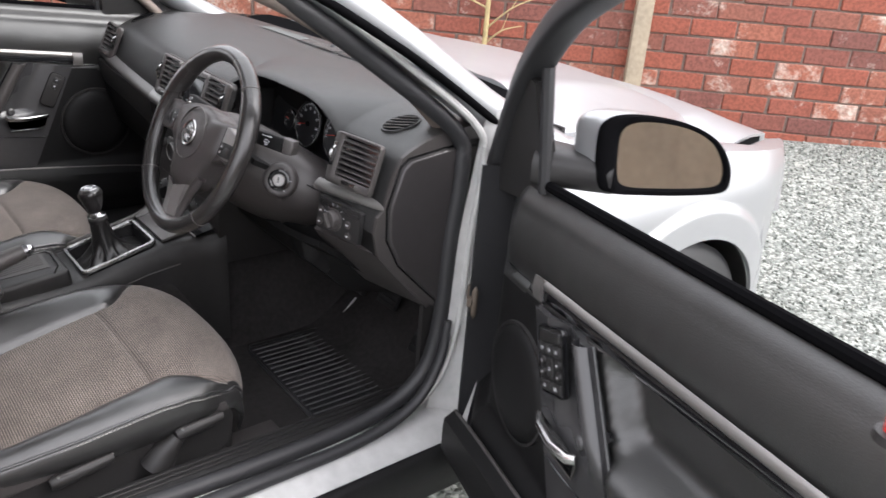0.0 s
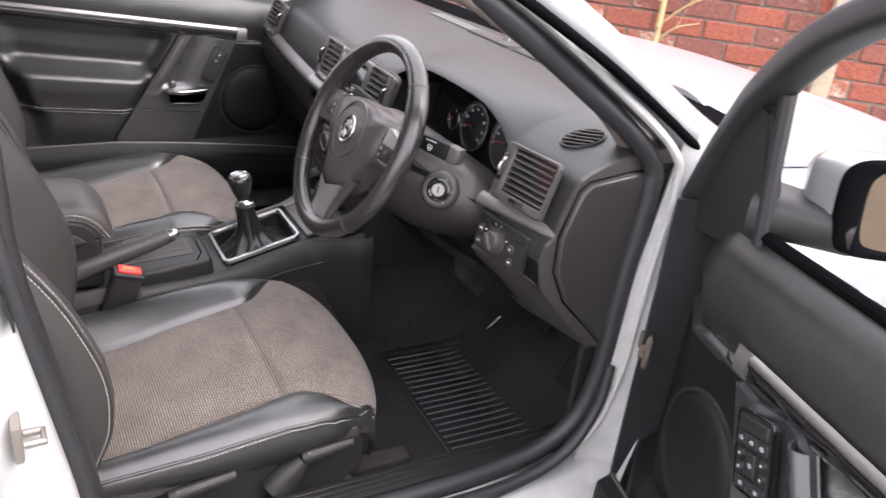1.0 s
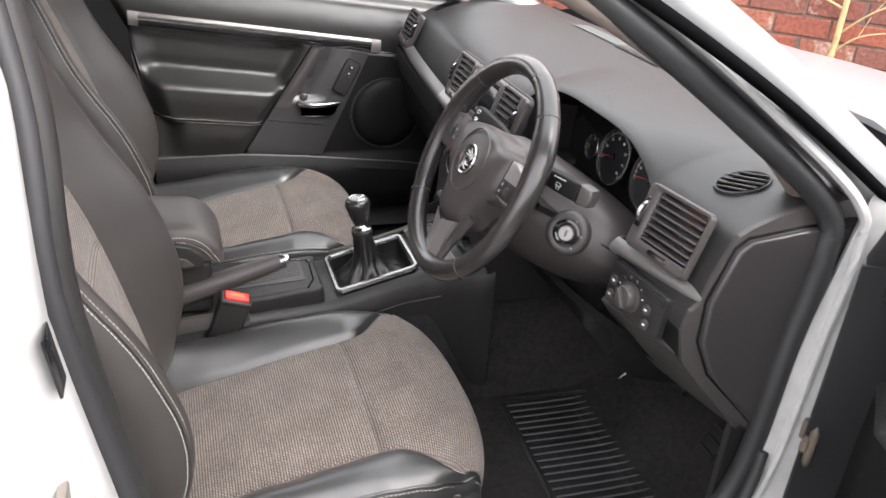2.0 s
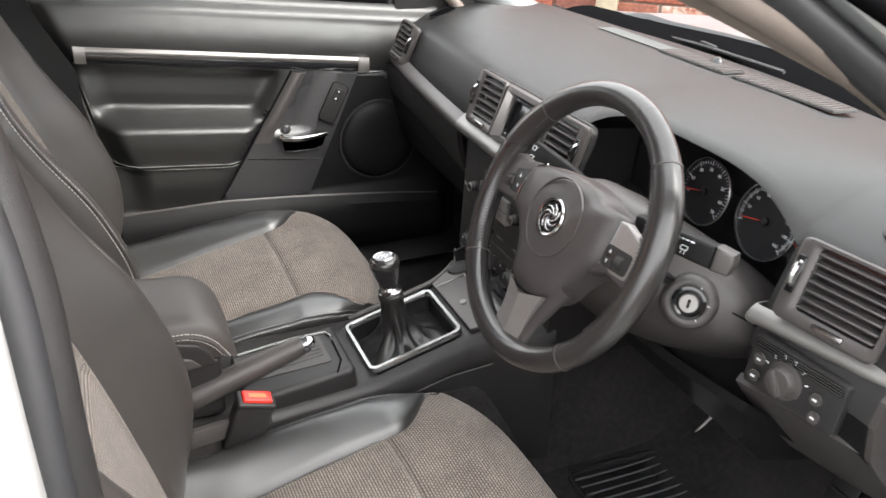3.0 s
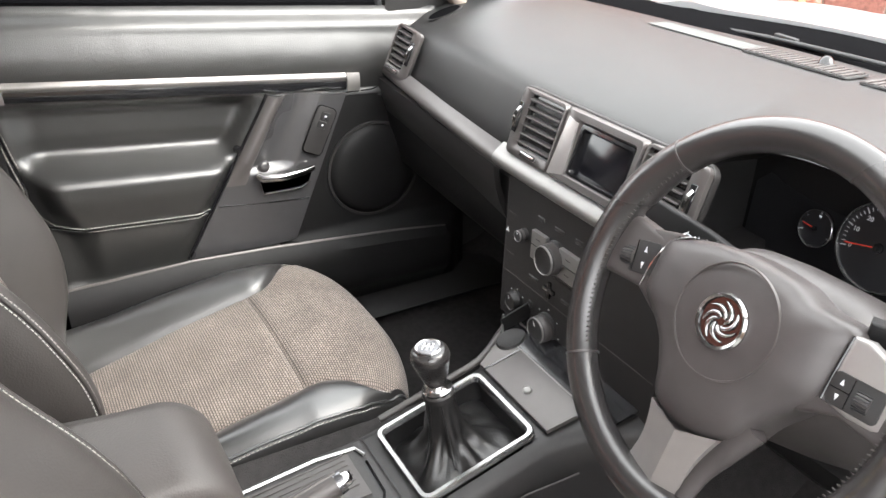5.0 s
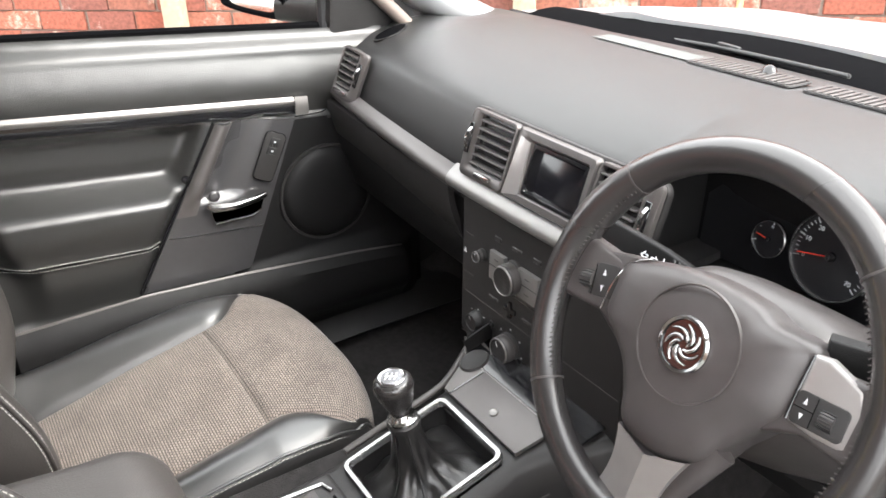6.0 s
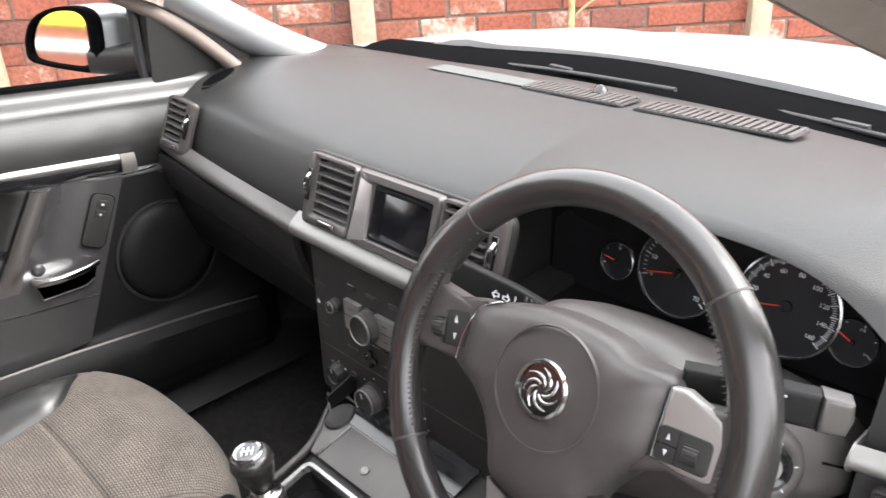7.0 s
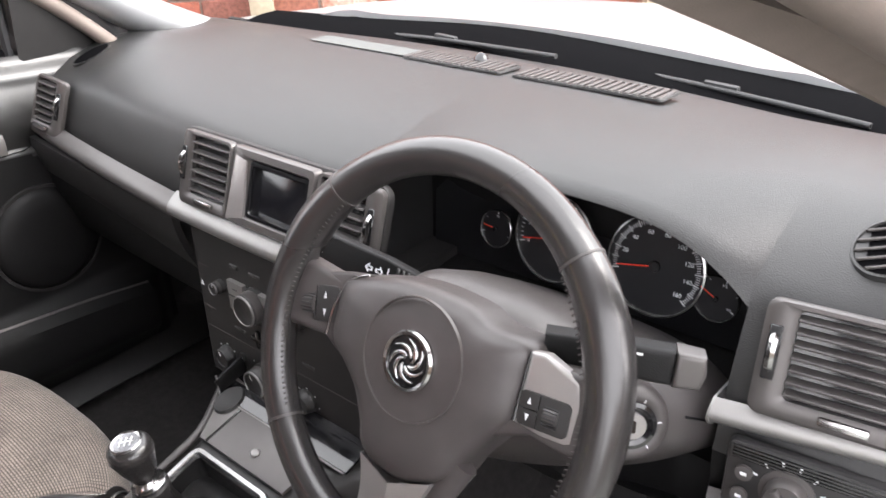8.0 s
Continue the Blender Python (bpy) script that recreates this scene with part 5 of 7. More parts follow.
    for z, left_w, right_w, up_h, low_h in ((-0.028, 0.055, 0.060, 0.045, 0.050), (-0.045, 0.086, 0.090, 0.062, 0.066), (-0.075, 0.100, 0.108, 0.070, 0.082), (-0.105, 0.105, 0.124, 0.071, 0.091), (-0.125, 0.106, 0.142, 0.072, 0.095), (-0.15, 0.107, 0.166, 0.071, 0.097), (-0.18, 0.108, 0.179, 0.070, 0.098), (-0.24, 0.110, 0.182, 0.066, 0.096)):
        row = []
        for a in span(0, 2 * math.pi, 61)[:-1]:
            ca, sa = math.cos(a), math.sin(a)
            x = (right_w if ca > 0 else left_w) * math.copysign(abs(ca) ** 0.62, ca)
            y = (up_h if sa > 0 else low_h) * math.copysign(abs(sa) ** 0.7, sa) - 0.10 * (-z - 0.03) * (1 if sa < 0 else 0.8)
            if sa < 0 < ca:
                y *= 1 - 0.55 * ca ** 0.8
            row.append(b.verts.new((x, y, z)))
        rows.append(row)
    for p, q in zip(rows, rows[1:]):
        for k in range(60):
            b.faces.new((p[k], p[(k + 1) % 60], q[(k + 1) % 60], q[k]))
    b.faces.new(rows[0])
    b.faces.new(rows[-1])
    bmesh.ops.transform(b, matrix=COL_M, verts=b.verts)
    part("shroud", b, SHROUD, c, "dark grey column shroud", 70)
    joint = [COL_M @ Vector((right * 1.004, 0.012 - 0.09 * (-z - 0.03), z)) for z, right in ((-0.15, 0.166), (-0.18, 0.179), (-0.22, 0.181))]
    part("shroud_joint", sweep(joint, 0.0012, n=6), GLOSS, c)
    im = axes((0.5110, 0.1065, 0.8030), (0.68, 0.73, 0), (-0.2, 0.2, 0.95))
    lock = part("ignition_lock", lathe([(0.0, -0.030), (0.036, -0.030), (0.0335, -0.004), (0.0300, 0.004), (0.0245, 0.006), (0.0185, 0.004), (0.0165, 0.000), (0.0, 0.000)], im, 44), SHROUD, c, "round grey ignition surround", 50)
    part("lock_ring", lathe([(0.0180, 0.000), (0.0200, 0.0062), (0.0165, 0.0070), (0.0125, 0.0045), (0.0115, 0.0)], im, 36), GLOSS, lock, "black lock ring")
    part("barrel", lathe([(0.0, -0.002), (0.0115, -0.002), (0.0115, 0.0065), (0.0105, 0.008), (0.0, 0.0078)], im, 32), SILVER, lock, "worn metal key barrel")
    part("key_slot", prism(rounded(0.0034, 0.0105, 0.0012), 0.0008, im @ Matrix.Translation((0, 0, 0.0078)) @ pose(0, 0, 0, 0, 0, -8), 0.0), GLOSS, lock, "", 0)
    for a in (60, 0, -60):
        part("lock_mark", box((0.003, 0.0009, 0.0004), im @ pose(0, 0, 0.0058, 0, 0, a) @ Matrix.Translation((0.0225, 0, 0)), 0.0), DIALWHITE, lock, "", 0)
    # right stalk: wipers
    st = axes((0.514, 0.082, 0.8845), (0.85, 0.45, -0.10), (0, 0.2, 1))
    s1 = part("wiper_stalk", prism([(-0.060, -0.010), (0.020, -0.0135), (0.036, -0.0135), (0.036, 0.0135), (0.010, 0.0135), (-0.060, 0.012)], 0.018, st @ Matrix.Translation((0, 0, -0.009)), 0.004, None, 3), DOORPLAST, c, "black wiper stalk", 50)
    part("stalk_tip", prism([(0.0, -0.0145), (0.020, -0.0130), (0.023, 0.0), (0.021, 0.0125), (0.0, 0.0145)], 0.020, st @ Matrix.Translation((0.0365, 0, -0.010)), 0.004, None, 3), BEZEL, s1, "satin grey stalk tip", 50)
    for x, y, wdt in ((-0.006, 0.0085, 0.0030), (-0.001, 0.0085, 0.0030), (0.004, 0.0085, 0.0040), (0.010, 0.0085, 0.0048)):
        part("symbol", box((wdt, 0.0016, 0.0004), st @ Matrix.Translation((x, y, 0.0092)), 0.0), WHITE, s1, "", 0)
    part("symbol", ring(rounded(0.009, 0.006, 0.002), rounded(0.0065, 0.0035, 0.001), 0.0004, st @ Matrix.Translation((0.003, -0.001, 0.009))), WHITE, s1, "", 0)
    for x in (0.001, 0.005):
        part("symbol", box((0.0008, 0.005, 0.0004), st @ Matrix.Translation((x, -0.006, 0.0092)), 0.0), WHITE, s1, "", 0)
    # left stalk: indicators, a broad blade with ribs at its root
    lt = axes((0.232, 0.093, 0.865), (0.99, 0.08, -0.06), (0.05, 0.42, 0.90))
    blade = [(-0.076, -0.016), (-0.060, -0.0185), (0.020, -0.0150), (0.060, -0.0100), (0.060, 0.0100), (0.020, 0.0150), (-0.066, 0.0185), (-0.076, 0.015)]
    s2 = part("indicator_stalk", prism(blade, 0.014, lt @ Matrix.Translation((0, 0, -0.007)), 0.004, None, 3), DOORPLAST, c, "black indicator stalk", 50)
    for x, flip in ((0.004, 1), (0.017, -1)):
        arrow = [(-0.005, 0.0), (0.0, 0.005), (0.0, 0.0022), (0.005, 0.0022), (0.005, -0.0022), (0.0, -0.0022), (0.0, -0.005)]
        pts3 = [(flip * a * 0.95, b2 * 0.95) for a, b2 in arrow]
        inn = [(a * 0.55 + flip * 0.0002, b2 * 0.5) for a, b2 in pts3]
        part("symbol", ring(pts3 if flip > 0 else pts3, inn, 0.0005, lt @ Matrix.Translation((x, 0, 0.0070)), 0.0001), WHITE, s2, "white arrow", 0)
    part("symbol", box((0.0012, 0.012, 0.0005), lt @ Matrix.Translation((0.027, 0, 0.0072)), 0.0), WHITE, s2, "", 0)
    for x, y in ((-0.064, 0.008), (-0.062, -0.006)):
        part("symbol", ring(rounded(0.010, 0.008, 0.0035), rounded(0.006, 0.005, 0.002), 0.0005, lt @ Matrix.Translation((x, y, 0.0070))), WHITE, s2, "", 0)
        part("symbol", box((0.006, 0.0012, 0.0005), lt @ Matrix.Translation((x + 0.004, y + 0.003, 0.0073)), 0.0), WHITE, s2, "", 0)
    for k in range(5):
        part("root_rib", box((0.0035, 0.020 - 0.001 * k, 0.016), lt @ Matrix.Translation((0.038 + 0.0062 * k, 0, 0)), 0.001, 1), RUBBER, s2)
    return w


# ---- centre stack and console ----
def build_stack():
    s = thing("centre_stack", "black centre stack with radio and heater controls", "centre stack", (0, 0.14, 0.5))
    m = axes((0.0, 0.136, 0.635), (1, 0, 0), (0, 0.04, 1))
    at = lambda x, y, z=0.0: m @ Matrix.Translation((x, y, z))
    part("panel", prism(rounded(0.352, 0.232, 0.010), 0.012, at(0, 0.026, -0.012), 0.004), PLASTIC, s, "black control panel")
    part("side_cheek", box((0.35, 0.30, 0.30), pose(0, 0.292, 0.635), 0.004), PLASTIC, s, "black side cheeks")
    # open tray between the heater controls and the console
    floor_z = lambda y: con_top(y) + 0.005
    # black floor sheet on the console stands for the tray's shaded hollow
    tray = part("tray", sheet(lambda u, v: (-0.092 + 0.250 * u, 0.087 + 0.046 * v, floor_z(0.087 + 0.046 * v)), span(0, 1, 5), span(0, 1, 4), thick=-0.004), GLOSS, s, "shallow open tray, black sheet for its dark hollow, bright lip", 0)
    part("tray_side", box((0.004, 0.050, 0.034), pose(-0.094, 0.111, floor_z(0.111) + 0.012, 17, 0, 0), 0.0015), DOORPLAST, tray)
    lip = [(-0.0945, 0.087, 0.590), (-0.0935, 0.086, 0.570), (-0.091, 0.085, floor_z(0.085) + 0.003), (-0.080, 0.085, floor_z(0.085) + 0.002), (0.030, 0.085, floor_z(0.085) + 0.002), (0.156, 0.085, floor_z(0.085) + 0.002)]
    part("tray_lip", sweep(lip, 0.0016, n=8), SILVER, tray, "thin bright tray lip", 60)
    # joints between the radio, the key row and the heater
    for x, y, wide in ((0, -0.0150, 0.346), (0, -0.0885, 0.346), (-0.160, 0.084, 0.026), (-0.160, 0.018, 0.026), (-0.03, 0.030, 0.12)):
        part("panel_gap", box((wide, 0.0016, 0.0006), at(x, y, 0.0002), 0.0), GREY if y < 0.02 or x < -0.1 else GLOSS, s, "", 0)

    def knob(x, y, r, h, mark=True, rim=True):
        k = part("knob", lathe([(r * 1.12, 0.0), (r * 1.12, 0.004), (r, 0.006), (r * 0.95, h), (r * 0.88, h + 0.002), (r * 0.80, h + 0.0005), (0.0, h)], at(x, y), 36), PLASTIC, s, "black rotary knob")
        if rim:
            part("knob_ring", lathe([(r * 0.84, h + 0.0005), (r * 0.88, h + 0.0026), (r * 0.95, h + 0.0022), (r * 0.965, h)], at(x, y), 36), SILVER, k, "thin silver ring")
            part("knob_side", lathe([(r * 1.005, 0.006), (r * 1.02, 0.010), (r * 0.985, h - 0.003), (r * 0.94, h - 0.002)], at(x, y), 36), GREY, k, "satin grey side")
        if mark:
            part("pointer", box((0.0013, r * 0.4, 0.0006), at(x, y, h + 0.001) @ pose(0, 0, 0, 0, 0, 30) @ Matrix.Translation((0, r * 0.5, 0)), 0.0), WHITE, k, "", 0)

    for x, w in ((-0.080, 0.034), (-0.009, 0.044)):
        key = part("silver_key", prism([(-w / 2, -0.022), (w / 2, -0.022), (w / 2, 0.022), (-w / 2, 0.022)], 0.007, at(x, 0.062), 0.0015), SILVER, s, "satin silver key plate")
        part("key_split", box((w * 0.96, 0.0012, 0.0006), at(x, 0.063, 0.0071), 0.0), PLASTIC, key, "", 0)
        part("symbol", box((0.010, 0.0014, 0.0004), at(x, 0.074, 0.0072), 0.0), GREY, key, "", 0)
        part("symbol", box((0.010, 0.0014, 0.0004), at(x, 0.051, 0.0072), 0.0), GREY, key, "", 0)
    part("key_recess", box((0.112, 0.006, 0.0008), at(-0.041, 0.0365, 0.0002), 0.0), GLOSS, s, "", 0)
    knob(-0.043, 0.062, 0.0225, 0.022, False)
    knob(-0.121, 0.064, 0.0090, 0.013)
    knob(0.040, 0.064, 0.0090, 0.013)
    knob(-0.048, -0.056, 0.0210, 0.020)
    knob(-0.130, -0.052, 0.0150, 0.012, True, False)
    knob(0.040, -0.052, 0.0150, 0.012, True, False)
    part("hazard_mark", prism([(-0.004, -0.0035), (0.004, -0.0035), (0, 0.0045)], 0.0005, at(-0.167, 0.054, 0.0002), 0.0), WHITE, s, "", 0)
    # flat keys, barely proud of the panel
    for x, y, w, h in ((-0.0845, 0.104, 0.016, 0.007), (0.003, 0.106, 0.016, 0.007), (-0.041, 0.105, 0.022, 0.005), (-0.091, 0.006, 0.022, 0.005), (-0.010, 0.005, 0.024, 0.005), (0.050, 0.006, 0.022, 0.005)):
        part("button", box((w, h, 0.003), at(x, y, 0.0012), 0.001, 1), SATIN, s, "small flat black key")
        part("symbol", box((w * 0.4, 0.0012, 0.0004), at(x, y, 0.0028), 0.0), GREY, s, "", 0)
    cross = box((0.026, 0.007, 0.005), at(-0.050, 0.006, 0.002), 0.0015, 2)
    box((0.007, 0.026, 0.005), at(-0.050, 0.006, 0.002), 0.0015, 2, cross)
    part("button_cross", cross, GLOSS, s, "glossy black four-way key")
    # pale dots and ticks round the heater knobs
    for cx, r, lo, hi, n in ((-0.048, 0.029, -60, 240, 7), (-0.130, 0.022, 0, 180, 5), (0.040, 0.022, 0, 180, 5)):
        for a in span(lo, hi, n):
            part("symbol", box((0.0026, 0.0018, 0.0004), at(cx + r * math.cos(radians(a)), -0.055 + r * math.sin(radians(a)), 0.0003), 0.0), WHITE, s, "", 0)
    for x in (-0.094, 0.006):
        part("button", lathe([(0.0065, 0.0), (0.0065, 0.003), (0.0, 0.0036)], at(x, -0.040), 16), SATIN, s, "round black key")
        part("symbol", box((0.004, 0.0014, 0.0004), at(x, -0.040, 0.0037), 0.0), WHITE, s, "", 0)


CON_X = 0.026


def con_top(y):
    return along(y, [(-0.62, 0.470), (-0.40, 0.472), (-0.30, 0.476), (-0.175, 0.484), (-0.14, 0.491), (0.012, 0.532), (0.10, 0.556), (0.15, 0.566)])


def build_console():
    c = thing("centre_console", "dark grey centre console with silver gear surround", "console", (CON_X, -0.2, 0.28))

    def f(u, v):
        y = v
        half = 0.098 + 0.055 * ease(y, 0.02, 0.14)
        top = con_top(y)
        prof = [(-half - 0.010, 0.28), (-half - 0.004, top - 0.055), (-half, top - 0.016), (-half + 0.008, top - 0.005), (-half + 0.02, top - 0.002), (0, top - 0.002), (half - 0.02, top - 0.002), (half - 0.008, top - 0.005), (half, top - 0.016), (half + 0.004, top - 0.055), (half + 0.010, 0.28)]
        x, z = prof[int(u)]
        return CON_X + x, y, z
    inside = lambda u, v: not (4 < u < 6 and -0.137 < v < 0.010)
    part("body", sheet(f, list(range(11)), sorted(span(-0.62, 0.15, 45) + [-0.137, 0.010]), inside), PLASTIC, c, "black console body", 60)
    gm = axes((CON_X, -0.064, con_top(-0.064) + 0.001), (1, 0, 0), (0, 1, 0.27))
    gs = part("gear_surround", ring(rounded(0.152, 0.172, 0.014), rounded(0.134, 0.154, 0.009), 0.009, gm, 0.004), BRIGHTTRIM, c, "satin silver gear surround", 50)
    inner, floor_in = rounded(0.135, 0.155, 0.009), rounded(0.118, 0.138, 0.012)
    b = bmesh.new()
    rows = [[b.verts.new((x, y, z)) for x, y in o] for o, z in ((inner, 0.004), (inner, -0.006), (floor_in, -0.034))]
    n = len(inner)
    for p, q in zip(rows, rows[1:]):
        for k in range(n):
            b.faces.new((p[k], p[(k + 1) % n], q[(k + 1) % n], q[k]))
    b.faces.new(rows[-1])
    bmesh.ops.transform(b, matrix=gm, verts=b.verts)
    part("well", b, DOORPLAST, gs, "dark sunken gear well", 60)
    am = axes((CON_X, 0.072, con_top(0.072) + 0.002), (1, 0, 0), (0, 1, 0.27))
    lid = [(-0.070, -0.046), (0.082, -0.046), (0.092, 0.045), (-0.066, 0.045)]
    a = part("ashtray_lid", prism([(x, y) for x, y in lid], 0.006, am, 0.002), BEZEL, c, "satin grey ashtray lid")
    part("lid_button", lathe([(0.0065, 0.006), (0.0065, 0.008), (0.0045, 0.009), (0.003, 0.0085), (0.0, 0.0085)], am @ Matrix.Translation((0.006, -0.024, 0)), 20), SILVER, a, "small silver button")
    wing = [(-0.074, -0.046), (-0.070, 0.045), (-0.132, 0.052), (-0.124, 0.028), (-0.104, -0.010), (-0.086, -0.046)]
    w = part("side_fillet", prism([(x, y) for x, y in wing][::-1], 0.006, am, 0.002), BEZEL, c, "satin grey console fillet")
    part("lighter_cap", lathe([(0.0, 0.004), (0.020, 0.004), (0.021, 0.007), (0.019, 0.010), (0.015, 0.0085), (0.0, 0.009)], am @ Matrix.Translation((-0.096, 0.016, 0.0)), 28, None, 0.95, 1.15), PLASTIC, w, "oval black socket cap")
    part("lid_gap", box((0.004, 0.090, 0.002), am @ Matrix.Translation((-0.071, 0.0, 0.0045)) @ pose(0, 0, 0, 0, 0, -2), 0.0), GLOSS, a, "", 0)
    curb = [(CON_X - 0.098 - 0.050 * ease(y, 0.02, 0.14), y, con_top(y) + 0.001) for y in span(-0.13, 0.145, 16)]
    part("side_rail", sweep(curb, 0.0055, n=8), GREY, c, "grey raised console edge", 70)
    part("side_line", sweep([(CON_X + 0.1075, -0.15, con_top(-0.15) - 0.046), (CON_X + 0.1085, -0.02, con_top(-0.02) - 0.046), (CON_X + 0.125, 0.05, con_top(0.05) - 0.046)], 0.0014, n=6), GREY, c)
    # coin tray and brake shroud: a raised plinth with a recessed tray beside the lever
    pm = pose(CON_X + 0.014, -0.262, 0.486, 7, 0, 0)
    plinth = part("brake_plinth", box((0.138, 0.180, 0.044), pm, 0.010, 3), PLASTIC, c, "black handbrake plinth")
    part("tray_edge", sweep([pm @ Vector(p) for p in ((-0.060, -0.08, 0.0225), (-0.058, 0.020, 0.0235), (-0.048, 0.072, 0.0235), (-0.030, 0.078, 0.0235))], 0.0030, n=8), BRIGHTTRIM, plinth, "thin silver tray edge")
    part("tray_floor", prism([(-0.052, -0.084), (0.020, -0.084), (0.034, 0.060), (-0.046, 0.060)], 0.002, pm @ Matrix.Translation((0, 0, 0.0215)), 0.0), GREY, plinth, "ribbed grey tray floor", 0)
    for k in range(7):
        part("rib", box((0.0022, 0.13, 0.0014), pm @ Matrix.Translation((-0.046 + 0.0095 * k, -0.012, 0.0240)), 0.0004, 1), GREY, plinth)
    part("plinth_gap", sweep([pm @ Vector(p) for p in ((0.066, 0.060, 0.0225), (0.040, 0.074, 0.0232), (-0.020, 0.076, 0.0232))], 0.0018, n=6), GLOSS, plinth)
    part("console_side", box((0.012, 0.20, 0.030), pose(CON_X + 0.112, -0.42, 0.478, 6, 0, 0), 0.004), BEZEL, c, "satin grey lower strip")


def build_gear():
    g = thing("gear_lever", "black leather gear lever with gaiter and chrome cap", "gear lever", (CON_X - 0.006, -0.064, 0.50))
    o = Vector((CON_X - 0.006, -0.066, 0.486))
    top = Vector((0.012, -0.094, 0.655))
    way = (top - o).normalized()
    L = (top - o).length
    b = bmesh.new()
    rows = []
    for h, r, k, sq in ((-0.006, 0.072, 0.0, 1.0), (-0.001, 0.064, 0.004, 0.9), (0.006, 0.052, 0.006, 0.7), (0.016, 0.040, 0.0065, 0.5), (0.028, 0.031, 0.005, 0.3), (0.042, 0.026, 0.003, 0.15), (0.060, 0.0225, 0.0018, 0.05), (0.084, 0.0195, 0.001, 0.0), (0.100, 0.0175, 0.0, 0.0)):
        row = []
        for a in span(0, 2 * math.pi, 73)[:-1]:
            square = min(1 / max(abs(math.cos(a)), abs(math.sin(a)) * 0.87), 1.38)
            fold = k * (math.sin(6 * a + 60 * h) + 0.6 * math.sin(11 * a - 90 * h + 1.0))
            rr = r * (1 + sq * (square - 1)) + fold
            p = o + way * max(0.0, h) + Vector((rr * math.cos(a), rr * math.sin(a), 0.27 * rr * math.sin(a) * (1 - max(0.0, h) / 0.1) + min(0.0, h)))
            row.append(b.verts.new(p))
        rows.append(row)
    for p, q in zip(rows, rows[1:]):
        for j in range(72):
            b.faces.new((p[j], p[(j + 1) % 72], q[(j + 1) % 72], q[j]))
    part("gaiter", b, GAITER, g, "creased black leather gaiter", 80)
    zax = axes(o, way.orthogonal(), way.cross(way.orthogonal()))
    if (zax.to_3x3() @ Vector((0, 0, 1))).dot(way) < 0:
        zax = zax @ pose(0, 0, 0, 180, 0, 0)
    # the gaiter's front seam
    for deg in (-70, -20):
        a = radians(deg)
        pts = [o + way * max(0.0, h) + Vector((r * math.cos(a), r * math.sin(a), 0.27 * r * math.sin(a) * (1 - h / 0.1))) for h, r in ((0.012, 0.050), (0.03, 0.035), (0.05, 0.0275), (0.075, 0.0225), (0.096, 0.0195))]
        part("gaiter_seam", sweep(curve_points(pts, 4), 0.0016, n=6), GAITER, g, "", 70)
    part("boot_collar", lathe([(0.0170, 0.092), (0.0215, 0.094), (0.0215, 0.101), (0.0185, 0.104), (0.0150, 0.104)], zax, 28), PLASTIC, g, "black gaiter collar")
    part("collar", lathe([(0.0185, 0.1035), (0.0200, 0.1045), (0.0200, 0.1075), (0.016, 0.1095), (0.0125, 0.116)], zax, 28), DULLCHROME, g, "chrome collar")
    part("knob", lathe([(0.0, 0.108), (0.0125, 0.108), (0.0120, 0.118), (0.0150, 0.1205), (0.0155, 0.1235), (0.0175, 0.128), (0.0215, 0.140), (0.0250, 0.155), (0.0262, L - 0.014), (0.0245, L - 0.005), (0.020, L), (0.0, L)], zax, 40), WHEEL_LEATHER, g, "black leather gear knob", 50)
    cap = part("cap", lathe([(0.0, L - 0.001), (0.0180, L - 0.001), (0.0185, L + 0.0012), (0.0168, L + 0.0026), (0.0145, L + 0.0012), (0.0, L + 0.0012)], zax, 36), DULLCHROME, g, "chrome cap ring")
    part("cap_plate", lathe([(0.0, L + 0.0011), (0.0146, L + 0.0011), (0.0140, L + 0.0020), (0.0, L + 0.0024)], zax, 30), DARKCHROME, cap, "dark plate with shift pattern")
    zz = L + 0.0026
    part("pattern", box((0.016, 0.0018, 0.0005), zax @ Matrix.Translation((0, 0, zz)), 0.0), DIALWHITE, cap, "", 0)
    for x in (-0.006, 0.0, 0.006):
        part("pattern", box((0.0016, 0.013, 0.0005), zax @ Matrix.Translation((x, 0, zz)), 0.0), DIALWHITE, cap, "", 0)


def build_handbrake():
    h = thing("handbrake", "black handbrake lever with chrome release button", "handbrake", (0.085, -0.36, 0.48))
    a, e = Vector((0.100, -0.50, 0.498)), Vector((0.094, -0.256, 0.571))
    pts = [a, a.lerp(e, 0.3), a.lerp(e, 0.62), a.lerp(e, 0.9), e]
    part("grip", sweep(pts, [0.0185, 0.019, 0.0175, 0.0150, 0.0135], n=16, flat=1.1), GREY, h, "dark grey grip", 60)
    top = [p + Vector((-0.004, 0, r)) for p, r in zip(pts[1:], (0.0205, 0.0185, 0.0160, 0.0145))]
    part("grip_inlay", sweep(top, [0.0030, 0.0032, 0.0030, 0.0022], n=8, flat=0.6), BEZEL, h, "satin grey inlay", 60)
    part("end_collar", sweep([e, e.lerp(a, -0.035)], [0.0142, 0.0132], n=16), DARKCHROME, h, "dark chrome collar", 60)
    part("release_button", sweep([e.lerp(a, -0.03), e.lerp(a, -0.06), e.lerp(a, -0.075)], [0.0095, 0.009, 0.006], n=16), CHROME, h, "chrome button", 60)


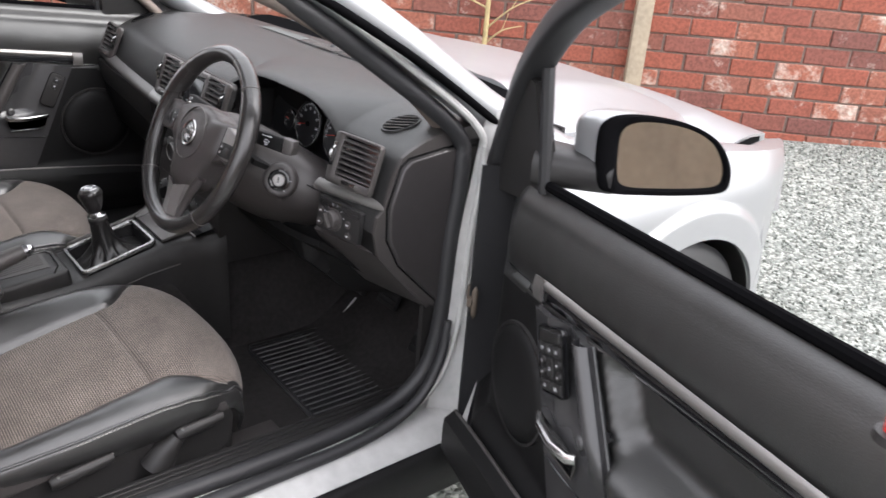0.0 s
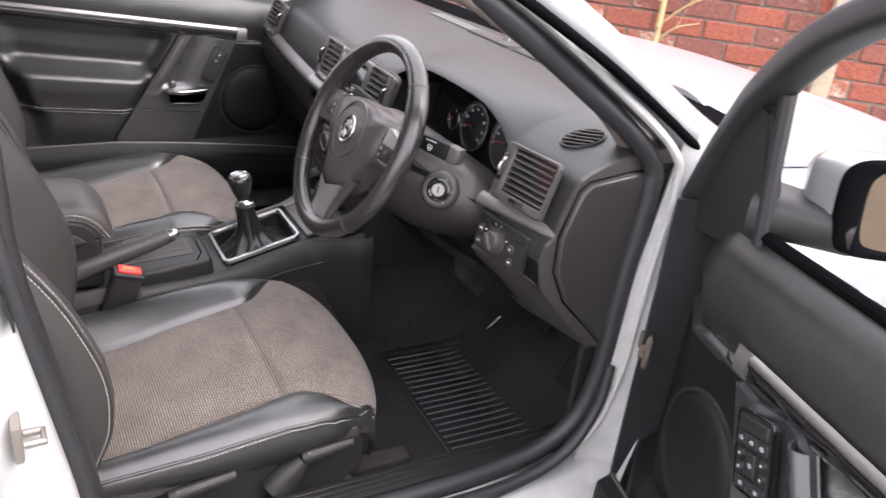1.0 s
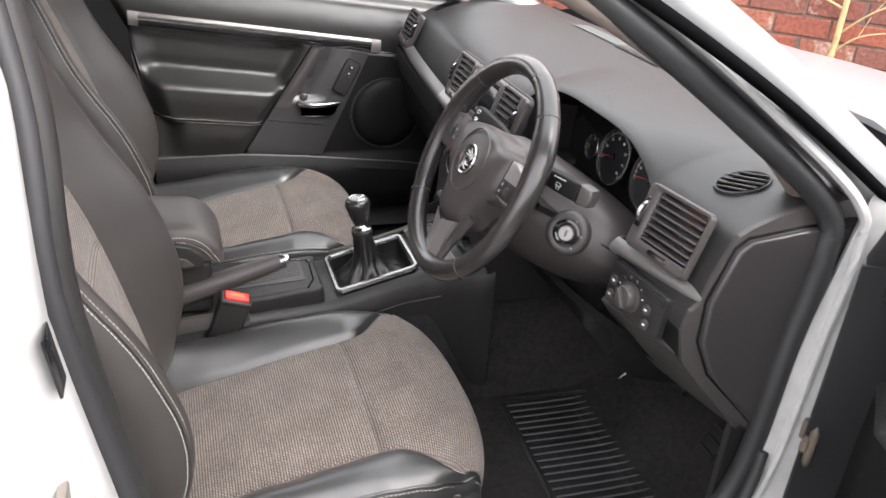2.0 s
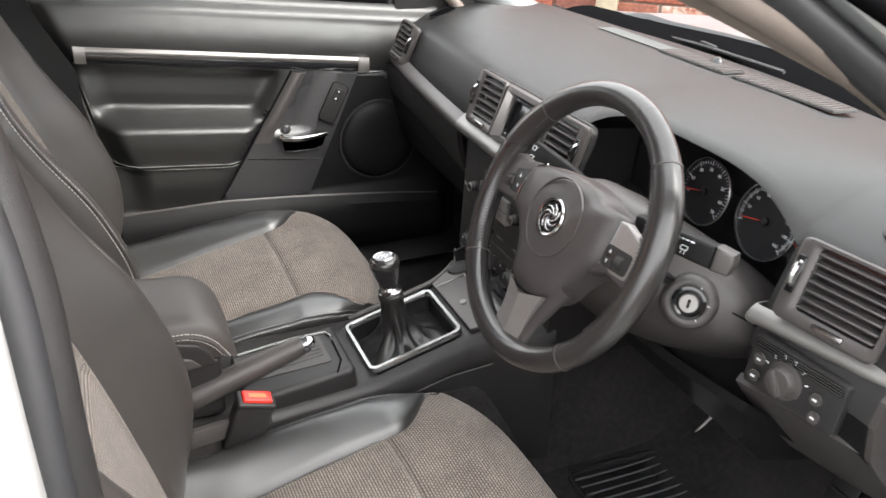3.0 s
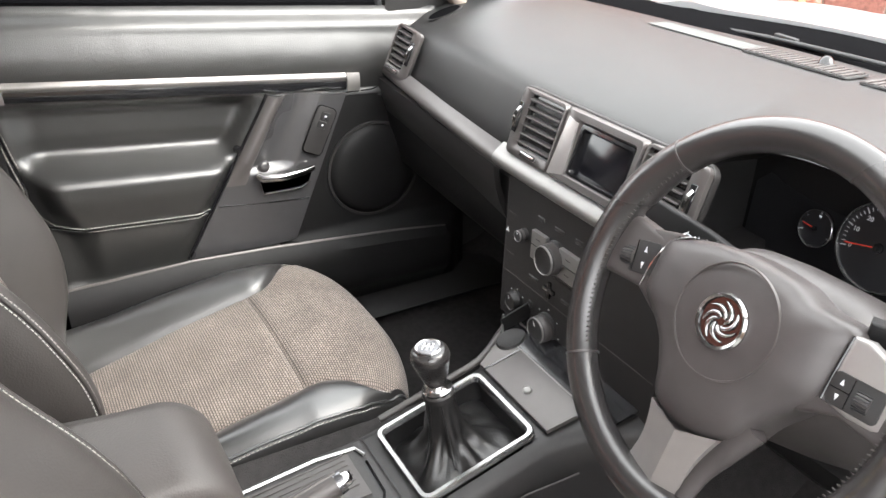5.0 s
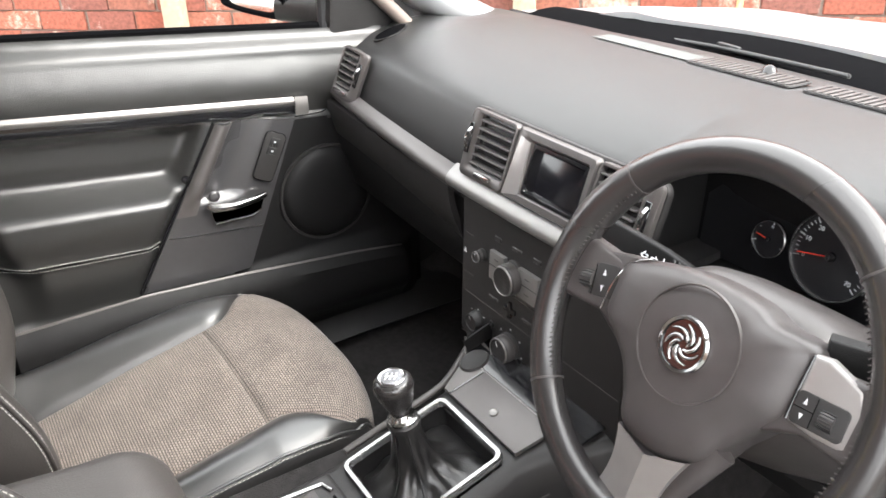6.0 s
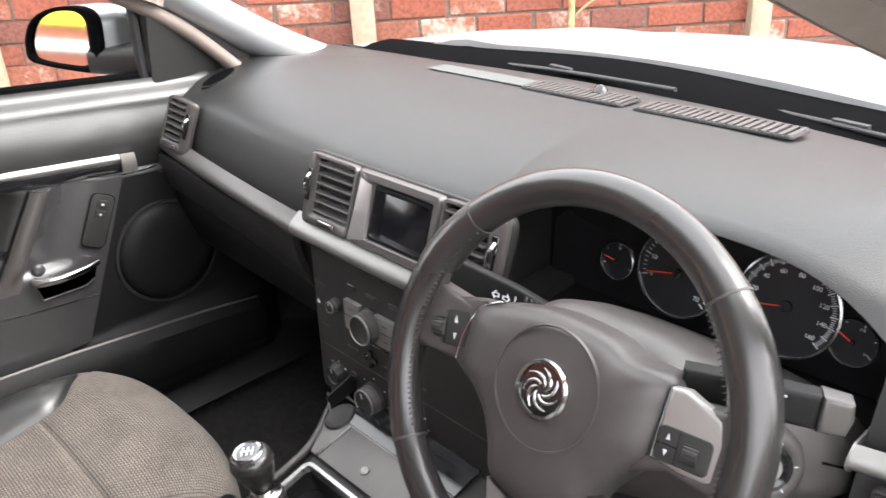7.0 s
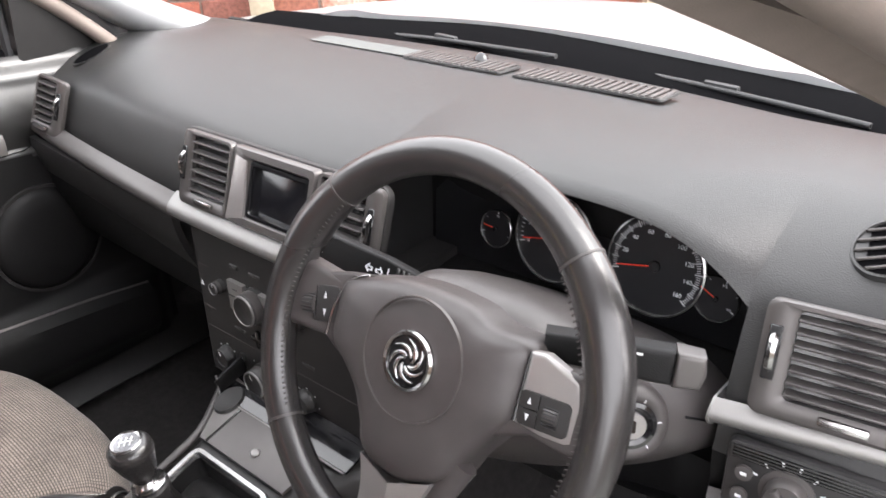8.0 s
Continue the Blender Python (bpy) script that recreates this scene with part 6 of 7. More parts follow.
def build_armrest():
    ar = thing("armrest", "black leather centre armrest with pale stitching", "armrest", (0.03, -0.46, 0.47))
    half = 0.083

    def nose(v):
        """Height of the lid's top along its length: level, then rolled over at the front."""
        t = min(1.0, max(0.0, (v + 0.425) / 0.068))
        return 0.672 - 0.012 * ease(v, -0.56, -0.42) - 0.078 * (1 - math.sqrt(max(0.0, 1 - t * t)))

    def f(u, v):
        top = nose(v)
        prof = [(-half + 0.004, 0.590), (-half, top - 0.030), (-half + 0.004, top - 0.012), (-half + 0.012, top - 0.004), (-half + 0.030, top), (0, top + 0.003), (half - 0.030, top), (half - 0.012, top - 0.004), (half - 0.004, top - 0.012), (half, top - 0.030), (half - 0.004, 0.590)]
        x, z = prof[int(u)]
        return 0.03 + x, v, max(z, 0.588)
    b = sheet(f, list(range(11)), sorted(span(-0.66, -0.43, 12) + span(-0.425, -0.3575, 22)))
    part("lid", b, ARMLEATHER, ar, "padded black leather lid", 80)
    # side bin with its rounded latch cover
    part("box", box((0.146, 0.29, 0.105), pose(0.03, -0.525, 0.533), 0.012, 4), PLASTIC, ar, "black plastic bin")
    lid = [(-0.66, 0.560), (-0.66, 0.632), (-0.44, 0.630), (-0.412, 0.622), (-0.396, 0.604), (-0.392, 0.588), (-0.42, 0.580), (-0.52, 0.566)]
    part("lid_base", prism(lid, 0.006, axes((0.113, 0, 0), (0, 1, 0), (0, 0, 1)), 0.003, None, 3), PLASTIC, ar, "dark plastic lid base")
    inner = [(-0.66, 0.572), (-0.66, 0.612), (-0.45, 0.610), (-0.424, 0.602), (-0.412, 0.589), (-0.44, 0.584), (-0.53, 0.574)]
    part("latch_cover", prism(inner, 0.004, axes((0.1185, 0, 0), (0, 1, 0), (0, 0, 1)), 0.002, None, 3), GREY, ar, "grey rounded latch cover")
    for sx in (0.0838, -0.0838):
        line = [(v, nose(v)) for v in span(-0.64, -0.36, 40)]
        for off in (0.019, 0.027):
            stitched([(0.03 + sx - math.copysign(0.0012, sx) * (off < 0.02), v - off * 0.45 * (v > -0.42), max(0.592, z - off)) for v, z in line], ar, 0.0058, 0.0040, 0.0006)
        part("piping", sweep([(0.03 + sx, v - 0.010 * (v > -0.42), max(0.59, z - 0.0235)) for v, z in line], 0.0022, n=6), ARMLEATHER, ar, "", 70)


def build_buckle(x, y, z, lean):
    b = thing("seat_belt_buckle", "black seat belt buckle with red release button", "seat belt buckle", (x, y, 0.36), "seat belt buckles")
    m = axes((x, y, z), (1, 0, 0), (0, 0.30, 0.95)) @ pose(0, 0, 0, 0, 0, lean)
    part("housing", box((0.030, 0.095, 0.056), m @ Matrix.Translation((0, -0.052, 0)), 0.008, 3), PLASTIC, b, "black buckle housing")
    part("housing_lip", box((0.032, 0.012, 0.058), m @ Matrix.Translation((0, -0.004, 0)), 0.005, 3), PLASTIC, b)
    part("release_button", box((0.022, 0.012, 0.044), m @ Matrix.Translation((0, 0.001, 0)), 0.003, 3), RED, b, "red release button")
    part("press_mark", box((0.008, 0.0006, 0.026), m @ Matrix.Translation((0, 0.0073, 0)), 0.0), ORANGE, b, "", 0)
    part("sleeve", box((0.026, 0.06, 0.030), m @ Matrix.Translation((0, -0.118, 0)), 0.006, 3), RUBBER, b, "black ribbed sleeve")
    for k in range(3):
        part("rib", box((0.029, 0.004, 0.033), m @ Matrix.Translation((0, -0.105 - 0.012 * k, 0)), 0.001, 1), RUBBER, b)
    part("stem", box((0.020, 0.10, 0.010), m @ Matrix.Translation((0, -0.18, 0)), 0.003), PLASTIC, b, "black stem")


# ---- seats ----
def build_seat(cx, y0, flip, label, slide=0.0):
    """A sports seat: cloth middle, leather bolsters with pale stitching, plastic side covers and levers."""
    s = thing("front_seat", label, "seat", (cx, y0 - 0.25, 0.27), "front seats")
    mid_z = [(0, 0.392), (0.2, 0.418), (0.45, 0.447), (0.70, 0.474), (0.86, 0.484), (0.94, 0.482), (1.0, 0.472)]
    edge_z = [(0, 0.454), (0.2, 0.462), (0.45, 0.478), (0.66, 0.491), (0.80, 0.488), (0.9, 0.481), (1.0, 0.467)]
    widths = [(0, 0.230), (0.4, 0.243), (0.70, 0.245), (0.86, 0.242), (0.97, 0.229), (1.1, 0.220), (1.25, 0.212)]

    def split(v):
        return 0.640 + 0.352 * ease(v, 0.71, 1.0)

    def cushion(u, v):
        # u across, -1..1 between the stitched edges; v from the back (0) to the front lip (1) and down (1.25)
        ax = abs(u)
        x = u * along(v, widths)
        if v <= 1:
            y, drop = -0.52 + 0.50 * v, 0.0
        else:
            t = (v - 1) / 0.25
            y, drop = -0.02 + 0.034 * math.sin(t * 1.9) - 0.012 * t * t, 0.020 * t + 0.095 * t * t
        c = split(v)
        q = min(1.0, max(0.0, (ax - c) / (1 - c)))
        a, b = along(v, mid_z), along(v, edge_z)
        z = a + 0.008 * (1 - min(1.0, ax / c) ** 2) - drop
        z += (b - a) * ease(q, 0, 0.9) + (0.015 * math.sin(math.pi * q ** 0.8) * (1 - ease(v, 0.70, 0.97)) - 0.010 * q ** 3) * (1 - ease(v, 0.95, 1.1))
        z -= 0.005 * math.exp(-((ax - c) / 0.018) ** 2) * (v < 1.0) + 0.006 * math.exp(-((v - 0.68) / 0.010) ** 2) * (ax < c)
        z += 0.0022 * noise.noise((x * 9, y * 9, cx)) + 0.0012 * noise.noise((x * 30, y * 22, cx + 4)) * (q > 0)
        return cx + x, y0 + slide + y - 0.043 * ax ** 3 * ease(v, 0.6, 1.0), z

    vs = sorted(span(0, 1.25, 61) + [0.67, 0.675, 0.68, 0.685, 0.69])
    top = [v for v in vs if v <= 1.15]
    cc = part("cushion_cloth", sheet(lambda q, v: cushion(q * split(v), v), span(-1, 1, 45), top), CLOTH, s, "brown-grey woven cloth middle", 80)
    for lp in cc.data.uv_layers[0].data:
        lp.uv = (lp.uv[0] * split(lp.uv[1]) * 0.23, lp.uv[1] * 0.5)
    for sign in (1, -1):
        part("cushion_bolster", sheet(lambda q, v: cushion(sign * (split(v) + (1 - split(v)) * q), v), span(0, 1, 21), top), LEATHER, s, "black leather bolster", 80)

        def flank(q, v):
            p = Vector(cushion(sign, v))
            low = min(0.398 + 0.012 * v - 0.05 * ease(v, 1.0, 1.2), p.z)
            p.x += sign * (0.010 * math.sin(math.pi * q) - 0.006 * q) - sign * 0.004 * math.exp(-(q / 0.05) ** 2)
            p.z += (low - p.z) * q
            return p
        part("cushion_flank", sheet(flank, span(0, 1, 13), vs), LEATHER, s, "black leather cushion side", 80)
        piping = [Vector(cushion(sign, v)) + Vector((sign * 0.001, 0, -0.002)) for v in span(0.02, 1.10, 50)]
        part("piping", sweep(piping, 0.0028, n=8), LEATHER, s, "", 70)
        stitched([p + Vector((sign * 0.0018, 0, -0.0062)) for p in piping], s, 0.0065, 0.0042, 0.0005)
        stitched([Vector(cushion(sign * split(v), v)) + Vector((sign * 0.003, 0, 0.0012)) for v in span(0.74, 0.99, 30)], s, 0.0055, 0.0036, 0.0005)
    part("cushion_lip", sheet(cushion, span(-1, 1, 41), span(1.15, 1.25, 5)), LEATHER, s, "", 80)
    # backrest
    lean = radians(20)
    halves = [(0, 0.215), (0.12, 0.235), (0.4, 0.250), (0.7, 0.250), (0.88, 0.220), (1.0, 0.17)]
    wings = [(0.455, -0.482), (0.49, -0.466), (0.52, -0.456), (0.57, -0.450), (0.62, -0.452), (0.665, -0.463), (0.76, -0.501), (0.835, -0.552), (0.90, -0.585), (0.99, -0.622), (1.1, -0.680)]

    def back(u, v):
        # u across between the stitched wing edges; v up
        ax = abs(u)
        h = 0.66 * v
        x = u * along(v, halves)
        z = 0.455 + h * math.cos(lean)
        out = 0.018 * math.sin(3.1 * v) - 0.05 * ease(v, 0.93, 1.0)
        out += -0.007 * math.exp(-((ax - 0.56) / 0.02) ** 2) - 0.006 * math.exp(-((v - 0.42) / 0.01) ** 2) * (ax < 0.56)
        out += 0.002 * noise.noise((x * 10, h * 10, cx)) + 0.0010 * noise.noise((x * 34, h * 28, cx + 2)) * (ax > 0.56)
        flat_y = -0.490 - h * math.sin(lean) + out
        edge_y = sum(along(z + d, wings) for d in (-0.03, 0.0, 0.03)) / 3
        y = flat_y + (edge_y + 0.006 - flat_y) * ease(ax, 0.48, 0.92) - 0.006 * ease(ax, 0.92, 1.0)
        return cx + x, y0 + y, z
    bu, bv = span(-1, 1, 101), span(0, 1, 61)
    cl = part("backrest_cloth", sheet(back, bu, bv, lambda u, v: abs(u) < 0.56 and v < 0.86), CLOTH, s, "brown-grey woven cloth middle", 80)
    for lp in cl.data.uv_layers[0].data:
        lp.uv = (lp.uv[0] * 0.25, lp.uv[1] * 0.66)
    for sign in (1, -1):
        part("backrest_bolster", sheet(back, bu, bv, lambda u, v: sign * u > 0 and abs(u) >= 0.56 and v < 0.86), BACKLEATHER, s, "black leather side bolster", 80)

        def wing_side(q, v):
            p = Vector(back(sign, v))
            h = 0.66 * v
            rear = y0 - 0.475 - h * math.sin(lean) - 0.09
            p.x += sign * (0.016 * math.sin(math.pi * q ** 0.7) - 0.012 * q)
            p.y += (rear - p.y) * q
            p.z -= 0.03 * q
            return p
        part("backrest_flank", sheet(wing_side, span(0, 1, 15), bv), BACKLEATHER, s, "black leather backrest side", 80)
        seam = [Vector(back(sign, v)) for v in span(0.0, 0.97, 70)]
        part("piping", sweep(seam, 0.0028, n=8), BACKLEATHER, s, "", 70)
        stitched([p + Vector((sign * 0.0045, -0.004, 0.0)) for p in seam], s, 0.0065, 0.0042, 0.00055)
        stitched([p + Vector((-sign * 0.0062, 0.0015, 0.0005)) for p in seam], s, 0.0065, 0.0042, 0.00045)
    part("backrest_top", sheet(back, bu, bv, lambda u, v: v >= 0.86), BACKLEATHER, s, "black leather upper back", 80)

    def shell(u, v):
        p = Vector(back(u, v))
        h = 0.66 * v
        return p.x, y0 - 0.475 - h * math.sin(lean) - 0.11 + 0.03 * abs(u) ** 6, p.z - 0.03
    part("back_shell", sheet(shell, span(-1, 1, 25), span(0, 1, 21)), PLASTIC, s, "black rear shell", 80)
    hr = box((0.26, 0.10, 0.17), pose(cx, y0 - 0.745, 1.185, -12, 0, 0), 0.045, 5)
    part("headrest", hr, BACKLEATHER, s, "black leather headrest")
    for sx in (0.05, -0.05):
        part("headrest_post", sweep([(cx + sx, y0 - 0.71, 1.06), (cx + sx, y0 - 0.735, 1.13)], 0.006, n=10), CHROME, s)
    # base
    part("base", box((0.42, 0.44, 0.10), pose(cx, y0 - 0.27, 0.345), 0.02, 3), PLASTIC, s, "black seat base")
    for sign in (1, -1):
        m = axes((cx + sign * 0.232, y0, 0), (0, 1, 0), (0, 0, 1))
        k = 1 if sign > 0 else -1
        lower = [(-0.52, 0.33), (-0.50, 0.415), (-0.40, 0.428), (-0.25, 0.442), (-0.12, 0.446), (-0.075, 0.438), (-0.062, 0.405), (-0.066, 0.36), (-0.10, 0.325), (-0.20, 0.312), (-0.46, 0.305)]
        sc = part("side_cover", prism(lower, 0.016, m @ Matrix.Translation((0, 0, -0.012 if k > 0 else -0.004)), 0.005, None, 3), PLASTIC, s, "black plastic side cover")
        band = [(-0.50, 0.392), (-0.50, 0.419), (-0.40, 0.432), (-0.25, 0.446), (-0.12, 0.450), (-0.078, 0.441), (-0.072, 0.424), (-0.12, 0.420), (-0.25, 0.414), (-0.40, 0.400)]
        if sign == flip:
            part("cover_band", prism(band, 0.008, m @ Matrix.Translation((0, 0, 0.000 if k > 0 else -0.008)), 0.003, None, 3), GREY, sc, "grey upper band of the side cover")
            o = Vector((cx + sign * 0.246, y0, 0))
            for a, e, hub in (((-0.178, 0.415), (-0.092, 0.424), (-0.215, 0.36)), ((-0.385, 0.402), (-0.285, 0.416), None)):
                p, r = o + Vector((sign * 0.006, a[0], a[1])), o + Vector((sign * 0.006, e[0], e[1]))
                lev = part("lever", sweep([p, p.lerp(r, 0.08), p.lerp(r, 0.5), r], [0.009, 0.0115, 0.0105, 0.008], n=12, flat=1.1), PLASTIC, sc, "black adjuster lever", 60)
                part("lever_edge", sweep([p.lerp(r, 0.10) + Vector((sign * 0.004, 0, 0.0105)), r + Vector((sign * 0.003, 0, 0.0075))], 0.0018, n=6), GREY, lev)
                part("lever_pip", lathe([(0.0, 0.0), (0.003, 0.0), (0.0025, 0.002), (0.0, 0.0025)], Matrix.Translation(p.lerp(r, 0.12) + Vector((sign * 0.004, 0, 0.010))), 10), SILVER, lev)
                if hub:
                    f = o + Vector((0, hub[0], hub[1]))
                    part("lever_arm", sweep([f, f.lerp(p, 0.5), p + Vector((0, 0.004, -0.004))], [0.030, 0.024, 0.012], n=14, flat=0.9, up=(1, 0, 0)), PLASTIC, lev, "", 70)
    for sx in (-0.17, 0.17):
        part("rail", box((0.04, 0.62, 0.03), pose(cx + sx, y0 - 0.25, 0.283), 0.005), GREY, s, "steel seat rail")
    part("rail_cover", box((0.03, 0.40, 0.035), pose(cx + flip * 0.215, y0 - 0.27, 0.298, 4, 0, 0), 0.01, 3), PLASTIC, s, "black rail cover")
    return s


# ---- front doors: u from the hinge edge to the rear, w outwards, z up ----
def build_door(driver):
    if driver:
        beta = radians(70)
        O, U, N = Vector((0.845, 0.314, 0)), Vector((math.sin(beta), -math.cos(beta), 0)), Vector((math.cos(beta), math.sin(beta), 0))
        d = thing("driver_door", "open silver car door with black leather lining", "car door", (0.845, 0.314, 0.3), "front doors")
    else:
        O, U, N = Vector((-0.695, 0.35, 0)), Vector((0, -1, 0)), Vector((-1, 0, 0))
        d = thing("passenger_door", "closed car door with black leather lining", "car door", (-0.70, 0.35, 0.3), "front doors")

    def P(u, w, z):
        return O + U * u + N * w + Vector((0, 0, z))

    inset = 0.025 if driver else 0.0

    def Q(u, w, z):
        return P(u, w + inset, z)

    def F(u, z, w=0.0, tilt=0.0):
        """A pose on the lining: x along the door to the rear, y up, z out of the lining towards the seat."""
        mm = Matrix((U, Vector((0, 0, 1)), -N)).transposed().to_4x4()
        if mm.determinant() < 0:
            mm = Matrix((-U, Vector((0, 0, 1)), -N)).transposed().to_4x4()
        mm.translation = Q(u, w, z)
        return mm @ pose(0, 0, 0, 0, 0, tilt if mm.to_3x3().col[0].dot(U) > 0 else -tilt)

    def belt(u):
        return 0.925 + 0.094 * (u - 0.178)

    def strip_z(u):
        return 0.7965 + 0.107 * (u - 0.235)

    L = 0.95
    low = 0.335

    def panel_rear(z):
        return along(z, [(0.503, 0.604), (0.797, 0.420)])

    def insert_rear(z):
        return along(z, [(0.590, 0.800), (0.612, 0.824), (0.640, 0.838), (0.75, 0.862), (0.846, 0.880)])

    def stitch_z(u):
        return 0.589 + 0.0836 * (u - 0.547)

    def crease_z(u):
        return 0.709 + 0.0957 * (u - 0.495)

    def lining_w(u, z):
        """How far the lining stands in (minus) or out of the base plane."""
        s = strip_z(u)
        w = 0.0
        if z > s - 0.02:
            w = -0.012 * math.sin(math.pi * min(1, (z - s + 0.02) / 0.11)) + (0.026 * max(0.0, (z - belt(u) + 0.045) / 0.045) ** 1.7 if driver else 0.022 * ease(z, belt(u) - 0.035, belt(u) - 0.005))
        else:
            rec = ease(u - panel_rear(z), 0.0, 0.030)
            edge = ease(insert_rear(z) - u, 0.0, 0.055)
            zc, zs = crease_z(u), stitch_z(u)
            if z > zc:
                g = 0.026 * ease(s - 0.020 - z, 0.0, 0.030) + 0.006 * ease(zc + 0.03 - z, 0, 0.03)
            elif z > zs:
                t = (zc - z) / (zc - zs)
                g = 0.032 - 0.076 * ease(t, 0.0, 0.34) + 0.012 * ease(t, 0.5, 1.0)
            else:
                g = -0.030 + 0.004 * ease(zs - z, 0.0, 0.01) + 0.016 * ease(zs - z, 0.02, 0.12)
            w = rec * edge * g + (1 - rec) * (-0.012)
            w += -0.030 * ease(-z, -0.50, -0.46)
        w += (0.055 * max(0.0, 0.11 - u) / 0.11 if driver else 0.03 * ease(-u, -0.05, 0.0)) + 0.02 * ease(u, rear(z) - 0.03, rear(z))
        return w - 0.01 + 0.0006 * noise.noise((u * 30, z * 30, 1.0))

    def rear(z):
        return along(z, [(0.5, 0.85), (0.834, 0.888), (0.97, 0.935)])

    zt = span(0, 1, 110)
    us = span(0, L, 91)
    def lined(u, v):
        z = low + (belt(u) - low) * v
        ut = u * rear(z) / L
        return Q(ut, lining_w(ut, z), z)

    def soft(u, v):
        z = low + (belt(u) - low) * v
        u = u * rear(z) / L
        return z > strip_z(u) - 0.03 or (z > 0.46 and u > along(z, [(0.45, 0.44), (0.79, 0.30)]))
    part("lining", sheet(lined, us, zt, soft), DOORPAD, d, "black leatherette door lining", 70)
    part("lower_lining", sheet(lined, us, zt, lambda u, v: not soft(u, v)), DOORPLAST, d, "black hard plastic lower lining", 70)
    # outer skin and the edges between
    skin = sheet(lambda u, v: P(u, 0.085 + 0.045 * math.sin(math.pi * v) - 0.02 * v, 0.29 + (belt(u) - 0.30) * v), span(-0.02, L + 0.02, 13), span(0, 1, 13), thick=0.006)
    part("outer_skin", skin, PAINT, d, "silver painted outer skin", 60)
    for u0 in (-0.012, L + 0.008):
        part("door_edge", sheet(lambda u, v: P(u0, 0.0 + 0.085 * u, 0.30 + (belt(max(0, u0)) - 0.31) * v), span(0, 1, 4), span(0, 1, 9), thick=0.006), SEAL if u0 < 0 else BODYDIRT, d, "door shut face", 0)
    part("door_bottom", sheet(lambda u, v: P(u, 0.09 * v, 0.315), span(0, L, 5), span(0, 1, 3), thick=0.02), BODYDIRT, d, "", 0)
    # waist seal at the window
    part("waist_seal", sweep([P(u, 0.030, belt(u) + 0.002) for u in span(0.16, L, 15)], 0.008, n=8), MATT, d, "black waist seal")
    # silver strip over a dark ribbed inlay, with an end piece that covers both
    def band(a, b, h0, h1, out, bulge=0.006):
        return sheet(lambda u, v: Q(u, lining_w(u, strip_z(u)) - out - bulge * math.sin(math.pi * v), strip_z(u) + h0 + (h1 - h0) * v), span(a, b, 31), span(0, 1, 7), thick=0.004)
    part("trim_strip", band(0.258, 0.848, -0.001, 0.0155, 0.009, 0.005), DOORTRIM, d, "satin silver trim strip")
    part("trim_groove", band(0.262, 0.850, -0.0165, -0.001, 0.005, 0.001), GLOSS, d, "gloss black ribbed inlay")
    for k in range(3):
        part("inlay_rib", band(0.270, 0.845, -0.0145 + 0.0045 * k, -0.0125 + 0.0045 * k, 0.0065, 0.0006), PLASTIC, d)
    part("trim_end", band(0.236, 0.262, -0.0185, 0.0155, 0.0095, 0.003), DOORTRIM, d, "satin silver strip end")
    part("trim_end", band(0.844, 0.866, -0.0175, 0.0155, 0.0095, 0.003), DOORTRIM, d, "satin silver strip end")
    part("seam", sweep([Q(u, lining_w(u, strip_z(u) - 0.022) - 0.004, strip_z(u) - 0.0225) for u in span(0.40, 0.872, 20)], 0.0016, n=6), GREY, d, "thin edge below the strip")
    part("seam", sweep([Q(u, lining_w(u, 0.772) - 0.001, 0.7745 + 0.02 * (u - 0.2)) for u in span(0.10, 0.262, 10)], 0.0012, n=6), GLOSS, d)
    # diagonal control panel with a scooped middle
    def diag(u, v, lift=0.0):
        a = 0.270 + 0.125 * v
        b = 0.420 + 0.184 * v
        z = (0.781 - 0.281 * v) + (0.016 - 0.013 * v) * u
        scoop = 0.016 * math.sin(math.pi * min(1, max(0, (u - 0.30) / 0.62))) * (1 - ease(v, 0.44, 0.50)) if 0.30 < u < 0.92 else 0.0
        return Q(a + (b - a) * u, -0.032 - 0.004 * math.sin(math.pi * u) + scoop - lift, z)
    part("control_panel", sheet(diag, span(0, 1, 41), span(0, 1, 45), thick=0.010), PANEL, d, "satin black slanted control panel", 60)
    grab = sheet(lambda a, v: Vector(diag(0.80 + 0.20 * a, v)) - N * (0.009 + 0.012 * math.sin(math.pi * a) ** 0.6 * (1 - ease(v, 0.36, 0.54))), span(0, 1, 13), span(0.0, 0.54, 19), thick=0.002)
    # passenger's bar is paler to carry a highlight; driver's keeps the panel black
    part("grab_bar", grab, PANEL if driver else BEZEL, d, "satin black grab bar" if driver else "grab bar, paler for its highlight", 60)
    part("panel_edge", sweep([Vector(diag(1.0, v)) + N * 0.002 for v in span(0.0, 1.0, 13)], 0.0035, n=8), GLOSS, d)
    part("panel_edge", sweep([Vector(diag(0.0, v)) - N * 0.001 for v in span(0, 1.0, 9)], 0.0022, n=8), PLASTIC, d)
    part("panel_screw", lathe([(0.0, 0.0), (0.008, 0.0), (0.007, 0.005), (0.0, 0.006)], F(0.486, 0.702, -0.026), 16), GLOSS, d, "small black screw cover")
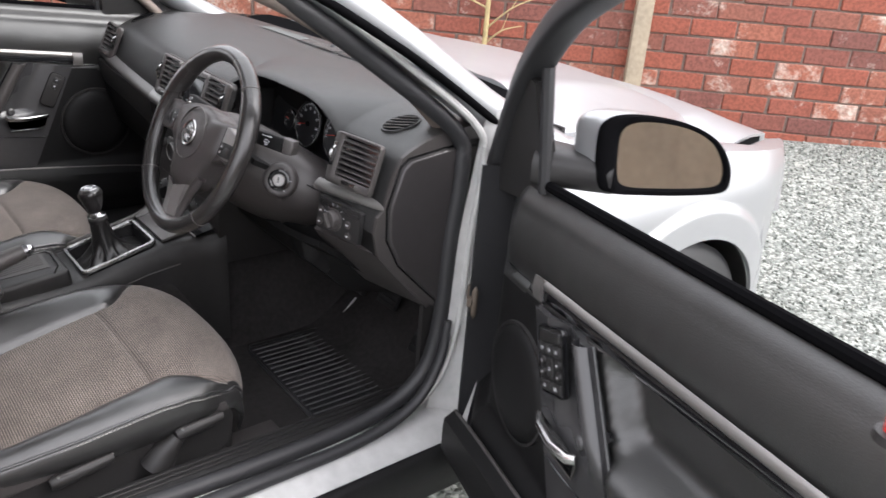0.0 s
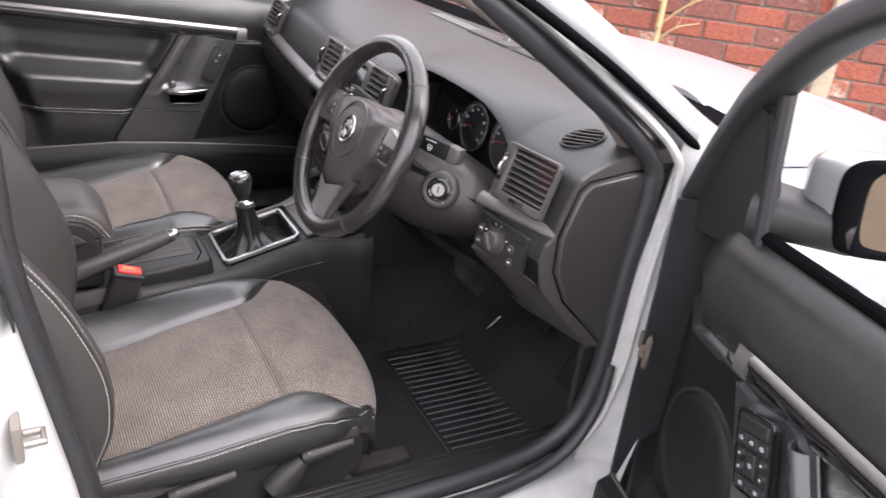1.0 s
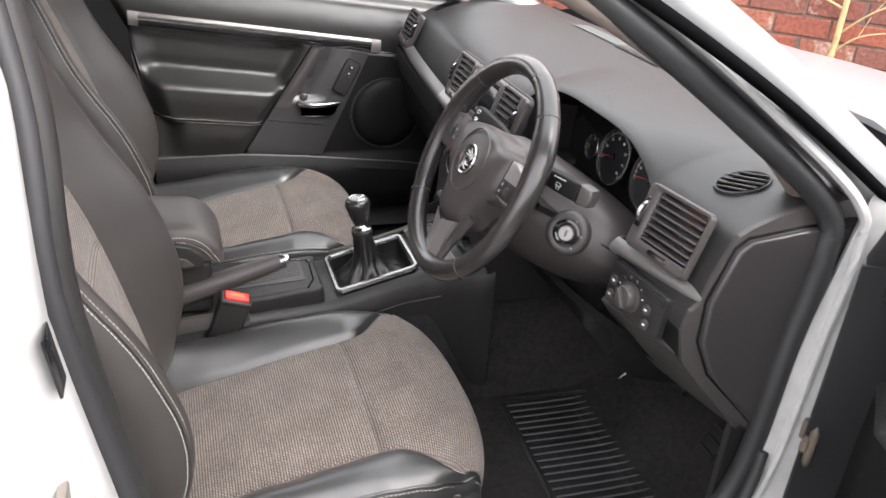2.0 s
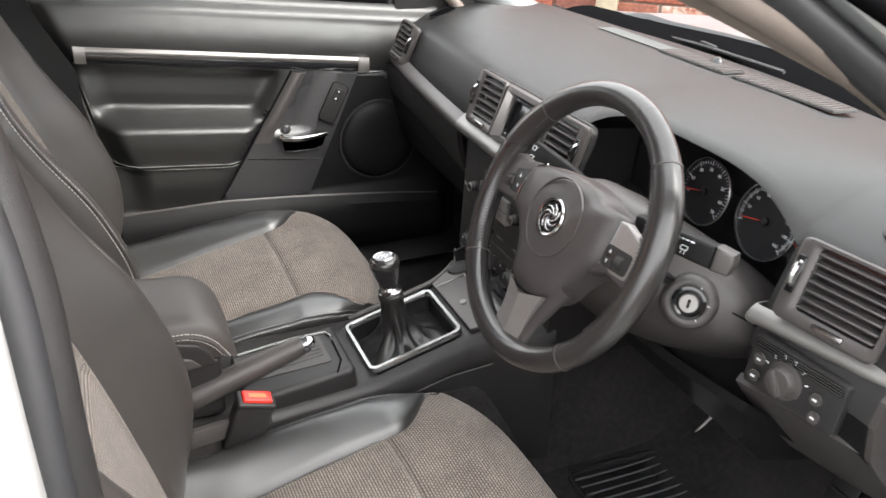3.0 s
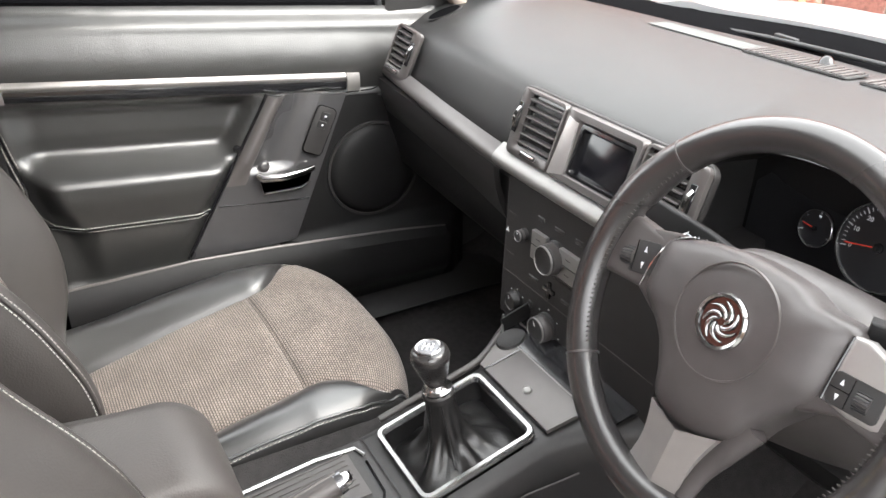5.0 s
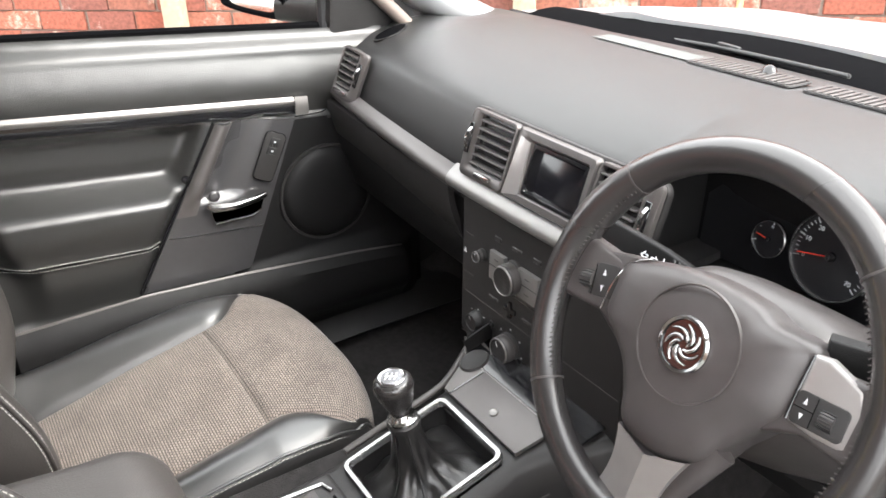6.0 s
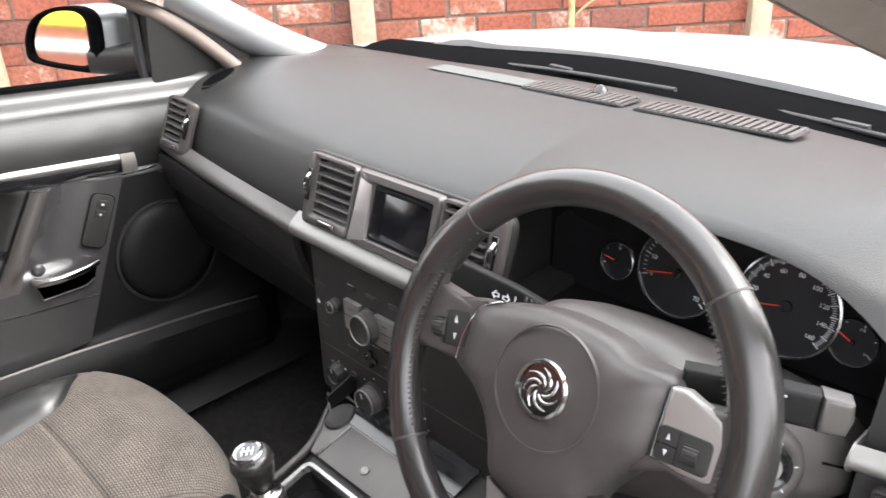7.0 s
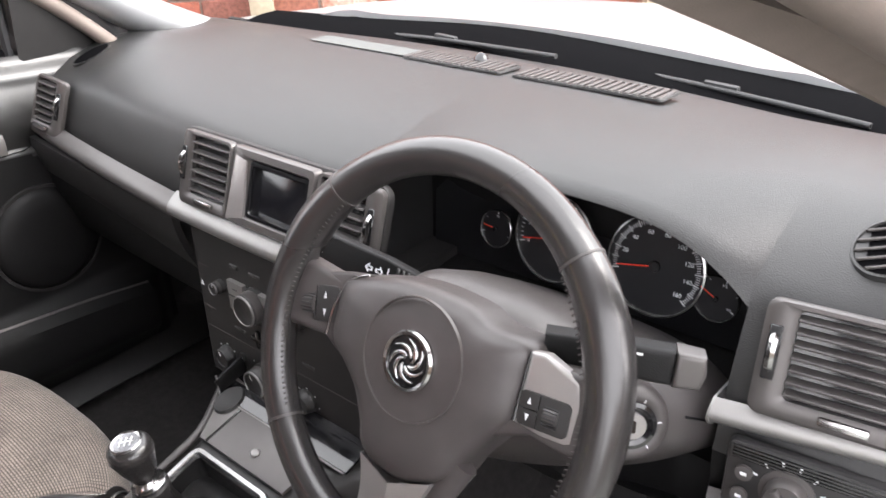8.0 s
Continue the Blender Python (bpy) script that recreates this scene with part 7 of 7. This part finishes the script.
    if driver:
        sm = F(0.349, 0.735, -0.0405, 20) @ Matrix.Diagonal((0.90, 0.90, 0.90, 1))
        sw = part("switch_block", prism(rounded(0.080, 0.106, 0.008), 0.008, sm, 0.003), SATIN, d, "black window switch block")
        part("block_rim", ring(rounded(0.082, 0.108, 0.009), rounded(0.076, 0.102, 0.007), 0.0095, sm, 0.002), GLOSS, sw)
        for x, y, w, h in [(0, 0.038, 0.066, 0.018)] + [(k * 0.0235, 0.0175, 0.0215, 0.0175) for k in (-1, 0, 1)] + [(0, -0.012, 0.018, 0.032)] + [(sx * 0.0178, -0.0405, 0.033, 0.016) for sx in (-1, 1)]:
            part("button", box((w, h, 0.006), sm @ Matrix.Translation((x, y, 0.009)), 0.0025, 3), PLASTIC, sw, "dark switch button")
            if w < 0.05:
                part("symbol", ring(rounded(0.006, 0.005, 0.001), rounded(0.0045, 0.0035, 0.0008), 0.0005, sm @ Matrix.Translation((x, y, 0.0121)), 0.0001), DIALWHITE, sw, "", 0)
        for sx in (-1, 1):
            for sy in (-0.003, -0.021):
                part("button", lathe([(0.0, 0.0), (0.0075, 0.0), (0.0065, 0.004), (0.0, 0.0045)], sm @ Matrix.Translation((sx * 0.025, sy, 0.008)), 16), PLASTIC, sw, "round mirror button")
                part("symbol", box((0.003, 0.003, 0.0005), sm @ Matrix.Translation((sx * 0.025, sy, 0.0126)) @ pose(0, 0, 0, 0, 0, 45), 0.0), DIALWHITE, sw, "", 0)
    else:
        sm = F(0.3315, 0.7185, -0.0475, 26)
        sw = part("switch_block", prism(rounded(0.040, 0.094, 0.009), 0.004, sm, 0.002), PLASTIC, d, "black window switch plate")
        part("plate_joint", ring(rounded(0.0425, 0.0965, 0.010), rounded(0.039, 0.093, 0.009), 0.003, sm, 0.001), GLOSS, sw)
        for y in (0.030, 0.012):
            part("button", box((0.018, 0.014, 0.004), sm @ Matrix.Translation((0, y, 0.004)), 0.002), SATIN, sw, "switch button")
            part("symbol", box((0.004, 0.003, 0.0005), sm @ Matrix.Translation((0, y, 0.0061)), 0.0), DIALWHITE, sw, "", 0)
    # inner handle in its recess
    cup_pts = [(0.458, 0.646), (0.452, 0.613), (0.378, 0.612), (0.360, 0.622), (0.350, 0.648)]
    cw = -0.0505
    b = bmesh.new()
    b.faces.new([b.verts.new(Q(u, cw + 0.001, z)) for u, z in cup_pts])
    bmesh.ops.solidify(b, geom=b.faces[:], thickness=0.003)
    cup = part("handle_cup", b, GLOSS, d, "dark handle recess", 0)
    part("cup_rim", sweep([Q(u, cw - 0.001, z) for u, z in cup_pts[:-1]], 0.0016, n=8), DULLCHROME, cup, "thin bright recess rim")
    lev = sweep([Q(0.352, -0.056, 0.649), Q(0.375, -0.066, 0.649), Q(0.42, -0.070, 0.648), Q(0.452, -0.062, 0.649), Q(0.460, -0.054, 0.652)], [0.0055, 0.0065, 0.0070, 0.0075, 0.007], n=14, flat=1.0, square=0.75)
    part("door_handle", lev, DULLCHROME, d, "chrome door release handle", 60)
    # flat disc added for the rounded highlight in the panel's scoop
    part("scoop_disc", lathe([(0.0, 0.0), (0.011, 0.0), (0.010, 0.003), (0.006, 0.005), (0.0, 0.0055)], F(0.444, 0.664, -0.0420), 24), PANEL, d, "rounded grey disc in the scoop", 60)
    # speaker, seams, stitching and pocket
    m = F(0.212, 0.608, -0.024)
    spk = part("speaker_grille", lathe([(0.0, 0.013), (0.060, 0.013), (0.082, 0.010), (0.094, 0.003), (0.098, -0.012)], m, 56), DOORPLAST, d, "round black speaker grille", 60)
    part("speaker_ring", lathe([(0.094, -0.006), (0.102, -0.006), (0.101, 0.003), (0.096, 0.003)], m, 56), PLASTIC, spk)
    line = [(u, stitch_z(u)) for u in span(0.552, 0.800, 30)] + [(0.815, 0.613), (0.828, 0.620), (0.838, 0.634), (0.845, 0.66)] + [(insert_rear(z) - 0.004, z) for z in span(0.69, 0.838, 12)]
    for off in (0.0045, -0.0045):
        stitched([Q(u - (off if k > 30 else 0), lining_w(u, z + off) - 0.0012, z + (off if k < 33 else 0)) for k, (u, z) in enumerate(line)], d, 0.0060, 0.0042, 0.0005)
    part("seam", sweep([Q(u, lining_w(u, z) - 0.0005, z) for u, z in line], 0.0018, n=6), GLOSS, d)
    part("seam", sweep([Vector(diag(a, 0.705 - 0.045 * a)) - N * 0.0102 for a in span(0.02, 0.98, 9)], 0.0013, n=6), GLOSS, d)

    def lip_z(u):
        return along(u, [(0.07, 0.462), (0.177, 0.477), (0.44, 0.503), (0.604, 0.514), (0.83, 0.511)])
    pocket = sheet(lambda u, v: Q(0.07 + 0.76 * u, -0.050 - 0.032 * ease(v, 0.0, 0.4) + 0.02 * ease(v, 0.85, 1.0), 0.340 + (lip_z(0.07 + 0.76 * u) - 0.340) * v), span(0, 1, 25), span(0, 1, 9), thick=0.006)
    part("map_pocket", pocket, DOORPLAST, d, "black plastic map pocket")
    part("pocket_lip", sweep([Q(u, -0.066, lip_z(u) + 0.001) for u in span(0.07, 0.83, 21)], 0.0035, n=8), BEZEL, d, "thin pocket lip")
    pu, pw = (0.862, -0.030) if driver else (0.845, 0.010)
    part("lock_pin", lathe([(0.0, 0.0), (0.008, 0.0), (0.009, 0.022), (0.007, 0.030), (0.0, 0.031)], Matrix.Translation(P(pu, pw, belt(pu) - 0.006)), 16), RED, d, "red lock pin")
    part("pin_cap", lathe([(0.0092, 0.018), (0.0096, 0.022), (0.0078, 0.031), (0.0, 0.0325)], Matrix.Translation(P(pu, pw, belt(pu) - 0.006)), 16), GLOSS, d, "dark cap of the lock pin")
    part("pin_collar", lathe([(0.009, -0.004), (0.015, -0.004), (0.014, 0.003), (0.009, 0.004)], Matrix.Translation(P(pu, pw, belt(pu) - 0.006)), 20), PLASTIC, d)
    # window frame, sail panel, glass
    frame_ctrl = [(-0.045, 0.885), (0.03, 0.99), (0.12, 1.085), (0.23, 1.17), (0.33, 1.222), (0.47, 1.275), (0.64, 1.32), (0.82, 1.35), (0.98, 1.36)]

    def lean(z):
        return 0.045 - 0.24 * max(0.0, z - 0.92)
    fp = curve_points([P(u, lean(z), z) for u, z in frame_ctrl], 7)
    part("window_frame", sweep(fp, 0.0235, n=16, flat=0.75, square=0.45), SEAL, d, "black door window frame")
    fo = curve_points([P(u - 0.018, lean(z) + 0.022, z + 0.018) for u, z in frame_ctrl], 7)
    part("frame_outer", sweep(fo, 0.016, n=10), PAINT, d, "silver outer frame edge")
    part("rear_frame", sweep([P(0.97, lean(1.36), 1.36), P(0.96, lean(1.1), 1.15), P(0.945, lean(0.95), belt(0.94) - 0.02)], 0.026, n=12), SEAL, d, "black rear window frame")
    sail = [(-0.03, 0.850), (-0.022, 0.93), (0.02, 0.985), (0.08, 1.040), (0.140, 1.085), (0.160, 1.08), (0.160, belt(0.16) - 0.005), (0.155, belt(0.16) - 0.04)]
    b = bmesh.new()
    fr = [b.verts.new(P(u, lean(z) - (0.012 if driver else 0.030), z)) for u, z in sail]
    bk = [b.verts.new(P(u, lean(z) + 0.012, z)) for u, z in sail]
    b.faces.new(fr)
    b.faces.new(bk[::-1])
    for k in range(len(sail)):
        b.faces.new((fr[k], fr[(k + 1) % len(sail)], bk[(k + 1) % len(sail)], bk[k]))
    bmesh.ops.bevel(b, geom=b.edges[:], offset=0.004, segments=2, affect="EDGES")
    part("sail_panel", b, PLASTIC, d, "black triangular mirror base cover")
    part("sail_bar", sweep([P(0.165, 0.028, belt(0.165) - 0.01), P(0.168, lean(1.08), 1.105)], 0.010, n=8), SEAL, d)

    def pane(u, v):
        uu = 0.165 + (0.955 - 0.165) * u
        top = along(uu, [(q, z) for q, z in frame_ctrl]) - 0.01
        z = belt(uu) + (max(top, belt(uu) + 0.01) - belt(uu)) * v
        return P(uu, lean(z) + 0.004, z)
    if not driver:
        g = part("window_glass", sheet(pane, span(0, 1, 17), span(0, 1, 9)), GLASS, d, "raised clear window glass")
        g.visible_shadow = False
    # door mirror
    tilt = 0.30 if driver else 0.34
    mo = P(0.236, 0.176, 0.990)
    nrm = (U - N * tilt + Vector((0, 0, 0.155 if driver else 0.13))).normalized()
    xax = N if driver else -N
    up = Vector((0, 0, 1)) - nrm * nrm.z
    mm = axes(mo, xax - nrm * xax.dot(nrm), up)
    if (mm.to_3x3() @ Vector((0, 0, 1))).dot(nrm) < 0:
        mm = axes(mo, -(xax - nrm * xax.dot(nrm)), up)
    side = 1 if (mm.to_3x3() @ Vector((1, 0, 0))).dot(N) > 0 else -1
    half = [(-0.090, 0.020), (-0.084, 0.048), (-0.062, 0.061), (-0.02, 0.061), (0.03, 0.050), (0.068, 0.028), (0.088, -0.004), (0.093, -0.034), (0.084, -0.054), (0.04, -0.060), (-0.02, -0.061), (-0.07, -0.058), (-0.088, -0.040)]
    shape = [(p.x, p.y) for p in curve_points([(side * x * 1.10, y * 0.95, 0) for x, y in half], 4, True)]
    if side < 0:
        shape = shape[::-1]
    small = [(x * 0.79 + side * 0.010, y * 0.83) for x, y in shape]
    h = part("mirror_housing", ring(shape, small, 0.016, mm @ Matrix.Translation((0, 0, -0.006)), 0.006), MATT, d, "black mirror housing rim", 60)
    bb = bmesh.new()
    rows = []
    for sc, z, off in ((1.0, -0.006, 0.0), (1.0, -0.022, 0.008), (0.97, -0.045, 0.024), (0.82, -0.072, 0.036), (0.45, -0.09, 0.036)):
        rows.append([bb.verts.new((x * sc - side * off, y * sc + 0.25 * off, z)) for x, y in shape])
    for p, q in zip(rows, rows[1:]):
        for k in range(len(shape)):
            bb.faces.new((p[k], p[(k + 1) % len(shape)], q[(k + 1) % len(shape)], q[k]))
    bb.faces.new(rows[-1])
    bmesh.ops.transform(bb, matrix=mm, verts=bb.verts)
    part("mirror_cover", bb, PAINT, d, "silver mirror cover", 60)
    part("mirror_glass", prism(small, 0.003, mm @ Matrix.Translation((0, 0, -0.002)), 0.0), MIRROR, h, "mirror glass", 30)
    arm = sweep([P(0.12, 0.04, 0.948), mo - nrm * 0.035 + Vector((0, 0, -0.034)) - N * 0.06], [0.050, 0.040], n=18, flat=0.62, square=0.6)
    part("mirror_arm", arm, PLASTIC, d, "black mirror arm", 60)
    return d


# ---- the place ----
build_ground()
build_behind()
build_body()
build_floor()
build_dash()
build_cluster()
build_wheel()
build_stack()
build_console()
build_gear()
build_handbrake()
build_armrest()
build_buckle(0.152, -0.343, 0.533, -9)
build_seat(0.388, 0.013, 1, "driver seat in black leather and brown-grey woven cloth")
build_seat(-0.376, -0.022, -1, "passenger seat in black leather and brown-grey woven cloth", 0.015)
build_mat()
build_pedals()
build_door(True)
build_door(False)
build_wall()
